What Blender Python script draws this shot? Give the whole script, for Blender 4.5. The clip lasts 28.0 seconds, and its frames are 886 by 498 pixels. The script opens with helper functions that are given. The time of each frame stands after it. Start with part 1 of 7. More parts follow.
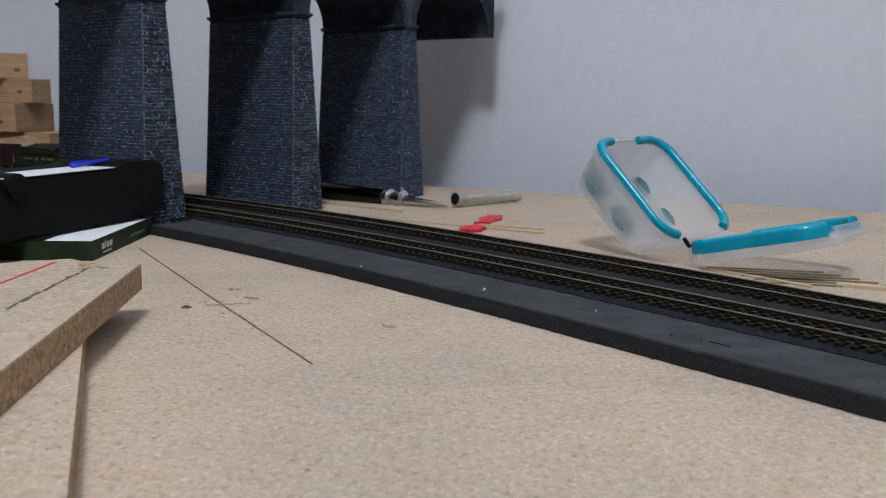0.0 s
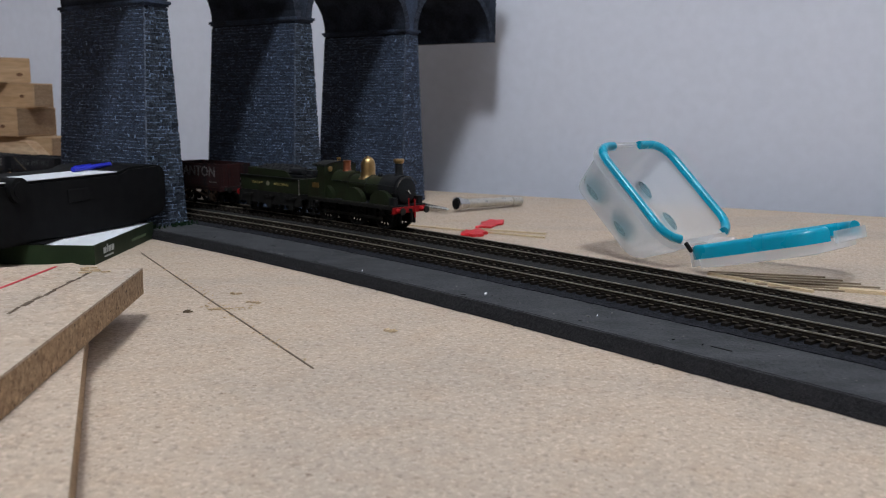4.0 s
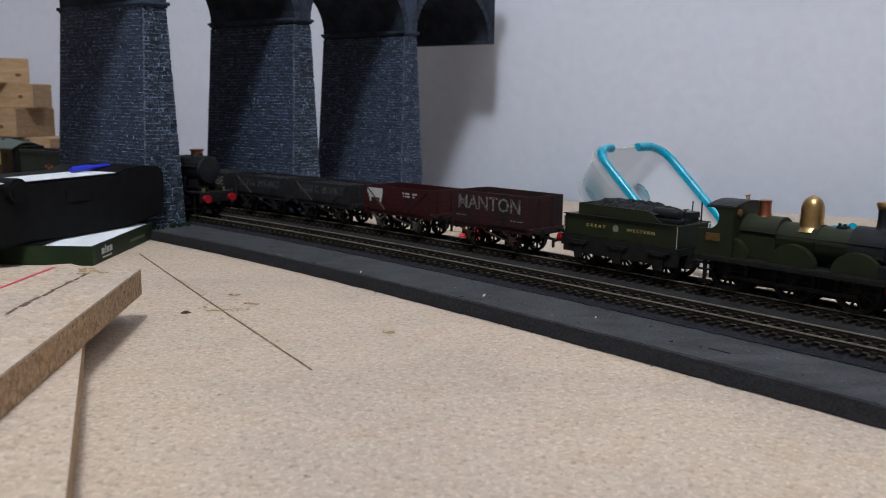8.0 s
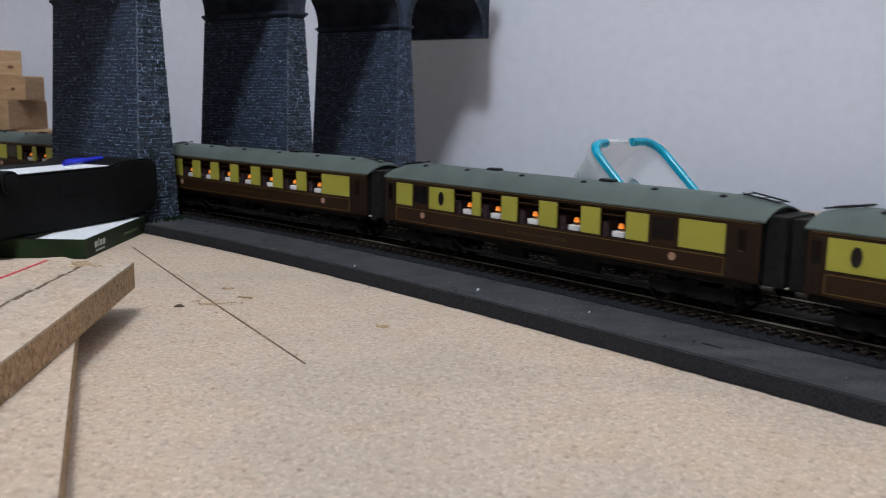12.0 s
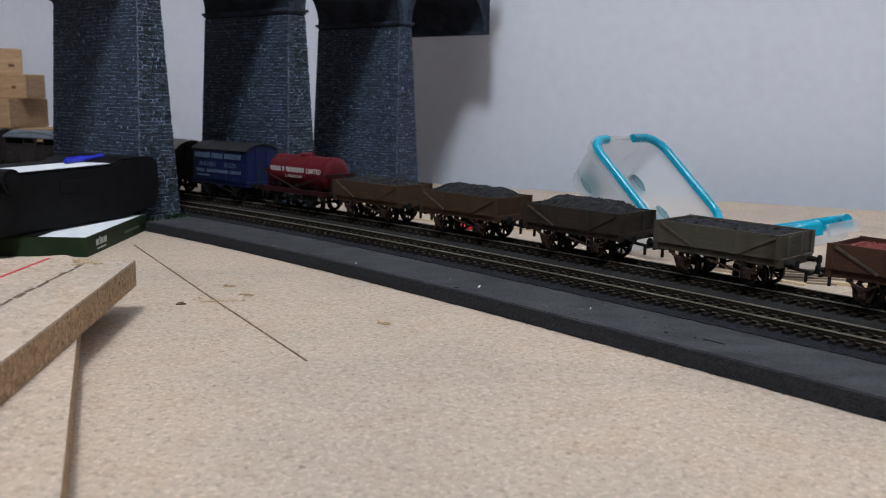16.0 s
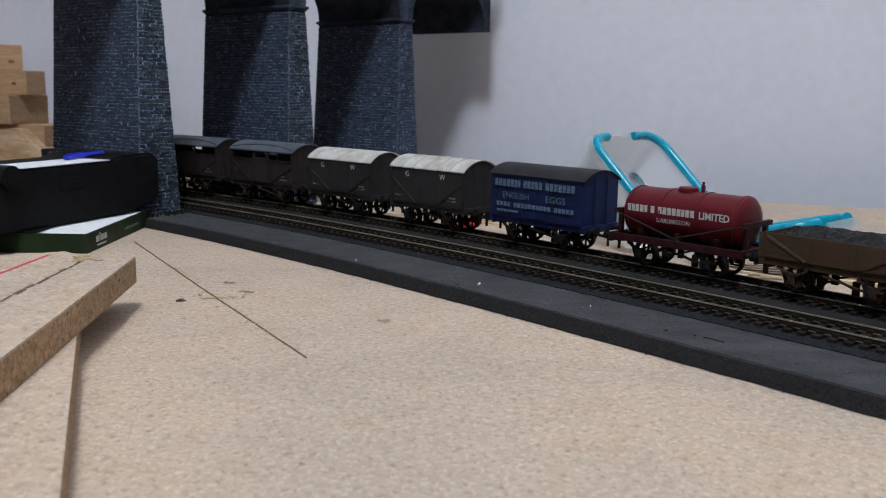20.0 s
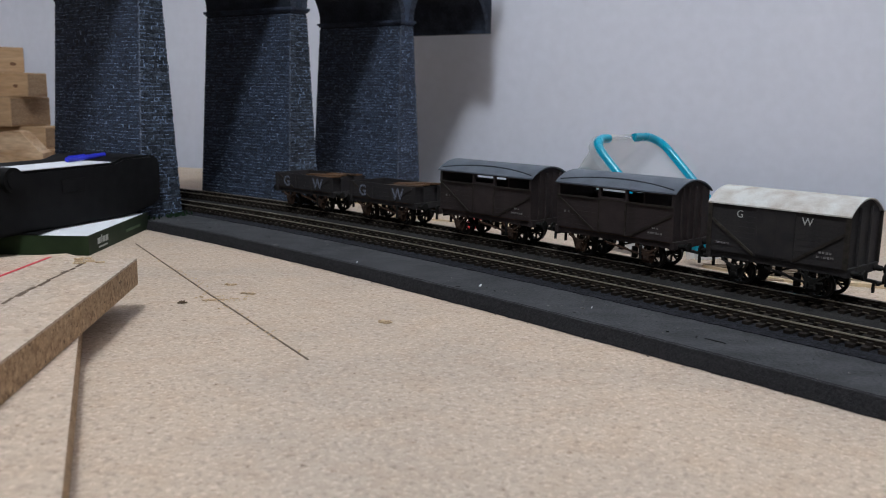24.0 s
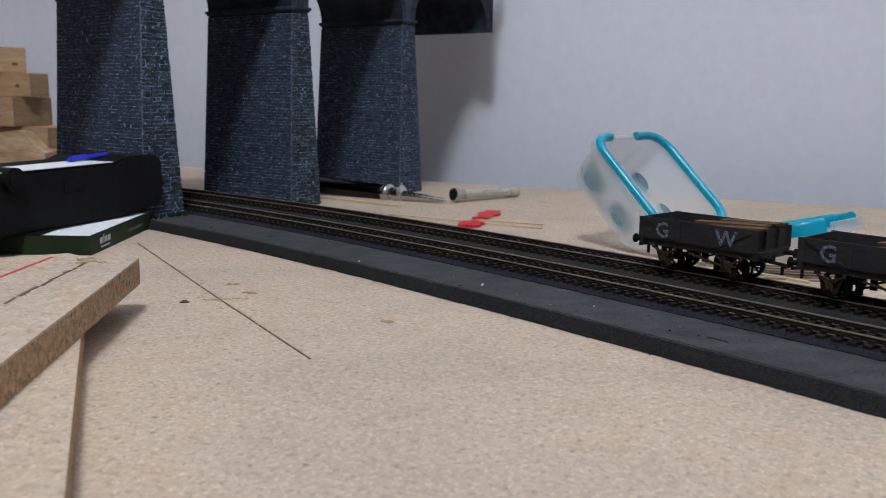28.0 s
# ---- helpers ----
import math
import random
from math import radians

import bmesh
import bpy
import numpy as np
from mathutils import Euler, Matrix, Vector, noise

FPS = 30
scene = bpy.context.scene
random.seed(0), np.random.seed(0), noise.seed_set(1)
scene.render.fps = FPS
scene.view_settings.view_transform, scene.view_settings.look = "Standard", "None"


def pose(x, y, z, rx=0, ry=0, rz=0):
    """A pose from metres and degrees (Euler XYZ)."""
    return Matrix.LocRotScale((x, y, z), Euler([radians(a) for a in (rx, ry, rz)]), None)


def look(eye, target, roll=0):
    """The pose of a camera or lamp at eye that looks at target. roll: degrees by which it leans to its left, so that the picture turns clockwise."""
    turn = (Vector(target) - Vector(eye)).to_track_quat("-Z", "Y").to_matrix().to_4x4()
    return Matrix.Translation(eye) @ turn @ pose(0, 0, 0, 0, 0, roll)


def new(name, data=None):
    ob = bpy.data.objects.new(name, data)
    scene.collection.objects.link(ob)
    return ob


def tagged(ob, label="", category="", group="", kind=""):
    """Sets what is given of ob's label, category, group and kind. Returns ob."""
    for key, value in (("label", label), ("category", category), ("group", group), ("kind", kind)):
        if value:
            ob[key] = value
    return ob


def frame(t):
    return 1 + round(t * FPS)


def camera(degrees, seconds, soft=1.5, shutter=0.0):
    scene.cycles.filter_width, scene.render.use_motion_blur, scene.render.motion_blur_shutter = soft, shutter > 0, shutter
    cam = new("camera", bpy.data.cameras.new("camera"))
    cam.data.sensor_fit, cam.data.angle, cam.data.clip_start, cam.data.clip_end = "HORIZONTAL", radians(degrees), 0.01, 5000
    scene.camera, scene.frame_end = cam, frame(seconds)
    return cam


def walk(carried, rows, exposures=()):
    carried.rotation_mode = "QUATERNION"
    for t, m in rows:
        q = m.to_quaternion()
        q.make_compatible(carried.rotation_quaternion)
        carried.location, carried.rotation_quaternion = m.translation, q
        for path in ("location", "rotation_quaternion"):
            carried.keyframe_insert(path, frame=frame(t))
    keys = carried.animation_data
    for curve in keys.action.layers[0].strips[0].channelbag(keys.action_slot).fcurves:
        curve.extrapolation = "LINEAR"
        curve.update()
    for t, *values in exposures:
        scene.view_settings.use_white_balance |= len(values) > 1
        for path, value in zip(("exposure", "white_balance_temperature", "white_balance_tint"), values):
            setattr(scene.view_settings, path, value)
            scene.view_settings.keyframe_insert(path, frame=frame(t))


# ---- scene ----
cam = camera(53.8, 28.0, soft=0.95, shutter=0.15)
cam.data.dof.use_dof, cam.data.dof.focus_distance, cam.data.dof.aperture_fstop = True, 0.42, 24.0

# ---- camera path: yaw, pitch, roll in degrees; the camera stands on the board and sways a little ----
EYE = (0.0, 0.0, 0.0985)
PATH = [
    (0.0, 0.0, -9.84, 0.648), (0.5, -0.002, -9.823, 0.645), (1.0, -0.007, -9.788, 0.625), (1.5, -0.025, -9.749, 0.59),
    (2.0, -0.046, -9.706, 0.598), (2.5, -0.057, -9.661, 0.645), (3.0, -0.074, -9.616, 0.668), (3.5, -0.111, -9.563, 0.654),
    (4.0, -0.099, -9.544, 0.664), (4.5, -0.087, -9.525, 0.673), (5.0, -0.076, -9.505, 0.683), (5.5, -0.064, -9.486, 0.693),
    (6.0, -0.083, -9.476, 0.72), (6.5, -0.091, -9.466, 0.739), (7.0, -0.066, -9.447, 0.78), (7.5, -0.029, -9.435, 0.81),
    (8.0, 0.001, -9.442, 0.814), (8.5, 0.048, -9.462, 0.807), (9.0, 0.096, -9.496, 0.776), (9.5, 0.131, -9.543, 0.733),
    (10.0, 0.174, -9.583, 0.76), (10.5, 0.225, -9.627, 0.883), (11.0, 0.293, -9.698, 1.023), (11.5, 0.373, -9.77, 1.083),
    (12.0, 0.411, -9.81, 1.051), (12.5, 0.399, -9.812, 1.014), (13.0, 0.397, -9.838, 1.022), (13.5, 0.395, -9.865, 1.029),
    (14.0, 0.392, -9.891, 1.036), (14.5, 0.39, -9.918, 1.044), (15.0, 0.373, -9.973, 0.963), (15.5, 0.355, -10.012, 0.89),
    (16.0, 0.331, -10.019, 0.86), (16.5, 0.315, -10.039, 0.9), (17.0, 0.32, -10.077, 0.966), (17.5, 0.329, -10.136, 0.996),
    (18.0, 0.336, -10.22, 0.966), (18.5, 0.344, -10.258, 0.905), (19.0, 0.346, -10.23, 0.899), (19.5, 0.337, -10.197, 0.952),
    (20.0, 0.33, -10.194, 0.99), (20.5, 0.32, -10.188, 0.999), (21.0, 0.3, -10.152, 0.987), (21.5, 0.297, -10.13, 0.97),
    (22.0, 0.283, -10.117, 0.949), (22.5, 0.269, -10.105, 0.929), (23.0, 0.255, -10.092, 0.909), (23.5, 0.241, -10.079, 0.889),
    (24.0, 0.243, -10.088, 0.906), (24.5, 0.244, -10.095, 0.907), (25.0, 0.24, -10.106, 0.871), (25.5, 0.234, -10.115, 0.841),
    (26.0, 0.22, -10.123, 0.816), (26.5, 0.196, -10.128, 0.798), (27.0, 0.165, -10.143, 0.772), (27.5, 0.134, -10.168, 0.728),
    (28.0, 0.116, -10.15, 0.776),
]



def aim(yaw, pitch):
    y, p = radians(yaw), radians(pitch)
    return (EYE[0] + math.sin(y) * math.cos(p), EYE[1] + math.cos(y) * math.cos(p), EYE[2] + math.sin(p))


walk(cam, [(t, look(EYE, aim(yaw, pitch), roll)) for t, yaw, pitch, roll in PATH],
     [(0.0, -0.02), (4.0, 0.02), (9.0, 0.15), (20.0, 0.13), (28.0, 0.08)])

# ---- world and room light ----
world = bpy.data.worlds.new("room_air")
scene.world = world
world.use_nodes = True
world.node_tree.nodes["Background"].inputs[0].default_value = (0.80, 0.88, 1.0, 1)
world.node_tree.nodes["Background"].inputs[1].default_value = 0.008

WALL_TURN = -24.6            # the heading of the long wall, in degrees
WALL_AT = Vector((0.060, 1.0505))
ROOM_LOW, ROOM_HIGH = -0.95, 1.92


def room(a, b):
    """A point of the room: a metres along the long wall, b metres off it into the room."""
    c, s = math.cos(radians(WALL_TURN)), math.sin(radians(WALL_TURN))
    return Vector((WALL_AT.x + a * c + b * s, WALL_AT.y + a * s - b * c))


def hanging_bulb(x, y, z, radius, power):
    data = bpy.data.lights.new("ceiling_bulb", "POINT")
    data.shadow_soft_size, data.energy, data.color = radius, power, (0.83, 0.905, 0.98)
    ob = new("ceiling_bulb", data)
    ob.location = (x, y, z)
    return ob


BULB = (-0.130, -0.420, 1.740)
hanging_bulb(*BULB, 0.13, 67.5)

# ---- materials ----


def material(name, colour, rough=0.6, metal=0.0, vary=0.25, scale=400.0, bump=0.15, fine=3000.0, tint=None, spec=0.5,
             stretch=(1, 1, 1), coat=0.0, glow=None, per_object=0.0, clear=0.0, alpha=1.0, deep=0.0004):
    """Two scales of noise over one colour: large patches towards tint, fine grain in colour and relief."""
    m = bpy.data.materials.new(name)
    m.use_nodes = True
    nt = m.node_tree
    n, l = nt.nodes, nt.links
    b = n["Principled BSDF"]
    tc = n.new("ShaderNodeTexCoord")
    mp = n.new("ShaderNodeMapping")
    mp.inputs["Scale"].default_value = stretch
    l.new(tc.outputs["Object"], mp.inputs[0])
    big, small = n.new("ShaderNodeTexNoise"), n.new("ShaderNodeTexNoise")
    big.inputs["Scale"].default_value, small.inputs["Scale"].default_value = scale, fine
    big.inputs["Detail"].default_value, small.inputs["Detail"].default_value = 3, 2
    l.new(mp.outputs[0], big.inputs[0]), l.new(mp.outputs[0], small.inputs[0])
    tint = tint or tuple(c * (1 - vary) for c in colour)
    mix = n.new("ShaderNodeMix")
    mix.data_type = "RGBA"
    mix.inputs[6].default_value, mix.inputs[7].default_value = (*colour, 1), (*tint, 1)
    ramp = n.new("ShaderNodeMapRange")
    ramp.inputs[1].default_value, ramp.inputs[2].default_value = 0.35, 0.68
    l.new(big.outputs[0], ramp.inputs[0]), l.new(ramp.outputs[0], mix.inputs[0])
    hsv = n.new("ShaderNodeHueSaturation")
    val = n.new("ShaderNodeMapRange")
    val.inputs[1].default_value, val.inputs[2].default_value = 0.3, 0.7
    val.inputs[3].default_value, val.inputs[4].default_value = 1 - vary * 0.8, 1 + vary * 0.8
    l.new(small.outputs[0], val.inputs[0])
    l.new(mix.outputs[2], hsv.inputs["Color"])
    if per_object:
        info, mul, rnd = n.new("ShaderNodeObjectInfo"), n.new("ShaderNodeMath"), n.new("ShaderNodeMapRange")
        rnd.inputs[3].default_value, rnd.inputs[4].default_value = 1 - per_object, 1 + per_object
        mul.operation = "MULTIPLY"
        l.new(info.outputs["Random"], rnd.inputs[0])
        l.new(rnd.outputs[0], mul.inputs[0]), l.new(val.outputs[0], mul.inputs[1])
        l.new(mul.outputs[0], hsv.inputs["Value"])
    else:
        l.new(val.outputs[0], hsv.inputs["Value"])
    l.new(hsv.outputs[0], b.inputs["Base Color"])
    rr = n.new("ShaderNodeMapRange")
    rr.inputs[3].default_value, rr.inputs[4].default_value = max(rough - 0.1, 0.02), min(rough + 0.1, 1)
    l.new(big.outputs[0], rr.inputs[0]), l.new(rr.outputs[0], b.inputs["Roughness"])
    b.inputs["Metallic"].default_value = metal
    b.inputs["Specular IOR Level"].default_value = spec
    b.inputs["Coat Weight"].default_value = coat
    b.inputs["Transmission Weight"].default_value = clear
    b.inputs["Alpha"].default_value = alpha
    if bump:
        bp = n.new("ShaderNodeBump")
        bp.inputs["Strength"].default_value, bp.inputs["Distance"].default_value = bump, deep
        l.new(small.outputs[0], bp.inputs["Height"]), l.new(bp.outputs[0], b.inputs["Normal"])
    if glow:
        b.inputs["Emission Color"].default_value, b.inputs["Emission Strength"].default_value = (*glow[:3], 1), glow[3]
    return m


def chipboard_material(name, light, mid, dark, flake=1.0, rough=0.75):
    """Pressed wood flakes: long pale and brown chips on a warm ground."""
    m = bpy.data.materials.new(name)
    m.use_nodes = True
    n, l = m.node_tree.nodes, m.node_tree.links
    b = n["Principled BSDF"]
    tc = n.new("ShaderNodeTexCoord")
    out = None

    def layer(sx, sy, turn, lo, hi, kind="NOISE", most=1.0):
        mp = n.new("ShaderNodeMapping")
        mp.inputs["Scale"].default_value, mp.inputs["Rotation"].default_value = (sx, sy, sy), (0, 0, turn)
        l.new(tc.outputs["Object"], mp.inputs[0])
        if kind == "NOISE":
            t = n.new("ShaderNodeTexNoise")
            t.inputs["Scale"].default_value, t.inputs["Detail"].default_value = 1.0, 2.5
        else:
            t = n.new("ShaderNodeTexVoronoi")
            t.inputs["Scale"].default_value = 1.0
        l.new(mp.outputs[0], t.inputs[0])
        r = n.new("ShaderNodeMapRange")
        r.inputs[1].default_value, r.inputs[2].default_value, r.inputs[4].default_value = lo, hi, most
        l.new(t.outputs[1] if kind == "CELL" else t.outputs[0], r.inputs[0])
        return r.outputs[0]

    def blend(a, c, fac, kind="MIX"):
        x = n.new("ShaderNodeMix")
        x.data_type, x.blend_type = "RGBA", kind
        if isinstance(a, tuple):
            x.inputs[6].default_value = (*a, 1)
        else:
            l.new(a, x.inputs[6])
        x.inputs[7].default_value = (*c, 1)
        l.new(fac, x.inputs[0])
        return x.outputs[2]

    k = flake
    pale, brown = tuple(min(c * 1.22, 0.9) for c in light), tuple(c * 0.73 for c in mid)
    mean = tuple((p + q) / 2 for p, q in zip(light, mid))
    out = blend(light, mid, layer(240 * k, 230 * k, 0.5, 0.30, 0.72))
    out = blend(out, mean, layer(420 * k, 480 * k, 0.9, 0.10, 1.2, "CELL", 0.5))
    out = blend(out, pale, layer(520 * k, 480 * k, -0.7, 0.54, 0.66, most=0.8))
    out = blend(out, pale, layer(640 * k, 700 * k, -0.4, 0.72, 0.92, "CELL", rough * 0.6))
    out = blend(out, brown, layer(430 * k, 400 * k, 0.3, 0.56, 0.70, most=0.85))
    out = blend(out, brown, layer(760 * k, 860 * k, 1.3, 0.76, 0.95, "CELL", rough * 0.7))
    out = blend(out, tuple(c * 1.3 for c in dark), layer(500 * k, 460 * k, -0.2, 0.65, 0.72, most=rough))
    out = blend(out, dark, layer(760 * k, 980 * k, -0.4, 0.93, 0.97, "CELL", rough))
    out = blend(out, (0.86, 0.84, 0.82), layer(1300, 1500, 0.1, 0.40, 0.75), "MULTIPLY")
    out = blend(out, (0.90, 0.92, 0.95), layer(9, 13, 0.4, 0.46, 0.60), "MULTIPLY")
    out = blend(out, (0.97, 0.94, 0.91), layer(60, 75, 1.1, 0.48, 0.66), "MULTIPLY")
    l.new(out, b.inputs["Base Color"])
    b.inputs["Roughness"].default_value = 0.72
    b.inputs["Specular IOR Level"].default_value = 0.25
    bp = n.new("ShaderNodeBump")
    bp.inputs["Strength"].default_value, bp.inputs["Distance"].default_value = 0.25, 0.0004
    l.new(layer(500 * k, 1100 * k, 0.3, 0.2, 0.8), bp.inputs["Height"]), l.new(bp.outputs[0], b.inputs["Normal"])
    return m


CHIP = chipboard_material("chipboard_face", (0.555, 0.447, 0.352), (0.472, 0.366, 0.279), (0.22, 0.145, 0.095))
CHIP_EDGE = chipboard_material("chipboard_edge", (0.50, 0.345, 0.205), (0.28, 0.170, 0.092), (0.035, 0.018, 0.010), 1.25, 1.15)
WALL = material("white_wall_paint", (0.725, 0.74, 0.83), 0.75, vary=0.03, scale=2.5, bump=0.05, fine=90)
# grey for the walls out of view, chosen to weaken their bounce light
WALL_LOW_BOUNCE = material("low_bounce_wall_grey", (0.42, 0.41, 0.41), 0.8, vary=0.06, scale=2.5, bump=0.05, fine=90)
CEIL = material("ceiling_paint", (0.8, 0.8, 0.8), 0.8, vary=0.03, scale=3, bump=0.05, fine=90)
FLOORM = material("grey_carpet", (0.22, 0.21, 0.2), 0.95, vary=0.2, scale=8, bump=0.3, fine=400)
FOAM = material("black_foam", (0.030, 0.031, 0.034), 0.75, vary=0.5, scale=55, bump=0.7, fine=800, tint=(0.062, 0.063, 0.067), spec=0.2, stretch=(1, 1.8, 1), deep=0.0008)
FOAM_CUT = material("cut_foam_edge", (0.014, 0.0135, 0.015), 0.95, vary=0.5, scale=900, bump=0.7, fine=2600, tint=(0.028, 0.026, 0.028), deep=0.0008, spec=0.08)
SLEEPER = material("sleeper_plastic", (0.018, 0.0135, 0.011), 0.75, vary=0.35, scale=300, per_object=0.3, spec=0.15)
RAIL = material("nickel_silver_rail", (0.32, 0.275, 0.21), 0.42, 0.35, vary=0.3, scale=60, bump=0.05)
RAIL_SIDE = material("grimy_rail_side", (0.022, 0.016, 0.012), 0.7, 0.0, vary=0.4, scale=150, spec=0.15)
# the foot is paler than the web above it
RAIL_FOOT = material("paler_rail_foot", (0.14, 0.115, 0.085), 0.5, 0.2, vary=0.5, scale=150, spec=0.3)
GRIME = material("grimy_track_foam", (0.017, 0.0165, 0.017), 0.9, vary=0.5, scale=160, bump=0.8, fine=1500, tint=(0.034, 0.032, 0.032), deep=0.0008, spec=0.12)
SPECKLE = material("coarse_black_foam", (0.008, 0.008, 0.010), 0.95, vary=0.5, scale=700, bump=1.0, fine=1800, tint=(0.030, 0.031, 0.040), deep=0.001, spec=0.12)
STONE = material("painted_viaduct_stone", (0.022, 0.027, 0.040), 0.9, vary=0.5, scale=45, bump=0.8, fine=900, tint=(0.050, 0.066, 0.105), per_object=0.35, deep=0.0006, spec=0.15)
# darker than the facing stone, for pier cores and whole arch spans
STONE_DARKER = material("darker_viaduct_stone", (0.016, 0.019, 0.027), 0.9, vary=0.4, scale=60, bump=0.6, fine=700, tint=(0.030, 0.037, 0.055), spec=0.12)
RING = material("dull_arch_ring", (0.026, 0.031, 0.043), 0.9, vary=0.4, scale=200, bump=0.6, fine=900, tint=(0.046, 0.056, 0.080), per_object=0.2, spec=0.12)
STONE_EDGE = material("drybrushed_quoin", (0.17, 0.20, 0.265), 0.9, vary=0.5, scale=260, bump=0.8, fine=1100, tint=(0.055, 0.068, 0.095), per_object=0.4, deep=0.0006, spec=0.15)
FLOCK = material("green_scatter", (0.018, 0.040, 0.020), 0.95, vary=0.6, scale=500, bump=1.0, fine=2500, spec=0.1)
BLACK = material("black_underframe", (0.016, 0.0148, 0.014), 0.75, vary=0.4, scale=250, spec=0.12)
RUST = material("rusty_axleguard", (0.058, 0.033, 0.022), 0.85, vary=0.5, scale=260, tint=(0.026, 0.018, 0.015), spec=0.12)
STEEL = material("bright_steel", (0.55, 0.55, 0.55), 0.25, 1.0, vary=0.15, bump=0.03)
GWR = material("weathered_loco_green", (0.015, 0.022, 0.009), 0.5, vary=0.35, scale=120, tint=(0.015, 0.015, 0.007), bump=0.05, spec=0.22)
BRG = material("satin_loco_green", (0.010, 0.027, 0.019), 0.36, vary=0.25, scale=100, tint=(0.008, 0.018, 0.012), bump=0.04, spec=0.30)
LINING = material("orange_lining", (0.034, 0.014, 0.009), 0.5, vary=0.3, spec=0.2)
BRASS = material("polished_brass", (0.50, 0.32, 0.14), 0.34, 1.0, vary=0.2, bump=0.02, scale=250)
COPPER = material("polished_copper", (0.36, 0.125, 0.065), 0.32, 0.8, vary=0.2, bump=0.02)
SMOKEBOX = material("smokebox_black", (0.0125, 0.013, 0.015), 0.55, vary=0.3, scale=200, spec=0.2)
REDP = material("red_buffer_beam", (0.36, 0.010, 0.012), 0.45, vary=0.2, scale=300, spec=0.25)
COAL = material("coal_load", (0.012, 0.012, 0.013), 0.6, vary=0.6, scale=700, bump=1.0, fine=1800, tint=(0.022, 0.022, 0.024), deep=0.0008, spec=0.2)
CREAM = material("pullman_cream", (0.40, 0.37, 0.060), 0.42, vary=0.06, scale=80, bump=0.02, spec=0.25)
UMBER = material("pullman_umber", (0.032, 0.0145, 0.0075), 0.4, vary=0.25, scale=90, bump=0.02, spec=0.2)
GOLD = material("gold_lining", (0.17, 0.10, 0.022), 0.45, vary=0.15, spec=0.25)
COACH_ROOF = material("grey_coach_roof", (0.088, 0.108, 0.098), 0.6, vary=0.15, scale=60, bump=0.05, spec=0.3)
DARKGLASS = material("dark_window", (0.012, 0.010, 0.010), 0.08, vary=0.1, bump=0)
LINEN = material("white_tablecloth", (0.8, 0.8, 0.82), 0.8, vary=0.04)
LAMPGLOW = material("table_lamp_glow", (0.7, 0.22, 0.04), 0.6, vary=0.05, glow=(1.0, 0.27, 0.03, 0.55))
WHITEP = material("white_lettering", (0.50, 0.50, 0.48), 0.7, vary=0.25, scale=900, bump=0)
WORN = material("worn_lettering", (0.25, 0.235, 0.235), 0.85, vary=0.6, scale=620, bump=0, tint=(0.030, 0.019, 0.020), spec=0.15)
FAINT = material("nearly_lost_lettering", (0.075, 0.075, 0.080), 0.85, vary=0.6, scale=500, bump=0, tint=(0.016, 0.016, 0.018), spec=0.15)
GILT = material("gilt_lettering", (0.55, 0.40, 0.12), 0.5, vary=0.2, bump=0)
PALE = material("pale_blue_lettering", (0.15, 0.215, 0.30), 0.8, vary=0.5, scale=900, bump=0, tint=(0.05, 0.08, 0.15), spec=0.15)
TEAL = material("teal_seal", (0.0, 0.32, 0.47), 0.28, vary=0.08, bump=0.02, scale=60)
FROST = material("frosted_plastic", (0.90, 0.92, 0.95), 0.34, vary=0.03, bump=0.0, clear=0.55, scale=40, alpha=0.32)
PINE = material("pine_block", (0.46, 0.305, 0.180), 0.7, vary=0.2, scale=30, tint=(0.37, 0.225, 0.118), stretch=(0.35, 3, 3), bump=0.1, fine=160, spec=0.2)
PALEPINE = material("split_pine", (0.52, 0.365, 0.235), 0.75, vary=0.25, scale=45, tint=(0.36, 0.215, 0.115), stretch=(0.5, 1, 2.5), bump=0.2, fine=200, spec=0.2)
PALEWOOD = material("thin_wood_strip", (0.62, 0.47, 0.30), 0.7, vary=0.15, scale=60, stretch=(0.2, 4, 4), bump=0.1, fine=500)
BLACKPL = material("matt_black_plastic", (0.0085, 0.0085, 0.009), 0.6, vary=0.25, scale=120, bump=0.1, fine=1500, spec=0.10)
PAPER = material("white_paper", (0.78, 0.79, 0.82), 0.8, vary=0.03, scale=60, bump=0.03)
GREENBOX = material("dark_green_card", (0.020, 0.036, 0.014), 0.55, vary=0.3, scale=40, tint=(0.012, 0.022, 0.009), bump=0.05, spec=0.2)
BLUEPEN = material("blue_pen_plastic", (0.02, 0.03, 0.55), 0.35, vary=0.1, bump=0)
REDCLIP = material("red_plastic", (0.70, 0.02, 0.03), 0.4, vary=0.12, scale=200, bump=0.05)
CHROME = material("worn_chrome", (0.62, 0.60, 0.58), 0.22, 1.0, vary=0.2, scale=200, bump=0.05)
KNURL = material("knurled_nickel", (0.70, 0.67, 0.60), 0.30, 1.0, vary=0.15, scale=250, bump=0.25, fine=3500)
DARKCHROME = material("dark_polished_handle", (0.055, 0.05, 0.048), 0.18, 1.0, vary=0.3, scale=90, bump=0.03)
REDLINE = material("red_marker_line", (0.60, 0.03, 0.04), 0.6, vary=0.1, bump=0)
SCORE = material("scored_groove", (0.19, 0.14, 0.095), 0.85, vary=0.5, scale=700, tint=(0.09, 0.06, 0.038), bump=0)
PENCIL = material("dark_pencil", (0.13, 0.085, 0.05), 0.8, vary=0.3, bump=0)

# ---- mesh helpers ----


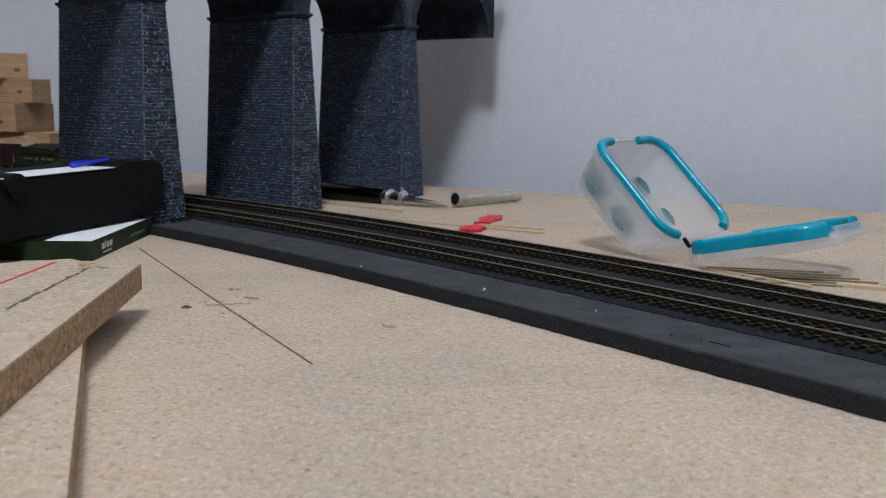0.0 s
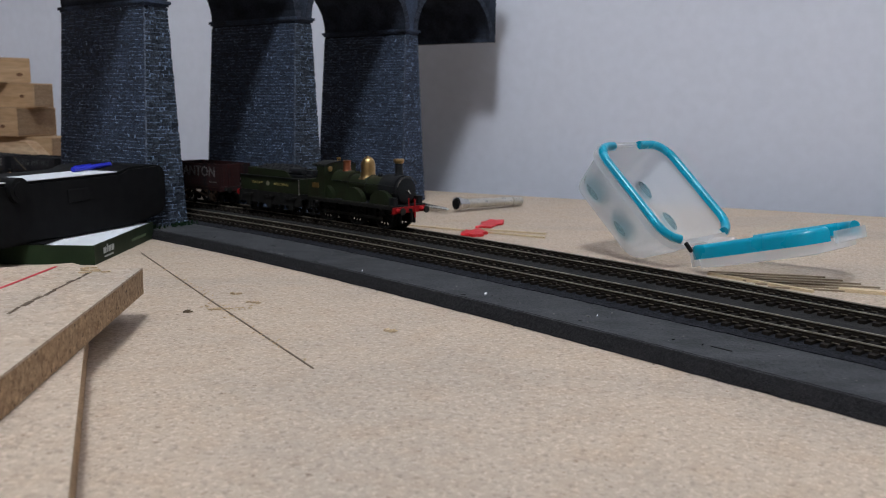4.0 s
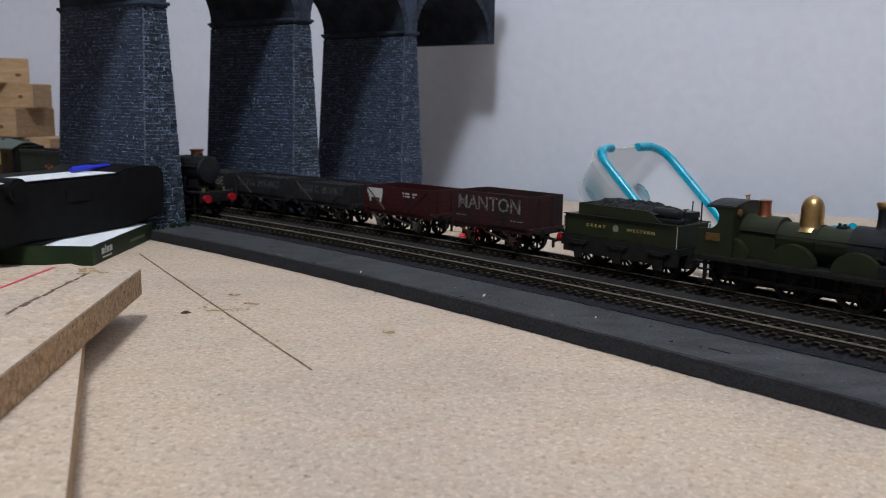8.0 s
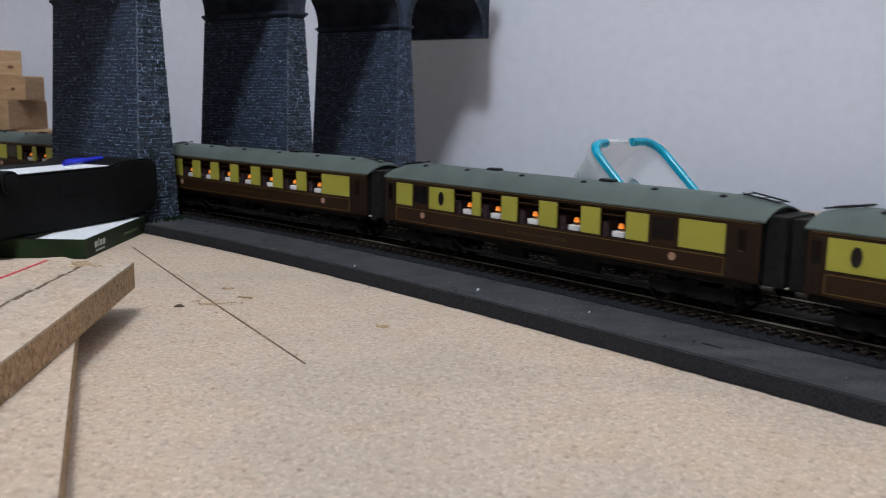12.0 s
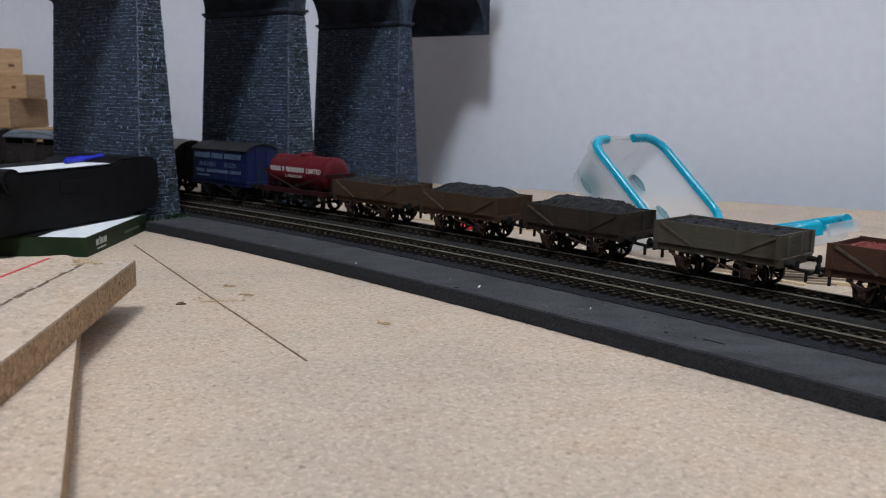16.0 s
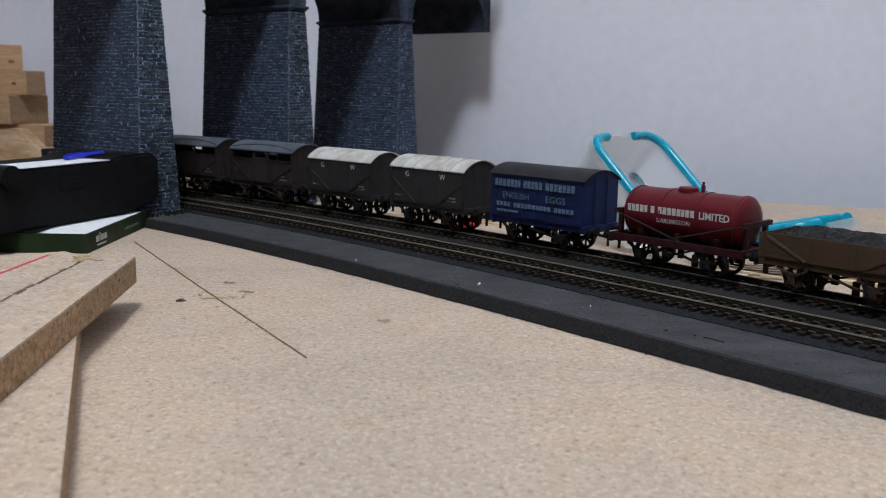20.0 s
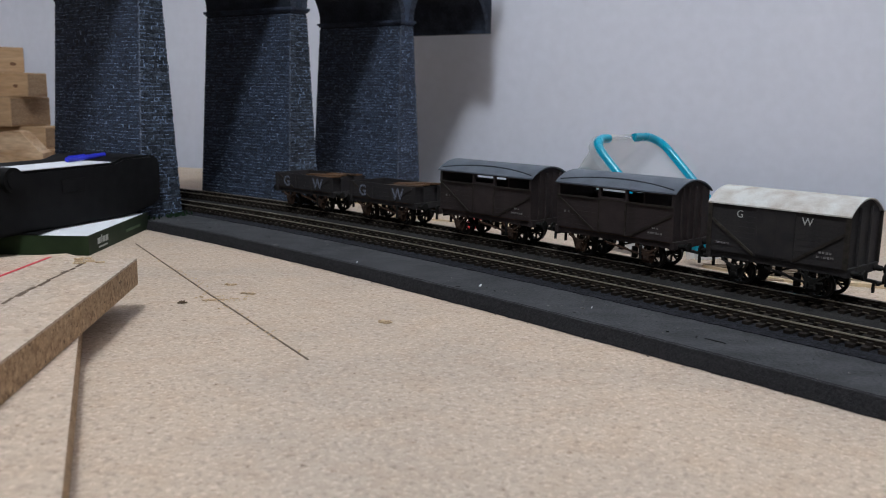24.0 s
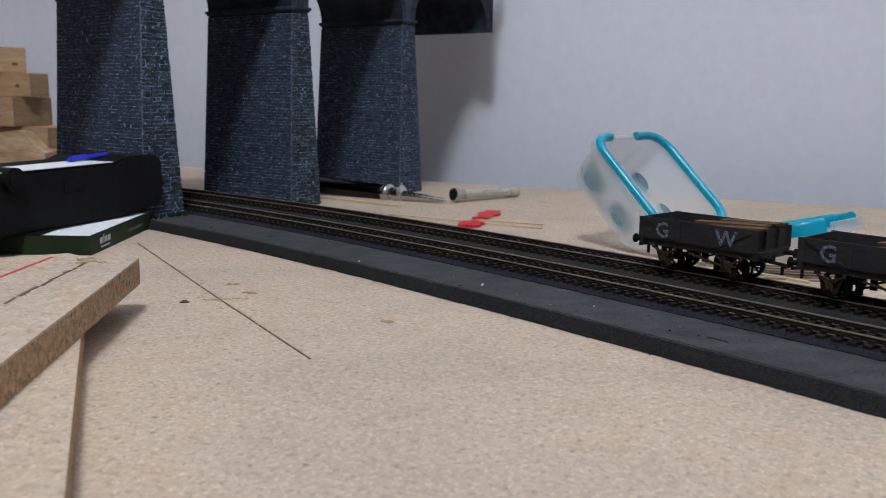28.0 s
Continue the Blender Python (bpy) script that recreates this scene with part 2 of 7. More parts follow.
def mesh_of(bm, name, mat, smooth=False):
    me = bpy.data.meshes.new(name)
    bm.normal_update()
    bm.to_mesh(me)
    bm.free()
    me.materials.append(mat)
    if smooth:
        me.shade_smooth()
        me.set_sharp_from_angle(angle=radians(40))
    return me


def part(name, bm, mat, parent, label="", smooth=False, at=None):
    """Links a bmesh (or a ready mesh) as one mesh object under a thing or a part."""
    me = bm if isinstance(bm, bpy.types.Mesh) else mesh_of(bm, name, mat, smooth)
    ob = new(name, me)
    ob.parent = parent
    if at is not None:
        ob.matrix_basis = at
    return tagged(ob, label) if label else ob


def thing(name, label, category, group="", kind="", at=None):
    ob = new(name)
    ob.empty_display_size = 0.01
    if at is not None:
        ob.matrix_basis = at
    return tagged(ob, label, category, group, kind)


def solid(name, bm, mat, label, category, group="", kind="", smooth=False, at=None):
    ob = new(name, mesh_of(bm, name, mat, smooth))
    if at is not None:
        ob.matrix_basis = at
    return tagged(ob, label, category, group, kind)


def box(bm, x0, x1, y0, y1, z0, z1, bevel=0.0):
    r = bmesh.ops.create_cube(bm, size=1.0)
    m = Matrix.Translation(((x0 + x1) / 2, (y0 + y1) / 2, (z0 + z1) / 2)) @ Matrix.Diagonal((x1 - x0, y1 - y0, z1 - z0, 1))
    bmesh.ops.transform(bm, matrix=m, verts=r["verts"])
    if bevel:
        es = list({e for v in r["verts"] for e in v.link_edges})
        bmesh.ops.bevel(bm, geom=es, offset=bevel, segments=2, profile=0.6, affect="EDGES")
    return bm


def boxes(*rows, bevel=0.0):
    bm = bmesh.new()
    for r in rows:
        box(bm, *r, bevel=bevel)
    return bm


def rod(bm, a, b, r, n=10, r2=None):
    """A round bar from a to b."""
    a, b = Vector(a), Vector(b)
    d = b - a
    m = Matrix.Translation((a + b) / 2) @ d.to_track_quat("Z", "Y").to_matrix().to_4x4()
    bmesh.ops.create_cone(bm, cap_ends=True, segments=n, radius1=r, radius2=r if r2 is None else r2, depth=d.length, matrix=m)
    return bm


def bar(bm, a, b, w, h):
    """A square bar from a to b, w across and h high."""
    a, b = Vector(a), Vector(b)
    d = b - a
    q = d.to_track_quat("X", "Z").to_matrix().to_4x4()
    r = bmesh.ops.create_cube(bm, size=1.0)
    bmesh.ops.transform(bm, matrix=Matrix.Translation((a + b) / 2) @ q @ Matrix.Diagonal((d.length, w, h, 1)), verts=r["verts"])
    return bm


def turned(profile, n=24, axis="Z"):
    """A body of revolution from (radius, height) pairs."""
    bm = bmesh.new()
    rings = []
    for r, z in profile:
        ring = []
        for i in range(n):
            a = 2 * math.pi * i / n
            c, s = max(r, 1e-6) * math.cos(a), max(r, 1e-6) * math.sin(a)
            ring.append(bm.verts.new({"Z": (c, s, z), "X": (z, c, s), "Y": (c, z, s)}[axis]))
        rings.append(ring)
    for p, q in zip(rings, rings[1:]):
        for i in range(n):
            bm.faces.new((p[i], p[(i + 1) % n], q[(i + 1) % n], q[i]))
    bm.faces.new(rings[0]), bm.faces.new(rings[-1])
    bmesh.ops.recalc_face_normals(bm, faces=bm.faces)
    return bm


def extrude(outline, x0, x1):
    """A closed (y, z) outline swept along x."""
    bm = bmesh.new()
    a = [bm.verts.new((x0, y, z)) for y, z in outline]
    b = [bm.verts.new((x1, y, z)) for y, z in outline]
    n = len(a)
    for i in range(n):
        bm.faces.new((a[i], a[(i + 1) % n], b[(i + 1) % n], b[i]))
    bm.faces.new(a), bm.faces.new(b)
    bmesh.ops.recalc_face_normals(bm, faces=bm.faces)
    return bm


def plate(outline, y0, y1):
    """A closed (x, z) outline given a thickness along y."""
    bm = bmesh.new()
    a = [bm.verts.new((x, y0, z)) for x, z in outline]
    b = [bm.verts.new((x, y1, z)) for x, z in outline]
    n = len(a)
    for i in range(n):
        bm.faces.new((a[i], a[(i + 1) % n], b[(i + 1) % n], b[i]))
    bm.faces.new(a), bm.faces.new(b)
    bmesh.ops.recalc_face_normals(bm, faces=bm.faces)
    return bm


def slab(outline, z0, z1):
    """A closed (x, y) outline given a thickness along z."""
    bm = bmesh.new()
    a = [bm.verts.new((x, y, z0)) for x, y in outline]
    b = [bm.verts.new((x, y, z1)) for x, y in outline]
    n = len(a)
    for i in range(n):
        bm.faces.new((a[i], a[(i + 1) % n], b[(i + 1) % n], b[i]))
    bm.faces.new(a), bm.faces.new(b)
    bmesh.ops.recalc_face_normals(bm, faces=bm.faces)
    return bm


def loft(rings, close=False):
    """Skins a list of equal rings of 3D points; close: the last ring joins the first."""
    bm = bmesh.new()
    vs = [[bm.verts.new(p) for p in ring] for ring in rings]
    pairs = list(zip(vs, vs[1:])) + ([(vs[-1], vs[0])] if close else [])
    for p, q in pairs:
        n = len(p)
        for i in range(n):
            bm.faces.new((p[i], p[(i + 1) % n], q[(i + 1) % n], q[i]))
    if not close:
        bm.faces.new(vs[0]), bm.faces.new(vs[-1])
    bmesh.ops.recalc_face_normals(bm, faces=bm.faces)
    return bm


def lettering(words, size, mat, parent, x, y, z, wide=None, name="lettering", label="", bold=0.0, spaced=1.0):
    """Words on the side that faces -y, centred on x, standing on z."""
    cu = bpy.data.curves.new("lettering", "FONT")
    cu.body, cu.size, cu.align_x, cu.extrude, cu.offset, cu.resolution_u, cu.space_character = words, size, "CENTER", 0.00006, bold, 2, spaced
    ob = bpy.data.objects.new("lettering", cu)
    me = bpy.data.meshes.new_from_object(ob)
    bpy.data.objects.remove(ob)
    me.materials.clear()
    me.materials.append(mat)
    if wide:
        xs = [v.co.x for v in me.vertices]
        k = wide / max(max(xs) - min(xs), 1e-6)
        for v in me.vertices:
            v.co.x *= k
    return part(name, me, mat, parent, label, at=Matrix.Translation((x, y, z)) @ pose(0, 0, 0, 90))


def word_bars(widths, size, mat, parent, x, y, z, wide, name="lettering_bar"):
    """Unreadable or private writing as plain upright blocks; a negative width is a gap. Small writing stays joined."""
    total = sum(abs(w) for w in widths)
    at = x - wide / 2
    joined = bmesh.new() if size < 0.002 else None
    for w in widths:
        d = abs(w) / total * wide
        if w > 0:
            bm = joined if joined is not None else bmesh.new()
            box(bm, at + d * 0.06, at + d * 0.84, y - 0.00006, y + 0.00005, z, z + size)
            if joined is None:
                part(name, bm, mat, parent)
        at += d
    if joined is not None:
        tagged(part("fine_print", joined, mat, parent), kind="stuff")


# ---- the line of the two tracks ----
RAIL_Z = 0.0105            # rail tops above the board
FOAM_Z = 0.0060
GAP = 0.0504               # between the two track centres
START, HEAD, K1, K2, K3 = (0.1, 0.4745), -0.8226, -0.2458, 0.4450, 0.0427


def heading(s):
    if s < -0.7:
        return heading(-0.7) - (s + 0.7) * 0.806
    if s > 0.25:
        return heading(0.25)
    return HEAD + K1 * s + K2 * s * s + K3 * s ** 3


STEP = 0.004
LEFT_N, RIGHT_N = 1130, 680
line = {0: Vector(START)}
for i in range(RIGHT_N):
    a = heading((i + 0.5) * STEP)
    line[i + 1] = line[i] + Vector((math.cos(a), math.sin(a))) * STEP
for i in range(LEFT_N):
    a = heading(-(i + 0.5) * STEP)
    line[-i - 1] = line[-i] - Vector((math.cos(a), math.sin(a))) * STEP
SA = np.arange(-LEFT_N, RIGHT_N + 1) * STEP
XY = np.array([line[i] for i in range(-LEFT_N, RIGHT_N + 1)])
ANG = np.array([heading(s) for s in SA])


def offset_line(off):
    """The line shifted by off metres towards the camera's side: its own lengths and points."""
    p = XY + np.stack([np.sin(ANG), -np.cos(ANG)], 1) * off
    d = np.concatenate([[0], np.cumsum(np.hypot(*np.diff(p, axis=0).T))])
    return d - d[LEFT_N], p


def on_line(track, s):
    d, p = track
    return Vector((float(np.interp(s, d, p[:, 0])), float(np.interp(s, d, p[:, 1]))))


FAR_TRACK, NEAR_TRACK = offset_line(0.0), offset_line(GAP)


def riding(track, s, half):
    """The pose of a vehicle at s whose axles or bogies stand half a base before and behind."""
    a, b = on_line(track, s - half), on_line(track, s + half)
    d, c = b - a, (a + b) / 2
    return pose(c.x, c.y, RAIL_Z, 0, 0, math.degrees(math.atan2(d.y, d.x)))


# ---- room ----


def build_room():
    def wall(name, a0, a1, b0, b1, mat=None):
        o = [room(a0, b0), room(a1, b0), room(a1, b1), room(a0, b1)]
        solid(name, slab([(p.x, p.y) for p in o], ROOM_LOW, ROOM_HIGH), mat or WALL, "plain matt %s painted room wall" % ("grey" if mat else "white"), "wall", kind="structure")
    wall("wall_north", -3.2, 3.2, -0.1, 0.0)
    # three unseen walls, greyed so that shadows get less fill
    wall("wall_south", -3.2, 3.2, 3.4, 3.5, WALL_LOW_BOUNCE)
    wall("wall_west", -3.3, -3.2, -0.1, 3.5, WALL_LOW_BOUNCE)
    wall("wall_east", 3.2, 3.3, -0.1, 3.5, WALL_LOW_BOUNCE)
    o = [room(-3.3, -0.1), room(3.3, -0.1), room(3.3, 3.5), room(-3.3, 3.5)]
    o = [(p.x, p.y) for p in o]
    solid("ceiling", slab(o, ROOM_HIGH, ROOM_HIGH + 0.1), CEIL, "plain white painted ceiling", "ceiling", kind="structure")
    solid("floor", slab(o, ROOM_LOW - 0.1, ROOM_LOW), FLOORM, "grey carpeted floor under the railway board", "floor", kind="structure")


def build_board():
    # the far edge lies a hand's width before the wall
    e = lambda a, b: tuple(room(a, b))
    top = solid("baseboard", slab([e(-3.0, 0.095), e(2.6, 0.095), e(2.6, 2.9), e(-3.0, 2.9)], -0.018, 0.0), CHIP,
                "large pale chipboard railway baseboard with a scored line", "board", kind="structure")
    bm = bmesh.new()
    for a, b in (((-0.0483, 0.3132), (-0.1133, 0.4187)), ((-0.1133, 0.4187), (-0.1955, 0.555))):
        bar(bm, (*a, 0.0001), (*b, 0.0001), 0.0007, 0.0005)
    part("scored_line", bm, SCORE, top, "thin dark scored line")
    rng = random.Random(4)
    for x, y, r in ((-0.0252, 0.3688, 0.004), (-0.1083, 0.4382, 0.004), (-0.0949, 0.4184, 0.0034), (-0.122, 0.3984, 0.003), (-0.1096, 0.4047, 0.003)):
        bm = bmesh.new()
        for i in range(9):
            a, d = rng.uniform(0, 6.3), rng.uniform(0, r)
            bar(bm, (x + d * math.cos(a), y + 0.7 * d * math.sin(a), 0.0002), (x + d * math.cos(a) + rng.uniform(0.001, 0.003), y + 0.7 * d * math.sin(a) + rng.uniform(-0.001, 0.001), 0.0006), 0.0008, 0.0005)
        part("torn_patch", bm, PENCIL if x == -0.122 else SCUFF, top)
    # splinters raised along the scored line
    bm = bmesh.new()
    for i in range(60):
        u = rng.betavariate(2.0, 2.5)
        x, y = -0.0483 - 0.1472 * u + rng.uniform(-0.0035, 0.0035), 0.3132 + 0.2418 * u + rng.uniform(-0.0035, 0.0035)
        a, d = rng.uniform(0, 3.1), rng.uniform(0.0005, 0.0018)
        bar(bm, (x, y, 0.0001), (x + d * math.cos(a), y + d * math.sin(a), 0.0004), 0.0005, 0.0003)
    tagged(part("splinter_scatter", bm, SCUFF, top, "pale torn splinters"), kind="stuff")
    bm = bmesh.new()
    for i in range(34):
        a, d = rng.uniform(0, 6.3), 0.013 * rng.random() ** 0.7
        x, y = -0.104 + d * math.cos(a), 0.408 + 0.6 * d * math.sin(a)
        bar(bm, (x, y, 0.0001), (x + rng.uniform(-0.002, 0.002), y + rng.uniform(-0.001, 0.001), 0.0003), 0.0006, 0.0003)
    tagged(part("splinter_scatter", bm, SCUFF, top, "pale torn splinters"), kind="stuff")


SCUFF = material("torn_chip_fibres", (0.60, 0.46, 0.30), 0.85, vary=0.4, scale=500, tint=(0.42, 0.28, 0.16), bump=0.4)


def ribbon(off0, off1, s0, s1, z0, z1, step=0.01, wobble=0.0, seed=1):
    """A strip along the tracks between two offsets, with upright sides."""
    rng = random.Random(seed)
    bm = bmesh.new()
    a, b = offset_line(off0)[1], offset_line(off1)[1]
    i0, i1 = int(round(s0 / STEP)) + LEFT_N, int(round(s1 / STEP)) + LEFT_N
    prev = None
    for i in range(i0, i1 + 1, max(1, int(step / STEP))):
        w = rng.uniform(-wobble, wobble)
        n = np.array([math.sin(ANG[i]), -math.cos(ANG[i])]) * w
        p, q = a[i], b[i] + n
        ring = [bm.verts.new((*p, z0)), bm.verts.new((*q, z0)), bm.verts.new((*q, z1)), bm.verts.new((*p, z1))]
        if prev:
            for k in range(4):
                bm.faces.new((prev[k], prev[(k + 1) % 4], ring[(k + 1) % 4], ring[k]))
        else:
            bm.faces.new(ring)
        prev = ring
    bm.faces.new(prev)
    bmesh.ops.recalc_face_normals(bm, faces=bm.faces)
    return bm


def chamfer(s0, s1):
    """The foam's cut near edge, sloping and ragged."""
    rng = random.Random(12)
    bm = bmesh.new()
    i0, i1 = int(round(s0 / STEP)) + LEFT_N, int(round(s1 / STEP)) + LEFT_N
    prev = None
    for i in range(i0, i1 + 1):
        n = np.array([math.sin(ANG[i]), -math.cos(ANG[i])])
        row = []
        for off, z, w in ((0.1095, FOAM_Z + 0.0002, 0.0002), (0.1106, FOAM_Z - 0.0004, 0.0003), (0.1128, FOAM_Z * 0.5, 0.0003), (0.1146, 0.0002, 0.0004)):
            p = XY[i] + n * (off + rng.uniform(-w, w))
            row.append(bm.verts.new((p[0], p[1], z)))
        if prev:
            for k in range(3):
                bm.faces.new((prev[k], prev[k + 1], row[k + 1], row[k]))
        prev = row
    bmesh.ops.recalc_face_normals(bm, faces=bm.faces)
    return bm


BED = None


def build_track():
    global BED
    BED = bed = thing("track_bed", "black foam underlay strip lying under both tracks", "track bed", kind="structure")
    part("foam_shoulder", ribbon(GAP + 0.0060, GAP + 0.0225, -1.2, 0.7, FOAM_Z - 0.001, FOAM_Z + 0.0004, step=0.004, wobble=0.0005, seed=3), SPECKLE, bed, "rough dark foam shoulder")
    part("foam_middle", ribbon(-0.0200, GAP + 0.0060, -1.2, 0.7, FOAM_Z - 0.001, FOAM_Z + 0.0003, step=0.004), GRIME, bed, "grimy foam under and between the tracks")
    part("foam_sheet", ribbon(-0.0275, 0.1105, -4.4, 2.6, 0.0002, FOAM_Z, wobble=0.0), FOAM, bed)
    part("foam_edge", chamfer(-1.2, 0.7), FOAM_CUT, bed, "rough cut foam edge")
    for off, name in ((0.0, "far"), (GAP, "near")):
        tr = thing("railway_track", "%s model railway track with dark plastic sleepers on black foam" % ("farther" if name == "far" else "nearer"), "track", "two parallel tracks", "structure")
        for side in (-1, 1):
            o = off + side * 0.00825
            part("rail", ribbon(o - 0.00040, o + 0.00040, -4.4, 2.6, RAIL_Z - 0.0005, RAIL_Z), RAIL, tr, "worn nickel-silver rail head")
            part("rail_web", ribbon(o - 0.00024, o + 0.00024, -4.4, 2.6, RAIL_Z - 0.0024, RAIL_Z - 0.0005), RAIL_SIDE, tr)
            part("rail_foot", ribbon(o - 0.0009, o + 0.0009, -4.4, 2.6, RAIL_Z - 0.0027, RAIL_Z - 0.0024), RAIL_FOOT, tr)
        yield tr, off


def build_sleepers(tracks):
    me = mesh_of(box(bmesh.new(), -0.0015, 0.0015, -0.0132, 0.0132, FOAM_Z, RAIL_Z - 0.0027, bevel=0.0002), "sleeper", SLEEPER)
    chair = mesh_of(boxes((-0.0013, 0.0013, -0.0100, -0.0065, RAIL_Z - 0.0029, RAIL_Z - 0.0014), (-0.0013, 0.0013, 0.0065, 0.0100, RAIL_Z - 0.0029, RAIL_Z - 0.0014)), "rail_chair", SLEEPER)
    rng = random.Random(8)
    for tr, off in tracks:
        line_ = offset_line(off)
        pitch = 0.0061
        rest = bmesh.new()
        s = -4.38
        while s < 2.58:
            p = on_line(line_, s)
            i = int(round(float(np.interp(s, line_[0], np.arange(len(SA))))))
            m = pose(p.x, p.y, 0, 0, 0, math.degrees(ANG[i]) + rng.uniform(-1.0, 1.0))
            if -0.56 < s < 0.26:
                ob = part("sleeper", me, SLEEPER, tr, at=m)
                part("rail_chair", chair, SLEEPER, ob)
            else:
                c, n = Vector((math.cos(ANG[i]), math.sin(ANG[i]))), Vector((-math.sin(ANG[i]), math.cos(ANG[i])))
                v = [rest.verts.new((*(p + c * a + n * b), z)) for z in (FOAM_Z, RAIL_Z - 0.0027) for a, b in ((-0.0015, -0.0132), (0.0015, -0.0132), (0.0015, 0.0132), (-0.0015, 0.0132))]
                for f in ((4, 5, 6, 7), (0, 1, 5, 4), (1, 2, 6, 5), (2, 3, 7, 6), (3, 0, 4, 7)):
                    rest.faces.new([v[k] for k in f])
            s += pitch
        tagged(part("sleepers_beyond", rest, SLEEPER, tr), kind="stuff")


# ---- viaduct ----
ALONG, ACROSS = Vector((0.6, 0.8)), Vector((-0.8, 0.6))
PIER_AT, PIER_STEP = Vector((-0.1266, 0.748)), 0.144
SPRING_Z, RISE, THICK, WIDE = 0.1681, 0.0486, 0.0187, 0.1080


def build_viaduct():
    """Its own axes: x along the deck, y across it away from the open side, z up; x = 0 at the middle pier's near corner."""
    m = Matrix(((ALONG.x, ACROSS.x, 0, PIER_AT.x), (ALONG.y, ACROSS.y, 0, PIER_AT.y), (0, 0, 1, 0), (0, 0, 0, 1)))
    via = thing("viaduct", "tall dark blue-grey stone model viaduct with three round arches", "viaduct", at=m)
    bx, by = 0.0086, 0.0041        # how far each pier spreads at its foot
    rng = random.Random(11)
    course = 0.0026
    for k in (-1, 0, 1):
        x0 = k * PIER_STEP
        pier = part("pier", bmesh_pier(x0, bx, by, inset=0.0005), STONE_DARKER, via, "battered stone pier")
        # the courses of stones on the two faces that show
        build_courses(pier, x0, bx, by, rng, course)
        cap = boxes((x0 - 0.0022, x0 + THICK + 0.0022, -0.0022, WIDE + 0.0022, SPRING_Z - 0.0030, SPRING_Z - 0.0006),
                    (x0 - 0.0010, x0 + THICK + 0.0010, -0.0010, WIDE + 0.0010, SPRING_Z - 0.0046, SPRING_Z - 0.0030), bevel=0.0005)
        part("impost", cap, STONE, via, "projecting impost band")
    # arches: a wall with three openings, built span by span
    top = SPRING_Z + RISE + 0.030
    n = 28
    spans = [(-2, -1), (-1, 0), (0, 1), (1, 2)]
    for a, b in spans:
        xa, xb = a * PIER_STEP + THICK, b * PIER_STEP
        c, r = (xa + xb) / 2, (xb - xa) / 2
        arc = [(c - r * math.cos(math.pi * i / n), SPRING_Z - 0.0006 + RISE * math.sin(math.pi * i / n)) for i in range(n + 1)]
        bm = bmesh.new()
        for y0, y1 in ((0.0, WIDE),):
            lo0 = [bm.verts.new((x, y0, z)) for x, z in arc]
            lo1 = [bm.verts.new((x, y1, z)) for x, z in arc]
            hi0 = [bm.verts.new((x, y0, top)) for x, z in arc]
            hi1 = [bm.verts.new((x, y1, top)) for x, z in arc]
            for i in range(n):
                bm.faces.new((lo0[i], lo0[i + 1], hi0[i + 1], hi0[i]))
                bm.faces.new((lo1[i], lo1[i + 1], hi1[i + 1], hi1[i]))
                bm.faces.new((lo0[i], lo0[i + 1], lo1[i + 1], lo1[i]))
                bm.faces.new((hi0[i], hi0[i + 1], hi1[i + 1], hi1[i]))
        bmesh.ops.recalc_face_normals(bm, faces=bm.faces)
        part("arch", bm, STONE_DARKER, via, "round arch in darker stone")
        for i in range(n):
            ring = bmesh.new()
            t0, t1 = math.pi * (i + 0.06) / n, math.pi * (i + 0.94) / n
            pts = []
            for t, d in ((t0, 0.0), (t1, 0.0), (t1, 0.0062), (t0, 0.0062)):
                pts.append((c - (r + d) * math.cos(t), SPRING_Z - 0.0006 + (RISE + d) * math.sin(t)))
            f = [ring.verts.new((x, -0.0006, z)) for x, z in pts]
            g = [ring.verts.new((x, 0.0004, z)) for x, z in pts]
            ring.faces.new(f)
            for j in range(4):
                ring.faces.new((f[j], f[(j + 1) % 4], g[(j + 1) % 4], g[j]))
            part("arch_stone", ring, RING, via)
    for k in (-1, 0, 1, 2):
        w = THICK if k < 2 else 0.0117
        part("spandrel", boxes((k * PIER_STEP + 0.00002, k * PIER_STEP + w - 0.00002, 0, WIDE, SPRING_Z - 0.0006 if k < 2 else SPRING_Z - 0.004, top)), STONE, via)
    # both ends hang free over half a springing
    part("spandrel", boxes((-2 * PIER_STEP + THICK - 0.0117, -2 * PIER_STEP + THICK - 0.00002, 0, WIDE, SPRING_Z - 0.004, top)), STONE, via)
    left = -2 * PIER_STEP + THICK - 0.0117
    # out of view; the near parapet's overhang is added to push its shadow outwards
    part("deck", boxes((left, 2 * PIER_STEP + 0.0117, 0.0, WIDE, top, top + 0.004), (left, 2 * PIER_STEP + 0.0117, -0.010, 0.003, top + 0.004, top + 0.022), (left, 2 * PIER_STEP + 0.0117, WIDE - 0.003, WIDE + 0.003, top + 0.004, top + 0.022)), STONE, via, "deck with plain parapets, the near one widened for its shadow")
    foot = bmesh.new()
    rng = random.Random(5)
    for i in range(420):
        x, y = rng.uniform(-PIER_STEP - bx - 0.006, -PIER_STEP + THICK + bx + 0.004), rng.choice((rng.uniform(-by - 0.009, -by + 0.002), rng.uniform(-by, 0.06)))
        if -PIER_STEP - bx + 0.002 < x < -PIER_STEP + THICK + bx - 0.002 and y > -by + 0.002:
            x = -PIER_STEP - bx - rng.uniform(0, 0.005)
        d = rng.uniform(0.0008, 0.0022)
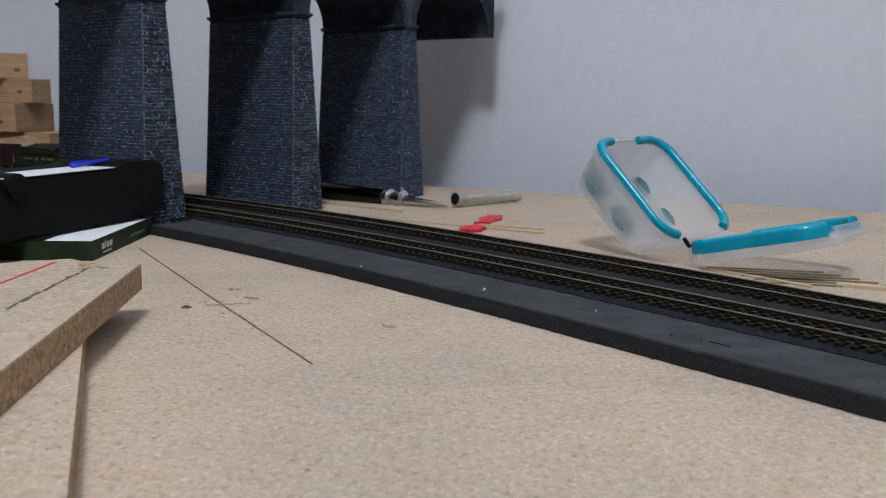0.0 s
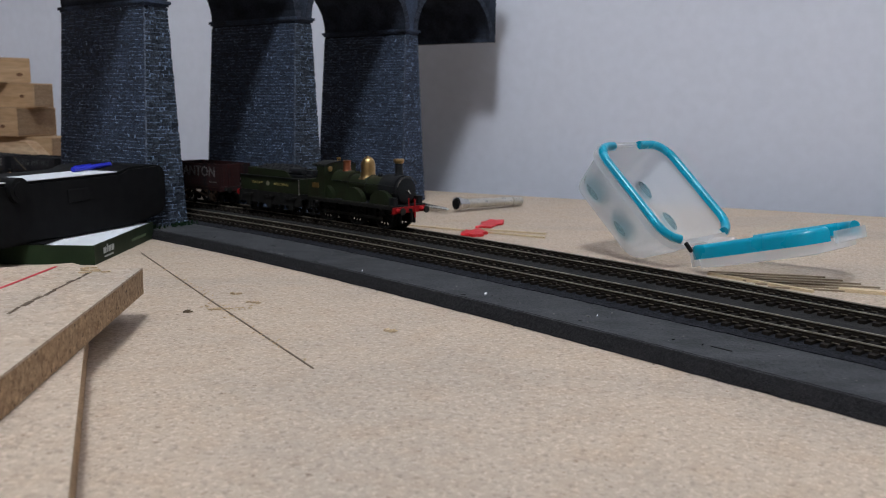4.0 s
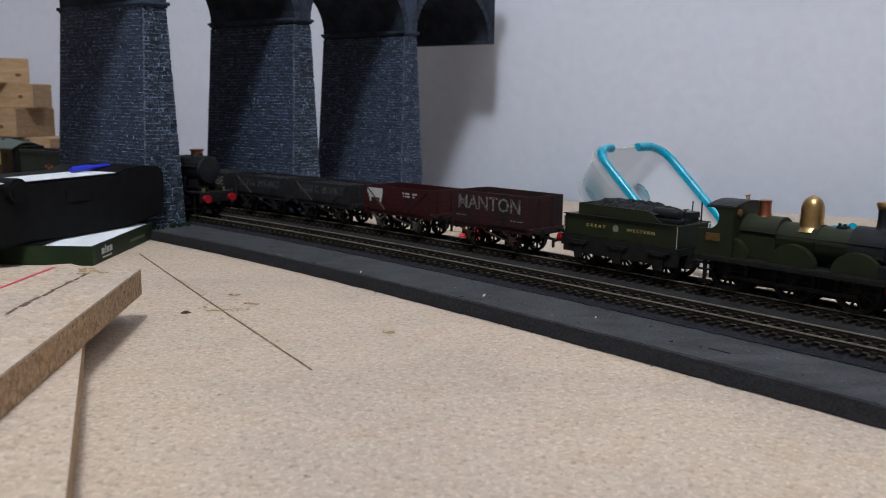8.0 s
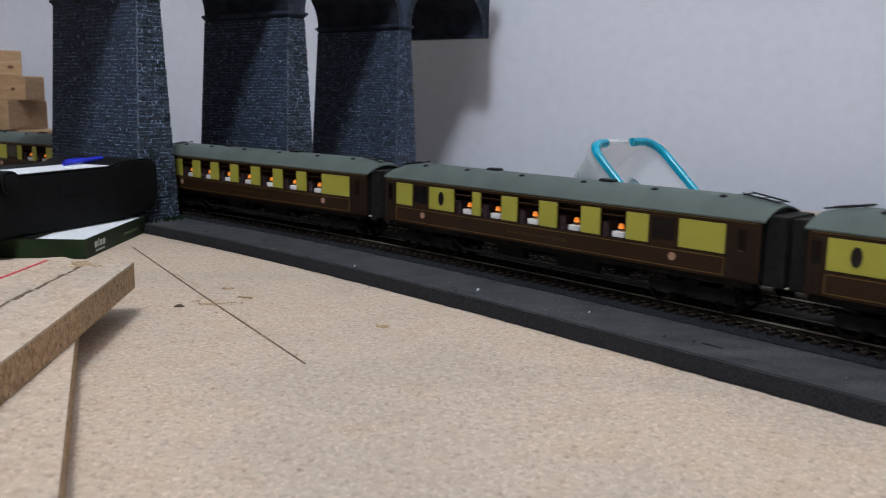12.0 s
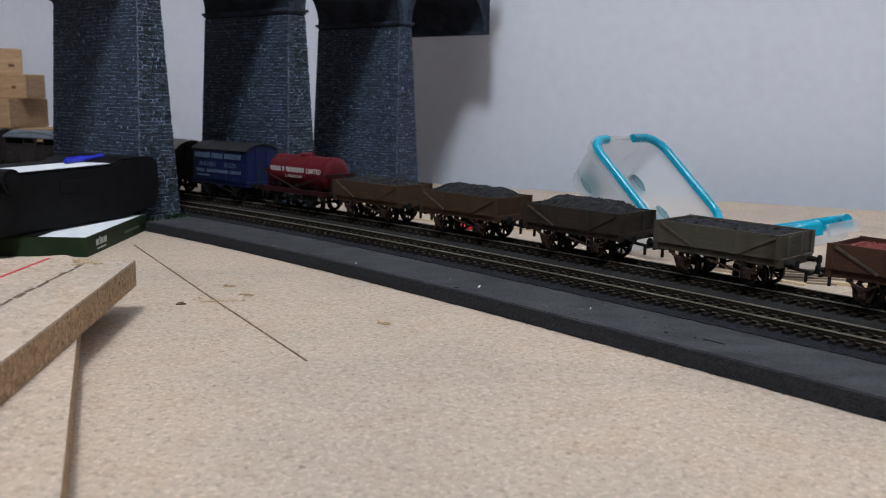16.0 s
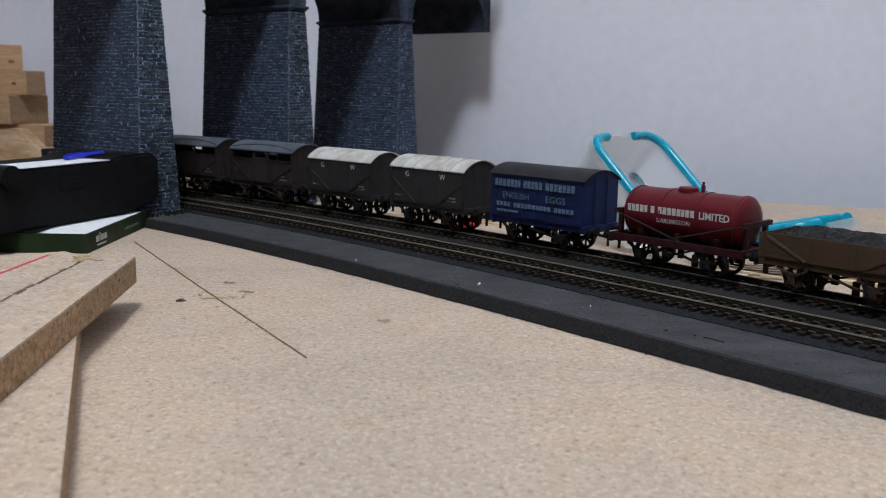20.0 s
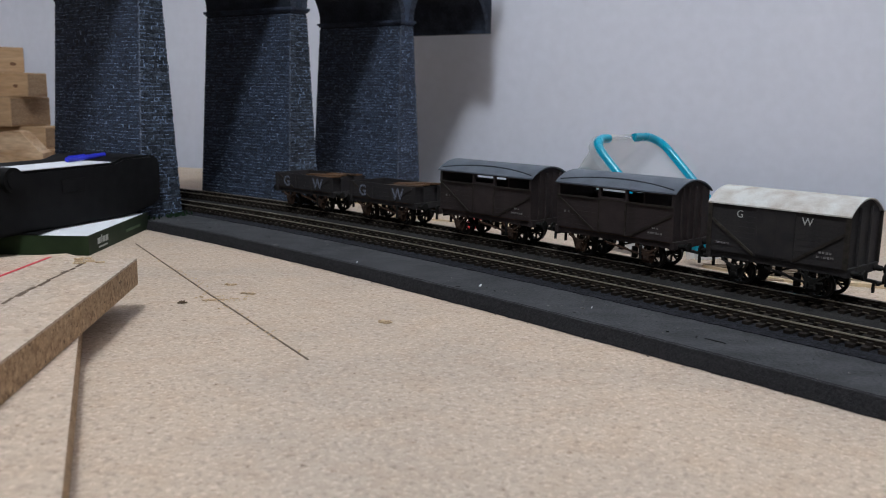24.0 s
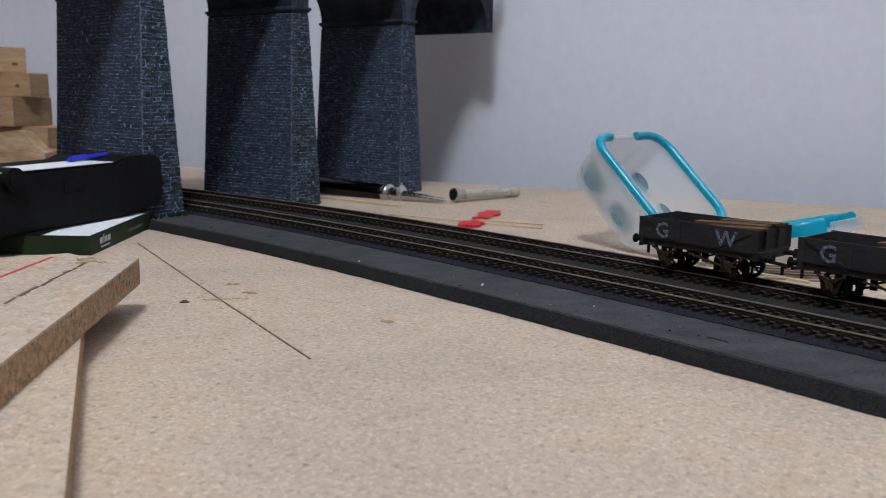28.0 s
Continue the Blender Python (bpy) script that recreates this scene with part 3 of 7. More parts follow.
        bar(foot, (x, y, 0.0), (x + rng.uniform(-d, d), y + rng.uniform(-d, d), rng.uniform(0.002, 0.009)), d * 0.8, d * 0.6)
    tagged(part("grass_tuft", foot, FLOCK, via, "green scatter round the pier's foot"), kind="stuff")
    return via


def pier_corner(x0, bx, by, sx, sy, z):
    """A corner of a pier at height z: sx 0 or 1 along the deck, sy 0 or 1 across it."""
    k = 1 - z / SPRING_Z
    x = x0 - bx * k if sx == 0 else x0 + THICK + bx * k
    y = -by * k if sy == 0 else WIDE + by * k
    return Vector((x, y, z))


def bmesh_pier(x0, bx, by, inset):
    bm = bmesh.new()
    q = []
    for z in (0.0, SPRING_Z - 0.0046):
        for sx, sy in ((0, 0), (1, 0), (1, 1), (0, 1)):
            p = pier_corner(x0, bx, by, sx, sy, z)
            p.x += inset if sx == 0 else -inset
            p.y += inset if sy == 0 else -inset
            q.append(bm.verts.new(p))
    for f in ((0, 1, 5, 4), (1, 2, 6, 5), (2, 3, 7, 6), (3, 0, 4, 7), (4, 5, 6, 7), (3, 2, 1, 0)):
        bm.faces.new([q[i] for i in f])
    return bm


def build_courses(pier, x0, bx, by, rng, course):
    """Rough stones in courses, standing a little proud of the pier's core."""
    faces = (((0, 1), (0, 0), "wide"), ((0, 0), (1, 0), "narrow"))
    for (ca, cb, name) in faces:
        bm = bmesh.new()
        z = 0.0008
        while z < SPRING_Z - 0.0068:
            h = course * rng.uniform(0.9, 1.1)
            a0, b0 = pier_corner(x0, bx, by, *ca, z), pier_corner(x0, bx, by, *cb, z)
            a1, b1 = pier_corner(x0, bx, by, *ca, z + h * 0.93), pier_corner(x0, bx, by, *cb, z + h * 0.93)
            length = (b0 - a0).length
            out = Vector((-1, 0, 0)) if name == "wide" else Vector((0, -1, 0))
            d = 0.0
            while d < length - 0.0005:
                w = min(rng.uniform(0.0028, 0.0082), length - d)
                t0, t1 = d / length, (d + w * 0.97) / length
                k = rng.uniform(0.0001, 0.0006)
                v = [bm.verts.new(p) for p in (a0.lerp(b0, t0), a0.lerp(b0, t1), a1.lerp(b1, t1), a1.lerp(b1, t0))]
                u = [bm.verts.new(p.co + out * k + (q_ - p.co) * 0.125) for p, q_ in ((v[0], v[2].co), (v[1], v[3].co), (v[2], v[0].co), (v[3], v[1].co))]
                bm.faces.new(u)
                for j in range(4):
                    # the paint brush caught some of the stones' edges
                    bm.faces.new((v[j], v[(j + 1) % 4], u[(j + 1) % 4], u[j])).material_index = int(rng.random() < ((0.32, 0.05, 0.62, 0.06) if name == "wide" else (0.35, 0.16, 0.60, 0.18))[j])
                d += w
            z += h
        bmesh.ops.recalc_face_normals(bm, faces=bm.faces)
        if name == "narrow" and x0 < 0.1:
            single_stones(pier, bm)
        else:
            me = mesh_of(bm, "stonework", COURSES)
            me.materials.append(BRUSHED)
            tagged(part("stonework", me, COURSES, pier), kind="stuff")
    quoin = bmesh.new()
    z = 0.0008
    while z < SPRING_Z - 0.0068:
        h = course * 1.0
        p, q = pier_corner(x0, bx, by, 0, 0, z), pier_corner(x0, bx, by, 0, 0, z + h * 0.85)
        box(quoin, p.x - 0.0003, p.x + rng.uniform(0.0004, 0.0010), p.y - 0.0003, p.y + rng.uniform(0.0004, 0.0010), z, z + h * 0.85)
        z += h
    tagged(part("quoin_edge", quoin, STONE_EDGE, pier, "pale drybrushed corner stones"), kind="stuff")


def single_stones(pier, bm):
    """Each stone of the nearest narrow face as a piece of its own: eight corners, five faces."""
    bm.verts.ensure_lookup_table()
    co = [v.co.copy() for v in bm.verts]
    bm.faces.ensure_lookup_table()
    slots = [f.material_index for f in bm.faces]
    bm.free()
    for i in range(0, len(co), 8):
        me = bpy.data.meshes.new("stone")
        me.from_pydata(co[i:i + 8], [], [(4, 5, 6, 7), (0, 1, 5, 4), (1, 2, 6, 5), (2, 3, 7, 6), (3, 0, 4, 7)])
        me.materials.append(SINGLE)
        me.materials.append(BRUSHED)
        for k in range(5):
            me.polygons[k].material_index = slots[i // 8 * 5 + k]
        part("stone", me, SINGLE, pier)


def island_material(name, dark, light, rough=0.85):
    """Each joined stone takes its own shade; worn paint catches on the grain."""
    m = material(name, dark, rough, vary=0.45, scale=700, bump=0.9, fine=1500, tint=light, deep=0.0006)
    n, l = m.node_tree.nodes, m.node_tree.links
    geo, mul = n.new("ShaderNodeNewGeometry"), n.new("ShaderNodeMapRange")
    mul.inputs[3].default_value, mul.inputs[4].default_value = 0.72, 1.3
    l.new(geo.outputs["Random Per Island"], mul.inputs[0])
    hsv = next(x for x in n if x.type == "HUE_SAT")
    old = hsv.inputs["Value"].links[0].from_socket
    mm = n.new("ShaderNodeMath")
    mm.operation = "MULTIPLY"
    l.new(old, mm.inputs[0]), l.new(mul.outputs[0], mm.inputs[1]), l.new(mm.outputs[0], hsv.inputs["Value"])
    return m


COURSES = island_material("drybrushed_stone", (0.0125, 0.0178, 0.031), (0.048, 0.070, 0.124))
BRUSHED = material("pale_drybrushed_edge", (0.28, 0.375, 0.56), 0.9, vary=0.5, scale=420, bump=0.6, fine=1500, tint=(0.031, 0.044, 0.074), deep=0.0006, spec=0.15)
SINGLE = material("drybrushed_single_stone", (0.018, 0.023, 0.032), 0.9, vary=0.45, scale=700, bump=0.9, fine=1500, spec=0.15, tint=(0.070, 0.085, 0.112), per_object=0.4, deep=0.0006)


def build_bulb():
    """The bare bulb under the ceiling that lights the room."""
    b = thing("pendant_bulb", "bare white bulb hanging from the ceiling", "lamp")
    x, y, z = BULB
    part("cord", rod(bmesh.new(), (x, y, z + 0.03), (x, y, ROOM_HIGH), 0.003, 8), BLACKPL, b)
    part("socket", rod(bmesh.new(), (x, y, z + 0.02), (x, y, z + 0.07), 0.016, 14), BLACKPL, b)


build_room()
build_bulb()
build_board()
TRACKS = list(build_track())
build_viaduct()

# ---- rolling stock: x forward, y to the far side, z up from the rail tops ----


def wheel_mesh(r, spokes, w=0.0024):
    bm = bmesh.new()
    n = 28
    for ra, rb, y0, y1 in ((r, r * 0.80, 0, w), (r * 1.10, r * 0.84, -0.0007, 0.0)):
        for i in range(n):
            a0, a1 = 2 * math.pi * i / n, 2 * math.pi * (i + 1) / n
            p = [(q * math.cos(a), y, q * math.sin(a)) for a in (a0, a1) for q in (ra, rb) for y in (y0, y1)]
            v = [bm.verts.new(c) for c in p]
            for f in ((0, 4, 5, 1), (2, 3, 7, 6), (0, 2, 6, 4), (1, 5, 7, 3)):
                bm.faces.new([v[k] for k in f])
    rod(bm, (0, -0.0002, 0), (0, w + 0.0004, 0), r * 0.22, 12)
    for i in range(spokes):
        a = 2 * math.pi * i / spokes
        bar(bm, (r * 0.15 * math.cos(a), w * 0.5, r * 0.15 * math.sin(a)), (r * 0.83 * math.cos(a), w * 0.5, r * 0.83 * math.sin(a)), w * 0.5, r * 0.10)
    bmesh.ops.recalc_face_normals(bm, faces=bm.faces)
    return bm


WHEELS = {}


def wheelset(parent, x, r, spokes=8, mat=None):
    """An axle with two spoked wheels; the axle turns as the vehicle rolls."""
    key = (r, spokes)
    if key not in WHEELS:
        WHEELS[key] = mesh_of(wheel_mesh(r, spokes), "wheel", mat or TYRE_BLACK, smooth=False)
    axle = part("wheelset", rod(bmesh.new(), (0, -0.0085, 0), (0, 0.0085, 0), 0.001, 8), BLACK, parent, at=Matrix.Translation((x, 0, r)))
    part("wheel", WHEELS[key], mat, axle, at=pose(0, -0.0075, 0, 0, 0, 180))
    part("wheel", WHEELS[key], mat, axle, at=pose(0, 0.0075, 0))
    return axle


TYRE_BLACK = material("grimy_wheel", (0.030, 0.026, 0.024), 0.5, 0.4, vary=0.4, scale=300, spec=0.2)


def buffers(parent, x_end, z=0.0140, red=False, gap=0.0115):
    for sx in (-1, 1):
        for sy in (-1, 1):
            bm = bmesh.new()
            x = sx * x_end
            rod(bm, (x, sy * gap, z), (x + sx * 0.0035, sy * gap, z), 0.0013, 10)
            rod(bm, (x + sx * 0.0035, sy * gap, z), (x + sx * 0.0052, sy * gap, z), 0.0008, 8)
            rod(bm, (x + sx * 0.0050, sy * gap, z), (x + sx * 0.0058, sy * gap, z), 0.0024, 14)
            part("buffer", bm, BLACK, parent)
        bm = bmesh.new()
        bar(bm, (sx * (x_end - 0.004), 0, 0.0105), (sx * (x_end + 0.0085), 0, 0.0095), 0.0022, 0.0012)
        bar(bm, (sx * (x_end + 0.008), -0.004, 0.0095), (sx * (x_end + 0.008), 0.004, 0.0095), 0.0012, 0.0012)
        bar(bm, (sx * (x_end + 0.0050), 0.0, 0.0100), (sx * (x_end + 0.0050), 0.0, 0.0048), 0.0014, 0.0010)
        part("coupling", bm, BLACK, parent)


def underframe(parent, half, base, mat_frame, mat_guard, r=0.00625, spokes=8, body_half=0.0160, brake=True):
    """Solebars, headstocks, axleguards with their boxes and springs, brake gear and two wheelsets."""
    part("solebar", boxes((-half, half, -body_half + 0.0012, -body_half + 0.0030, 0.0125, 0.0160)), mat_frame, parent)
    part("solebar", boxes((-half, half, body_half - 0.0030, body_half - 0.0012, 0.0125, 0.0160)), mat_frame, parent)
    for sx in (-1, 1):
        part("headstock", boxes((sx * half - 0.0012, sx * half + 0.0012, -body_half, body_half, 0.0122, 0.0162), bevel=0.0002), mat_frame, parent)
    part("floor_frame", boxes((-half, half, -0.006, 0.006, 0.0118, 0.0158)), BLACK, parent)
    for sx in (-1, 1):
        for sy in (-1, 1):
            x, y = sx * base / 2, sy * (body_half - 0.0026)
            # an open W of flat iron, the axlebox between its legs, a leaf spring above
            bm = bmesh.new()
            for k in (-1, 1):
                bar(bm, (x + k * 0.0060, y, 0.0128), (x + k * 0.0026, y, 0.0040), 0.0007, 0.0012)
                bar(bm, (x + k * 0.0021, y, 0.0128), (x + k * 0.0021, y, 0.0036), 0.0007, 0.0010)
            bar(bm, (x - 0.0030, y, 0.0036), (x + 0.0030, y, 0.0036), 0.0007, 0.0008)
            guard = part("axleguard", bm, mat_guard, parent)
            out = y + sy * 0.0014
            bm = boxes((x - 0.0017, x + 0.0017, min(y, out + sy * 0.0008), max(y, out + sy * 0.0008), 0.0044, 0.0080), bevel=0.0004)
            box(bm, x - 0.0011, x + 0.0011, out + min(0, sy * 0.0012), out + max(0, sy * 0.0012), 0.0050, 0.0068, bevel=0.0003)
            part("axlebox", bm, mat_guard, guard)
            bm = bmesh.new()
            for i in range(4):
                w2 = 0.0066 - i * 0.0014
                for k in (-1, 1):
                    bar(bm, (x, out, 0.0092 - i * 0.0005), (x + k * w2, out, 0.0116 - i * 0.0009), 0.0014, 0.0005)
            box(bm, x - 0.0008, x + 0.0008, out - 0.0009, out + 0.0009, 0.0074, 0.0098)
            for k in (-1, 1):
                box(bm, x + k * 0.0064 - 0.0006, x + k * 0.0064 + 0.0006, out - 0.0008, out + 0.0008, 0.0112, 0.0130)
            part("leaf_spring", bm, mat_guard, guard)
        SETS.append((wheelset(parent, sx * base / 2, r, spokes), parent, sx * base / 2, r))
    if brake:
        for sy in (-1, 1):
            y = sy * (body_half - 0.0008)
            bm = bar(bmesh.new(), (-base * 0.1, y, 0.0112), (base * 0.40, y, 0.0075), 0.0007, 0.0009)
            bar(bm, (base * 0.40, y, 0.0075), (base * 0.62, y, 0.0082), 0.0007, 0.0009)
            part("brake_lever", bm, mat_guard, parent)
            part("lever_guard", bar(bmesh.new(), (base * 0.42, y, 0.0050), (base * 0.42, y, 0.0130), 0.0008, 0.0016), BLACK, parent)
            for k in (-0.22, 0.22):
                bm = boxes((base * k - 0.0014, base * k + 0.0014, sy * 0.0075 - 0.001, sy * 0.0075 + 0.001, 0.0035, 0.0095))
                bar(bm, (0, sy * 0.0085, 0.0090), (base * k, sy * 0.0085, 0.0062), 0.0008, 0.0010)
                part("brake_shoe", bm, BLACK, parent)
    buffers(parent, half + 0.0012)


SETS = []


PLANKS = {}


def planked(name, x0, x1, z0, z1, n, mat, parent, at, thick=0.0011):
    """A planked wall in its own plane: a thin core and the single planks on it, each a piece."""
    wall = part(name, boxes((x0, x1, -thick * 0.3, thick * 0.3, z0, z1)), mat, parent, at=at)
    h = (z1 - z0) / n
    key = (round(x1 - x0, 5), round(h, 6), mat.name)
    if key not in PLANKS:
        PLANKS[key] = mesh_of(boxes((-(x1 - x0) / 2, (x1 - x0) / 2, -thick / 2, thick / 2, 0.00008, h - 0.00008)), "plank", mat)
    for i in range(n):
        part("plank", PLANKS[key], mat, wall, at=Matrix.Translation(((x0 + x1) / 2, 0, z0 + i * h)))
    return wall


def coal_heap(parent, x0, x1, y0, y1, z, top, seed, mat, label):
    rng = random.Random(seed)
    bm = bmesh.new()
    nx, ny = 30, 14
    g = []
    for i in range(nx + 1):
        row = []
        for j in range(ny + 1):
            u, w = i / nx, j / ny
            rim = min(min(u, 1 - u) * 5, min(w, 1 - w) * 3.2, 1)
            zz = z + (top * rim + rng.uniform(-0.0008, 0.0009) * min(1, rim * 3))
            row.append(bm.verts.new((x0 + (x1 - x0) * u + rng.uniform(-0.0003, 0.0003), y0 + (y1 - y0) * w, zz)))
        g.append(row)
    for i in range(nx):
        for j in range(ny):
            bm.faces.new((g[i][j], g[i + 1][j], g[i + 1][j + 1], g[i][j + 1]))
    for i in range(230):
        u, w = rng.uniform(0.03, 0.97), rng.uniform(0.04, 0.96)
        rim = min(min(u, 1 - u) * 5, min(w, 1 - w) * 3.2, 1)
        d = rng.uniform(0.0003, 0.0009)
        c = Vector((x0 + (x1 - x0) * u, y0 + (y1 - y0) * w, z + top * rim + d * 0.25))
        v = [bm.verts.new(c + Vector((rng.uniform(-d, d), rng.uniform(-d, d), k * d))) for k in (-0.6, -0.4, 0.3, 0.9)]
        for f in ((0, 1, 2), (0, 1, 3), (0, 2, 3), (1, 2, 3)):
            bm.faces.new([v[k] for k in f])
    tagged(part("load", bm, mat, parent, label), kind="stuff")


def open_wagon(label, half, top, n, side_mat, inner_mat, guard=None, load=None, straps=True, base=0.036, group="goods wagons", bw=0.0160):
    """A planked open wagon."""
    w = thing("open_wagon", label, "wagon", group)
    z0 = 0.0158
    for sy in (-1, 1):
        planked("side", -half, half, z0, top, n, side_mat, w, Matrix.Translation((0, sy * (bw - 0.0006), 0)))
    for sx in (-1, 1):
        planked("end", -bw + 0.0013, bw - 0.0013, z0, top, n, side_mat, w, pose(sx * (half - 0.0006), 0, 0, 0, 0, 90))
        for y in (-0.0065, 0.0065):
            part("end_stanchion", boxes((sx * half - 0.0002, sx * half + 0.0010, y - 0.0011, y + 0.0011, z0 - 0.002, top - 0.001)), side_mat, w)
    part("floor", boxes((-half + 0.001, half - 0.001, -bw + 0.001, bw - 0.001, z0 - 0.0006, z0 + 0.0008)), inner_mat, w)
    if straps:
        for sy in (-1, 1):
            y = sy * (bw + 0.0002)
            for sx in (-1, 1):
                part("diagonal_strap", bar(bmesh.new(), (sx * (half - 0.002), y, top - 0.0012), (sx * half * 0.36, y, z0 + 0.0004), 0.0005, 0.0012), (STRAP if side_mat in (GREY, MAROON) else DIAGONAL) if sx < 0 else side_mat, w)
                part("door_strap", boxes((sx * half * 0.29 - 0.0005, sx * half * 0.29 + 0.0005, y - 0.0002, y + 0.0002, z0, top - 0.0004)), side_mat, w)
                part("corner_plate", boxes((sx * half - 0.0014, sx * half + 0.0014, y - 0.0002, y + 0.0002, z0, top)), side_mat, w)
    underframe(w, half, base, side_mat, guard or RUST, body_half=bw)
    if load:
        coal_heap(w, -half + 0.0012, half - 0.0012, -bw + 0.0014, bw - 0.0014, top - load[0], load[1], load[2], load[3], load[4])
    return w


# two paler irons, used on the left diagonal straps only
DIAGONAL = material("paler_diagonal_iron", (0.105, 0.080, 0.060), 0.65, vary=0.4, scale=300, tint=(0.055, 0.040, 0.030), spec=0.2)
BRIGHT_STRAP = material("paler_ironwork", (0.048, 0.040, 0.034), 0.6, vary=0.4, scale=400, spec=0.2)
STRAP = material("dark_ironwork", (0.030, 0.024, 0.020), 0.7, vary=0.4, scale=400, spec=0.2)
MAROON = material("faded_maroon_planks", (0.044, 0.0105, 0.0105), 0.65, vary=0.45, scale=140, tint=(0.016, 0.012, 0.013), bump=0.2, spec=0.2)
OXRED = material("oxide_red_steel", (0.046, 0.0070, 0.0085), 0.55, vary=0.35, scale=120, tint=(0.030, 0.009, 0.010), bump=0.1, spec=0.2)
SOOT = material("sooty_black_planks", (0.013, 0.013, 0.016), 0.65, vary=0.45, scale=150, tint=(0.024, 0.022, 0.024), bump=0.2, spec=0.2)
BROWN = material("brown_bauxite_planks", (0.066, 0.034, 0.019), 0.75, vary=0.4, scale=130, tint=(0.050, 0.032, 0.020), bump=0.25, spec=0.2)
REDBROWN = material("red_bauxite_planks", (0.080, 0.034, 0.020), 0.7, vary=0.3, scale=70, tint=(0.052, 0.026, 0.017), bump=0.2, spec=0.2)
GREYWOOD = material("bare_grey_planks", (0.105, 0.094, 0.073), 0.8, vary=0.35, scale=48, tint=(0.045, 0.034, 0.024), bump=0.25, spec=0.2)
GREYBROWN = material("grey_brown_planks", (0.042, 0.028, 0.019), 0.8, vary=0.45, scale=110, tint=(0.022, 0.018, 0.016), bump=0.25, spec=0.2)
GREY = material("dark_goods_grey", (0.022, 0.020, 0.022), 0.65, vary=0.35, scale=130, tint=(0.032, 0.029, 0.029), bump=0.2, spec=0.2)
PURPLE = material("purple_brown_planks", (0.036, 0.026, 0.026), 0.7, vary=0.35, scale=130, tint=(0.026, 0.020, 0.020), bump=0.2, spec=0.2)
INSIDE = material("worn_wagon_inside", (0.075, 0.045, 0.030), 0.85, vary=0.45, scale=200, tint=(0.035, 0.025, 0.02), spec=0.2)
REDSAND = material("red_powder_load", (0.17, 0.040, 0.034), 0.9, vary=0.3, scale=200, bump=0.5, fine=900, spec=0.2)
GREYROOF = material("grey_wagon_roof", (0.10, 0.115, 0.14), 0.5, vary=0.2, scale=90, bump=0.05, spec=0.2)
ROOFSTRIP = material("dark_roof_strip", (0.052, 0.060, 0.074), 0.6, vary=0.3, scale=200, spec=0.15)
WHITEROOF = material("dirty_white_roof", (0.55, 0.55, 0.53), 0.65, vary=0.2, scale=110, tint=(0.38, 0.33, 0.29), bump=0.1, spec=0.2)
BLACKROOF = material("black_van_roof", (0.018, 0.018, 0.021), 0.6, vary=0.25, scale=90, bump=0.05, spec=0.2)
DAIRYBLUE = material("deep_blue_planks", (0.009, 0.017, 0.078), 0.5, vary=0.25, scale=120, tint=(0.008, 0.014, 0.052), bump=0.1, spec=0.2)
TANKRED = material("crimson_tank", (0.105, 0.008, 0.013), 0.42, vary=0.2, scale=110, tint=(0.09, 0.008, 0.013), bump=0.05, spec=0.2)
# the tank's crimson darkened: shade under the barrel put into the frame's colour
TANKDARK = material("shaded_crimson_frame", (0.036, 0.006, 0.009), 0.55, vary=0.35, scale=180, tint=(0.016, 0.007, 0.008), bump=0.1, spec=0.15)
PLANKWOOD = material("brown_plank_load", (0.13, 0.068, 0.034), 0.8, vary=0.35, scale=80, stretch=(0.3, 4, 4), bump=0.2, spec=0.2)


def arc_roof(half, width, eave, peak, thick=0.0007, n=14, over=0.0012):
    """A curved roof sheet along x."""
    rise = peak - eave
    r = (width * width + rise * rise) / (2 * rise)
    a = math.asin(min(1, width / r))
    up = [((r + 0) * math.sin(-a + 2 * a * i / n), peak - r + r * math.cos(-a + 2 * a * i / n)) for i in range(n + 1)]
    lo = [(y, z - thick) for y, z in reversed(up)]
    return extrude(up + lo, -half - over, half + over)


def arched_end(x, width, z0, eave, peak, thick=0.0010, n=10):
    rise = peak - eave
    r = (width * width + rise * rise) / (2 * rise)
    a = math.asin(min(1, width / r))
    pts = [(-width, z0), (width, z0)] + [(r * math.sin(a - 2 * a * i / n), peak - r + r * math.cos(a - 2 * a * i / n)) for i in range(n + 1)]
    return extrude(pts, x - thick / 2, x + thick / 2)


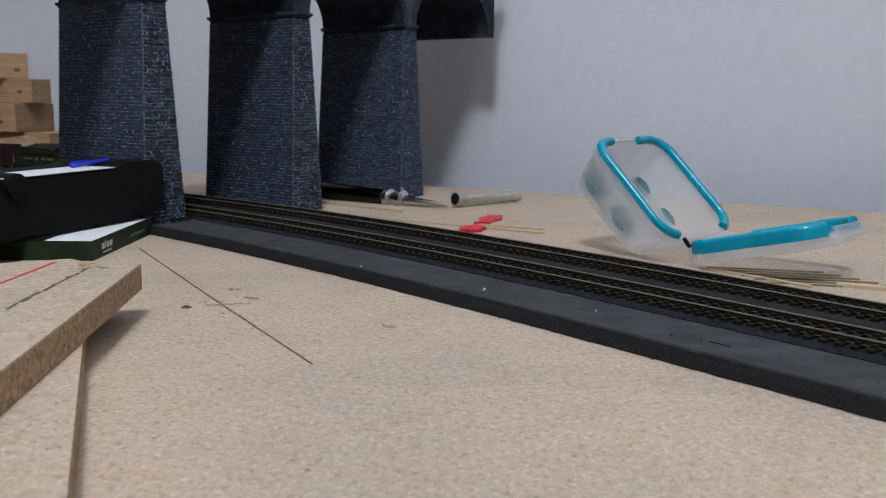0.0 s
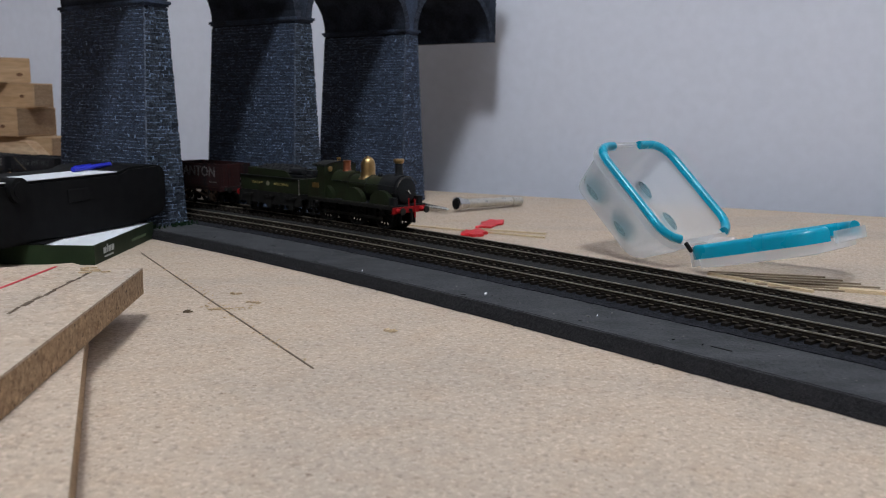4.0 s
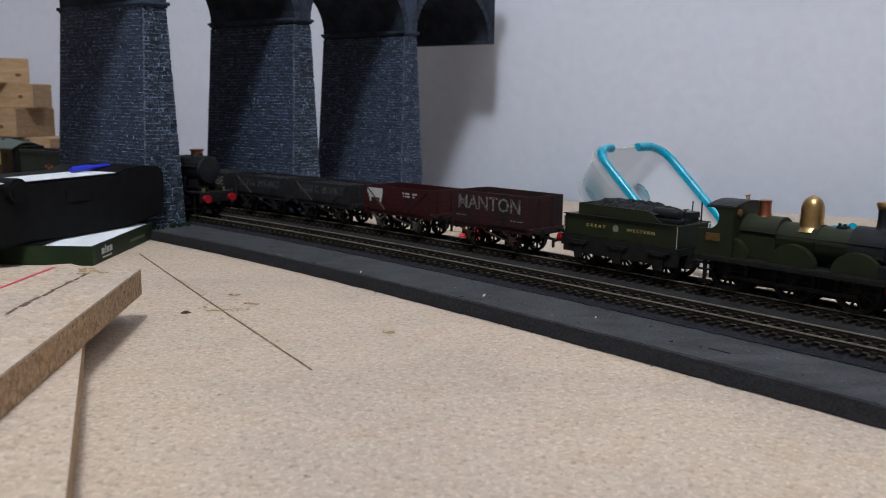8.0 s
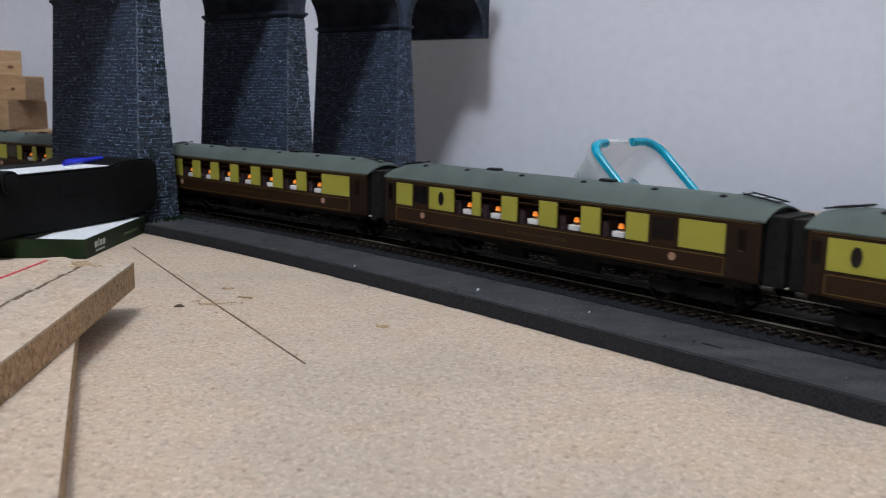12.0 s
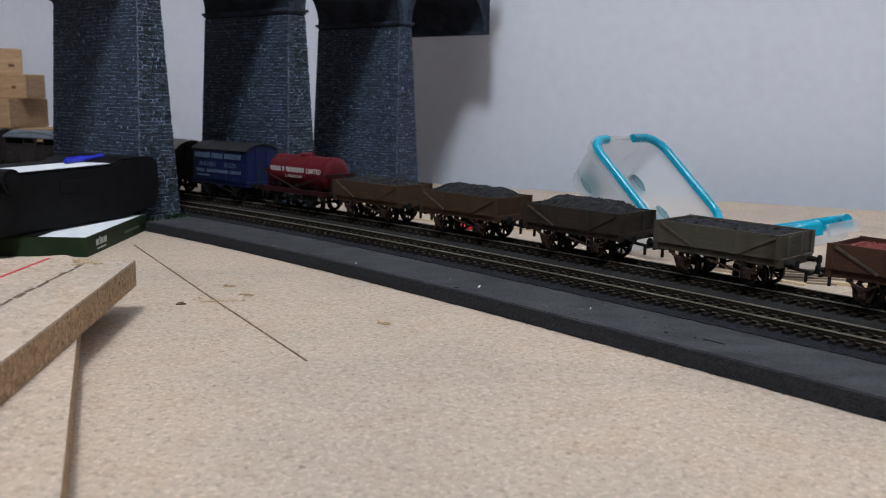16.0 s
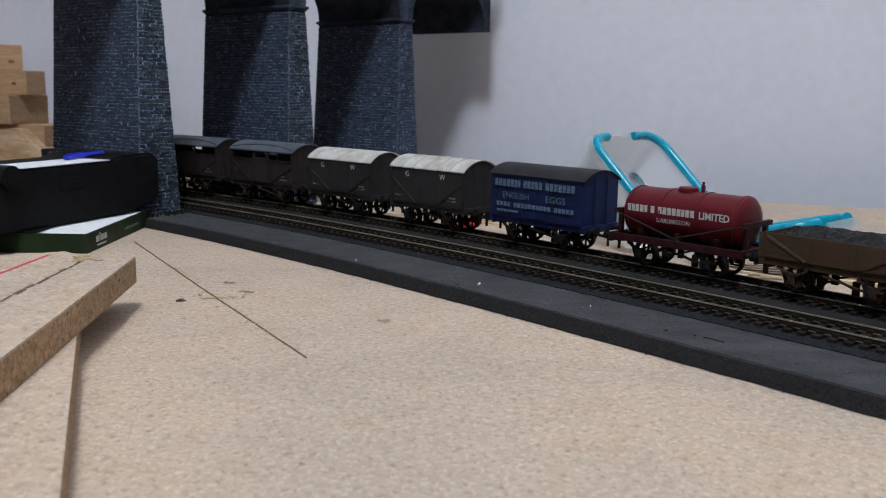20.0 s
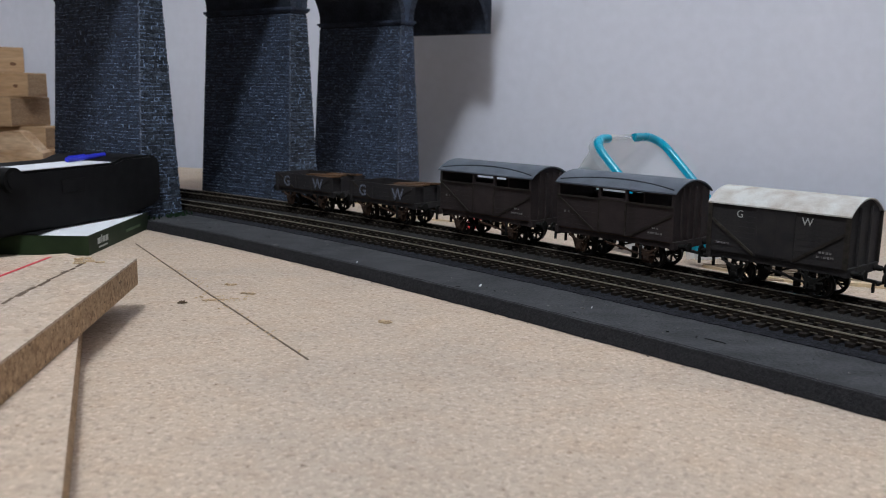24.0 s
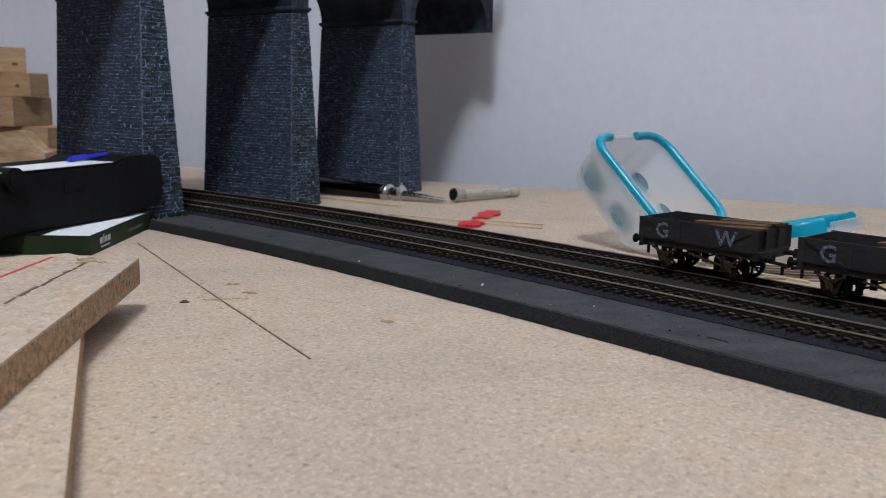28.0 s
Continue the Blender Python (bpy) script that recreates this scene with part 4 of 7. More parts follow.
def covered_van(label, half, eave, peak, side_mat, roof_mat, n=9, straps=True, group="goods wagons", guard=None, ridges=0):
    w = thing("goods_van", label, "wagon", group)
    z0, bw = 0.0158, 0.0160
    for sy in (-1, 1):
        planked("side", -half, half, z0, eave, n, side_mat, w, Matrix.Translation((0, sy * (bw - 0.0006), 0)))
        bm = boxes((-0.0090, 0.0090, sy * bw - 0.0003, sy * bw + 0.0003, z0 + 0.001, eave - 0.001))
        for x in (-0.0090, 0.0, 0.0090):
            box(bm, x - 0.0004, x + 0.0004, sy * bw - 0.0005, sy * bw + 0.0005, z0, eave)
        part("door", bm, side_mat, w)
        if straps:
            y = sy * (bw + 0.0003)
            for sx in (-1, 1):
                part("diagonal_strap", bar(bmesh.new(), (sx * (half - 0.001), y, eave - 0.008), (sx * 0.0095, y, z0 + 0.0005), 0.0006, 0.0012), BRIGHT_STRAP if sx < 0 else STRAP, w)
                part("corner_plate", boxes((sx * half - 0.0012, sx * half + 0.0012, y - 0.0003, y + 0.0002, z0, eave)), STRAP, w)
    for sx in (-1, 1):
        bm = arched_end(sx * (half - 0.0005), bw - 0.0012, z0, eave, peak - 0.0006)
        for y in (-0.0055, 0.0055):
            box(bm, sx * half - 0.0003, sx * half + 0.0010, y - 0.0009, y + 0.0009, z0 - 0.002, peak - 0.004)
        part("end", bm, side_mat, w)
    part("roof", arc_roof(half, bw + 0.0008, eave, peak), roof_mat, w, smooth=True)
    for i in range(ridges):
        x = -half + (i + 1) * 2 * half / (ridges + 1)
        part("roof_strip", arc_roof(0.0005, bw + 0.0010, eave + 0.0002, peak + 0.0003, over=0), roof_mat, w, at=Matrix.Translation((x, 0, 0)))
    underframe(w, half, 0.038, side_mat, guard or BLACK)
    return w


def cattle_wagon(label, half, group="goods wagons"):
    """Slatted cattle wagon: a solid lower side, an open band under the roof, corner posts and rails."""
    w = thing("cattle_wagon", label, "wagon", group)
    z0, bw, rail, eave, peak = 0.0158, 0.0162, 0.0336, 0.0405, 0.0470
    for sy in (-1, 1):
        y = sy * (bw - 0.0006)
        planked("side", -half, half, z0, rail, 7, PURPLE, w, Matrix.Translation((0, y, 0)))
        for x in (-half + 0.0008, -0.0085, 0.0085, half - 0.0008):
            part("post", boxes((x - 0.0008, x + 0.0008, y - 0.0008, y + 0.0008, rail - 0.0005, eave + 0.0006)), PURPLE, w)
        part("top_rail", boxes((-half, half, y - 0.0006, y + 0.0006, eave - 0.0010, eave + 0.0008)), PURPLE, w)
        bm = boxes((-0.0082, 0.0082, y + sy * 0.0002, y + sy * 0.0010, z0 + 0.0005, rail + 0.0016))
        part("door", bm, PURPLE, w)
        yy = sy * (bw + 0.0003)
        part("waist_rail", bar(bmesh.new(), (-half, yy, rail), (half, yy, rail), 0.0007, 0.0010), STRAP, w)
        part("diagonal_strap", bar(bmesh.new(), (-half + 0.001, yy, rail - 0.001), (-half * 0.32, yy, z0 + 0.0005), 0.0006, 0.0012), STRAP, w)
        part("diagonal_strap", bar(bmesh.new(), (half - 0.001, yy, rail - 0.004), (half * 0.30, yy, z0 + 0.0005), 0.0006, 0.0012), STRAP, w)
        for x in (-0.0085, 0.0085):
            part("door_strap", boxes((x - 0.0005, x + 0.0005, yy - 0.0003, yy + 0.0003, z0, rail)), STRAP, w)
    for sx in (-1, 1):
        bm = arched_end(sx * (half - 0.0006), bw - 0.0012, z0, eave, peak - 0.0006)
        for y in (-0.009, -0.003, 0.003, 0.009):
            box(bm, sx * half - 0.0003, sx * half + 0.0010, y - 0.0008, y + 0.0008, z0 - 0.002, peak - 0.004)
        part("end", bm, PURPLE, w)
    part("partition", boxes((half * 0.48, half * 0.50, -bw + 0.0015, bw - 0.0015, z0, eave + 0.0020)), PURPLE, w)
    part("floor", boxes((-half + 0.001, half - 0.001, -bw + 0.001, bw - 0.001, z0 - 0.0006, z0 + 0.0006)), INSIDE, w)
    part("roof", arc_roof(half, bw + 0.0010, eave + 0.0004, peak), GREYROOF, w, smooth=True)
    for sy in (-1, 1):
        part("rain_strip", arc_strip(half, sy), ROOFSTRIP, w)
    underframe(w, half, 0.044, PURPLE, RUST, body_half=bw)
    word_bars([2, 1, -1, 2], 0.0010, WORN, w, half - 0.0105, -bw - 0.0001, z0 + 0.0058, 0.004)
    word_bars([1, 1, 1, 1, 1, 1], 0.0010, WORN, w, half - 0.0105, -bw - 0.0001, z0 + 0.0032, 0.009)
    word_bars([1, -1, 1], 0.0012, WORN, w, -half + 0.0070, -bw - 0.0001, z0 + 0.0085, 0.004)
    return w


def arc_strip(half, sy):
    """A thin bowed strip on one side of a curved roof."""
    rings = []
    for i in range(19):
        u = -1 + 2 * i / 18
        x, y, z = u * half * 0.97, sy * (0.0155 - 0.0045 * (1 - u * u)), 0.0424 + 0.0026 * (1 - u * u)
        rings.append([(x, y - 0.0003, z - 0.0004), (x, y + 0.0003, z - 0.0004), (x, y + 0.0003, z + 0.0003), (x, y - 0.0003, z + 0.0003)])
    return loft(rings)


def tank_wagon(label, group="goods wagons"):
    w = thing("tank_wagon", label, "wagon", group)
    half, r, zc = 0.0370, 0.0128, 0.0278
    prof = [(0.0, -0.0345), (r * 0.55, -0.0343), (r * 0.85, -0.0335), (r, -0.0318)] + [(r, x) for x in (-0.0315, 0.0315)] + [(r, 0.0318), (r * 0.85, 0.0335), (r * 0.55, 0.0343), (0.0, 0.0345)]
    bm = turned(prof, 36, "X")
    bmesh.ops.translate(bm, verts=bm.verts, vec=(0, 0, zc))
    part("barrel", bm, TANKRED, w, smooth=True)
    for x in (-0.030, -0.0105, 0.0105, 0.030):
        bm = turned([(r + 0.0002, x - 0.0004), (r + 0.0004, x - 0.0003), (r + 0.0004, x + 0.0003), (r + 0.0002, x + 0.0004)], 36, "X")
        bmesh.ops.translate(bm, verts=bm.verts, vec=(0, 0, zc))
        part("barrel_band", bm, TANKRED, w)
    bm = turned([(0.0052, 0), (0.0052, 0.0018), (0.0046, 0.0024), (0.0, 0.0028)], 20)
    bmesh.ops.translate(bm, verts=bm.verts, vec=(-0.002, 0, zc + r - 0.0006))
    part("manhole", bm, TANKRED, w, smooth=True)
    bm = rod(bmesh.new(), (0.0062, 0, zc + r - 0.001), (0.0062, 0, zc + r + 0.0032), 0.0011, 10)
    rod(bm, (0.0062, 0, zc + r + 0.0030), (0.0062, 0, zc + r + 0.0050), 0.0007, 8)
    part("filler_valve", bm, TANKRED, w)
    for sx in (-1, 1):
        part("end_stanchion", boxes((sx * 0.0362 - 0.0010, sx * 0.0362 + 0.0010, -0.0140, 0.0140, zc - 0.0012, zc + 0.0012), (sx * 0.0362 - 0.0010, sx * 0.0362 + 0.0010, -0.0100, -0.0075, 0.0160, zc), (sx * 0.0362 - 0.0010, sx * 0.0362 + 0.0010, 0.0075, 0.0100, 0.0160, zc)), TANKDARK, w)
        for sy in (-1, 1):
            bm = rod(bmesh.new(), (sx * 0.0365, sy * 0.0150, zc), (-sx * 0.004, sy * 0.0150, 0.0162), 0.0004, 6)
            part("tie_rod", bm, STRAP, w)
    for x in (-0.022, 0.0, 0.022):
        part("saddle", boxes((x - 0.0016, x + 0.0016, -0.0120, 0.0120, 0.0155, 0.0195)), TANKDARK, w)
    for sy in (-1, 1):
        part("side_rail", boxes((-half, half, sy * 0.0158 - 0.0014, sy * 0.0158 + 0.0006, 0.0128, 0.0165), bevel=0.0003), TANKDARK, w)
    underframe(w, half, 0.040, TANKDARK, BLACK, r=0.0066, spokes=0, body_half=0.0160)
    # the owner's name in plain blocks; the other words can be read
    bm_y = -r - 0.00025
    word_bars([5, 4, 5, 5, 4, -3, 5, -3, 5, 5, 5, 5, 5, 4, 5, 5], 0.0036, WHITEP, w, -0.0100, bm_y + 0.0003, zc + 0.0008, 0.0400)
    lettering("LIMITED", 0.0050, WHITEP, w, 0.0205, bm_y + 0.0003, zc + 0.0008, wide=0.0165, bold=0.00012)
    lettering("DARLINGTON", 0.0031, WHITEP, w, -0.002, bm_y + 0.0001, zc - 0.0034, wide=0.0190)
    return w


# ---- the goods engine and its tender ----


def tube(r0, r1, x0, x1, z, n=32, cap=0.0006):
    bm = turned([(r0 - cap, x0), (r0, x0 + cap), (r1, x1 - cap), (r1 - cap, x1)], n, "X")
    bmesh.ops.translate(bm, verts=bm.verts, vec=(0, 0, z))
    return bm


def splasher(x, r, z0, y0, y1, tall=0.9):
    n = 14
    pts = [(x + r * math.cos(math.pi * i / n), z0 + r * tall * math.sin(math.pi * i / n)) for i in range(n + 1)]
    return plate(pts, y0, y1)


def goods_engine():
    e = thing("steam_locomotive", "weathered dark green goods steam locomotive with a tall brass dome", "locomotive")
    fp = 0.0175
    part("footplate", boxes((-0.0470, 0.0446, -0.0160, 0.0160, fp - 0.0010, fp)), SMOKEBOX, e)
    for sy in (-1, 1):
        # a paler strip draws the highlight along the footplate's edge
        part("footplate_edge", boxes((-0.0470, 0.0445, sy * 0.0160 - 0.0001, sy * 0.0160 + 0.0002, fp - 0.0008, fp + 0.0002)), STRAP_STEEL, e, "thin paler strip as a highlight on the footplate edge")
        part("valance", boxes((-0.0470, 0.0445, sy * 0.0158 - 0.0003, sy * 0.0158 + 0.0003, fp - 0.0026, fp - 0.0008)), BLACK, e)
        part("frame", boxes((-0.0440, 0.0440, sy * 0.0068 - 0.0005, sy * 0.0068 + 0.0005, 0.0044, fp)), BLACK, e)
    part("boiler", tube(0.0086, 0.0086, -0.029, 0.026, 0.0272), GWR, e, smooth=True)
    fire = [(-0.0092, fp), (-0.0092, 0.030)] + [(0.0092 * math.cos(math.pi - math.pi * i / 14), 0.0285 + 0.0092 * math.sin(math.pi * i / 14)) for i in range(15)] + [(0.0092, fp)]
    part("firebox", extrude(fire, -0.0290, -0.0098), GWR, e, smooth=True)
    part("smokebox", tube(0.0096, 0.0096, 0.0245, 0.0414, 0.0272), SMOKEBOX, e, smooth=True)
    wrap = [(0.0104 * math.cos(radians(-8 + 196 * i / 20)), 0.0272 + 0.0104 * math.sin(radians(-8 + 196 * i / 20))) for i in range(21)]
    inner = [(y * 0.93, 0.0272 + (z - 0.0272) * 0.93) for y, z in reversed(wrap)]
    part("smokebox_wrapper", extrude(wrap + inner, 0.0240, 0.0396), SMOKEBOX, e, "black smokebox wrapper with a lower beading", smooth=True)
    for sy in (-1, 1):
        part("wrapper_beading", boxes((0.0240, 0.0396, sy * 0.0104 - 0.0004, sy * 0.0104 + 0.0004, 0.0251, 0.0258)), STRAP_STEEL, e)
    bm = turned([(0.0090, 0.0414), (0.0087, 0.0423), (0.0060, 0.0429), (0.0, 0.0431)], 28, "X")
    bmesh.ops.translate(bm, verts=bm.verts, vec=(0, 0, 0.0272))
    part("smokebox_door", bm, SMOKEBOX, e, smooth=True)
    bm = rod(bmesh.new(), (0.0430, 0, 0.0272), (0.0443, 0, 0.0272), 0.0008, 8)
    bar(bm, (0.0441, 0, 0.0272), (0.0441, 0.0016, 0.0250), 0.0005, 0.0005)
    part("door_handle", bm, STEEL, e)
    bm = bmesh.new()
    for i in range(10):
        a0, a1 = radians(20 + 14 * i), radians(34 + 14 * i)
        rod(bm, (0.0428, 0.0098 * math.cos(a0), 0.0272 + 0.0098 * math.sin(a0)), (0.0428, 0.0098 * math.cos(a1), 0.0272 + 0.0098 * math.sin(a1)), 0.0003, 6)
    part("door_rail", bm, STEEL_DULL, e, "curved handrail over the smokebox door")
    bm = boxes((0.0150, 0.0195, -0.0022, 0.0022, 0.0352, 0.0366), bevel=0.0003)
    rod(bm, (0.0160, -0.0012, 0.0364), (0.0160, -0.0012, 0.0378), 0.0007, 8)
    rod(bm, (0.0184, -0.0012, 0.0364), (0.0184, -0.0012, 0.0376), 0.0007, 8)
    part("clack_valve", bm, SMOKEBOX, e, "small valve fitting on the boiler top")
    for x in (0.0242, 0.0085, -0.0100):
        b2 = turned([(0.0088, x - 0.0003), (0.0090, x), (0.0088, x + 0.0003)], 32, "X")
        bmesh.ops.translate(b2, verts=b2.verts, vec=(0, 0, 0.0272))
        part("boiler_band", b2, SMOKEBOX, e)
    bm = turned([(0.0046, -0.0006), (0.0034, 0.0006), (0.0029, 0.0020), (0.0027, 0.0050), (0.0028, 0.0088), (0.0030, 0.0098), (0.0028, 0.0110), (0.0022, 0.0110)], 24)
    bmesh.ops.translate(bm, verts=bm.verts, vec=(0.0345, 0, 0.0367))
    part("chimney", bm, SMOKEBOX, e, smooth=True)
    bm = turned([(0.0029, 0.0090), (0.0033, 0.0096), (0.0037, 0.0104), (0.0038, 0.0112), (0.0034, 0.0120), (0.0024, 0.0122)], 24)
    bmesh.ops.translate(bm, verts=bm.verts, vec=(0.0345, 0, 0.0367))
    part("chimney_cap", bm, BRASS, e, "dull brass chimney cap", smooth=True)
    bm = turned([(0.0074, -0.0018), (0.0060, -0.0004), (0.0054, 0.0010), (0.0052, 0.0030), (0.0052, 0.0080), (0.0050, 0.0096), (0.0045, 0.0112), (0.0036, 0.0127), (0.0024, 0.0137), (0.0010, 0.0142), (0.0007, 0.0147), (0.0, 0.0149)], 32)
    bmesh.ops.translate(bm, verts=bm.verts, vec=(0.0027, 0, 0.0345))
    part("dome", bm, BRASS, e, "polished brass dome", smooth=True)
    bm = turned([(0.0046, -0.0024), (0.0034, -0.0006), (0.0028, 0.0012), (0.0027, 0.0055), (0.0031, 0.0068), (0.0024, 0.0072)], 24)
    bmesh.ops.translate(bm, verts=bm.verts, vec=(-0.0205, 0, 0.0378))
    part("safety_valve_cover", bm, COPPER, e, "copper safety valve cover", smooth=True)
    # cab
    side = [(-0.0280, fp), (-0.0473, fp), (-0.0473, 0.0300)] + [(-0.0412 + 0.0056 * math.cos(radians(a)), 0.0358 + 0.0056 * math.sin(radians(a))) for a in range(-90, 91, 15)] + [(-0.0412, 0.0420), (-0.0280, 0.0420)]
    for sy in (-1, 1):
        part("cab_side", plate(side, sy * 0.0150 - 0.0004, sy * 0.0150 + 0.0004), GWR, e)
        part("number_plate", boxes((-0.0420, -0.0345, sy * 0.0155 - 0.0002, sy * 0.0155 + 0.0002, 0.0245, 0.0282)), PLATE, e, "brass-edged plate without a legible number")
        rodm = rod(bmesh.new(), (-0.0470, sy * 0.0150, fp), (-0.0470, sy * 0.0150, 0.0300), 0.0004, 6)
        part("cab_handrail", rodm, STEEL, e)
        hr = rod(bmesh.new(), (-0.0270, sy * 0.0094, 0.0305), (0.0400, sy * 0.0102, 0.0305), 0.0003, 6)
        part("boiler_handrail", hr, SMOKEBOX, e)
    bm = arched_end(-0.0285, 0.0148, fp, 0.0415, 0.0438, 0.0008)
    part("cab_front", bm, GWR, e)
    bm = turned([(0.0016, -0.0292), (0.0020, -0.0290), (0.0020, -0.0276), (0.0016, -0.0274)], 18, "X")
    bmesh.ops.translate(bm, verts=bm.verts, vec=(0, -0.0100, 0.0385))
    part("spectacle_ring", bm, BRASS, e)
    part("spectacle_glass", rod(bmesh.new(), (-0.0291, -0.0100, 0.0385), (-0.0275, -0.0100, 0.0385), 0.0016, 18), PAPERGLASS, e)
    part("cab_roof", arc_roof(0.0074, 0.0158, 0.0413, 0.0440, over=0), SMOKEBOX, e, at=Matrix.Translation((-0.0350, 0, 0)), smooth=True)
    bm = bmesh.new()
    for y in (-0.0008, 0.0012):
        rod(bm, (-0.0300, y, 0.0438), (-0.0300, y, 0.0462), 0.0004, 6)
        rod(bm, (-0.0300, y, 0.0458), (-0.0300, y, 0.0466), 0.0008, 8)
    part("whistles", bm, BRASS, e)
    # wheels, splashers, front
    for x in (0.0297, 0.0007, -0.0320):
        SETS.append((wheelset(e, x, 0.0103, 14), e, x, 0.0103))
        for sy in (-1, 1):
            part("splasher", splasher(x, 0.0108, fp, sy * 0.0118 - 0.0020, sy * 0.0118 + 0.0020), GWR, e)
    for sy in (-1, 1):
        bm = bmesh.new()
        bar(bm, (-0.0320, sy * 0.0115, 0.0075), (0.0297, sy * 0.0115, 0.0075), 0.0008, 0.0018)
        for x in (0.0297, 0.0007, -0.0320):
            rod(bm, (x, sy * 0.0108, 0.0075), (x, sy * 0.0122, 0.0075), 0.0017, 10)
        part("coupling_rod", bm, STRAP_STEEL, e)
        bm = boxes((-0.0455, -0.0385, sy * 0.0145 - 0.0008, sy * 0.0145 + 0.0008, 0.0040, 0.0050), (-0.0455, -0.0385, sy * 0.0145 - 0.0008, sy * 0.0145 + 0.0008, 0.0095, 0.0103), (-0.0430, -0.0410, sy * 0.0145 - 0.0003, sy * 0.0145 + 0.0003, 0.0040, fp))
        part("cab_step", bm, BLACK, e)
        part("sandbox", boxes((0.0392, 0.0438, sy * 0.0120 - 0.002, sy * 0.0120 + 0.002, fp, fp + 0.0055), bevel=0.0004), SMOKEBOX, e)
    part("buffer_beam", boxes((0.0438, 0.0450, -0.0158, 0.0158, 0.0120, 0.0164), bevel=0.0002), REDP, e, "red buffer beam")
    for sy in (-1, 1):
        bm = rod(bmesh.new(), (0.0448, sy * 0.0115, 0.0141), (0.0486, sy * 0.0115, 0.0141), 0.0019, 12, 0.0014)
        part("buffer_shank", bm, REDP, e)
        bm = rod(bmesh.new(), (0.0486, sy * 0.0115, 0.0141), (0.0503, sy * 0.0115, 0.0141), 0.0009, 8)
        rod(bm, (0.0500, sy * 0.0115, 0.0141), (0.0508, sy * 0.0115, 0.0141), 0.0025, 16)
        part("buffer_head", bm, STRAP_STEEL, e)
    bm = bmesh.new()
    bar(bm, (0.0448, 0, 0.0141), (0.0476, 0, 0.0141), 0.0010, 0.0018)
    bar(bm, (0.0471, 0, 0.0141), (0.0474, 0, 0.0060), 0.0008, 0.0016)
    part("screw_coupling", bm, BLACK, e)
    bm = rod(bmesh.new(), (0.0453, 0.0050, 0.0210), (0.0457, 0.0050, 0.0085), 0.0006, 8)
    part("vacuum_pipe", bm, REDP, e)
    bm = rod(bmesh.new(), (0.0444, 0, 0.0165), (0.0444, 0, 0.0222), 0.0005, 8)
    part("lamp_iron", bm, REDP, e)
    return e


WINFRAME = material("pale_window_frame", (0.20, 0.18, 0.13), 0.5, vary=0.3, bump=0, spec=0.2)
STRAP_STEEL = material("oily_dark_steel", (0.036, 0.032, 0.028), 0.5, 0.3, vary=0.4, scale=300, spec=0.2)
PLATE = material("brass_plate", (0.16, 0.09, 0.03), 0.5, 0.3, vary=0.3, spec=0.2)
PAPERGLASS = material("spectacle_window", (0.75, 0.78, 0.80), 0.1, vary=0.0, bump=0, clear=1.0)
STEEL_DULL = material("dull_steel", (0.105, 0.092, 0.080), 0.45, 1.0, vary=0.3, scale=250)


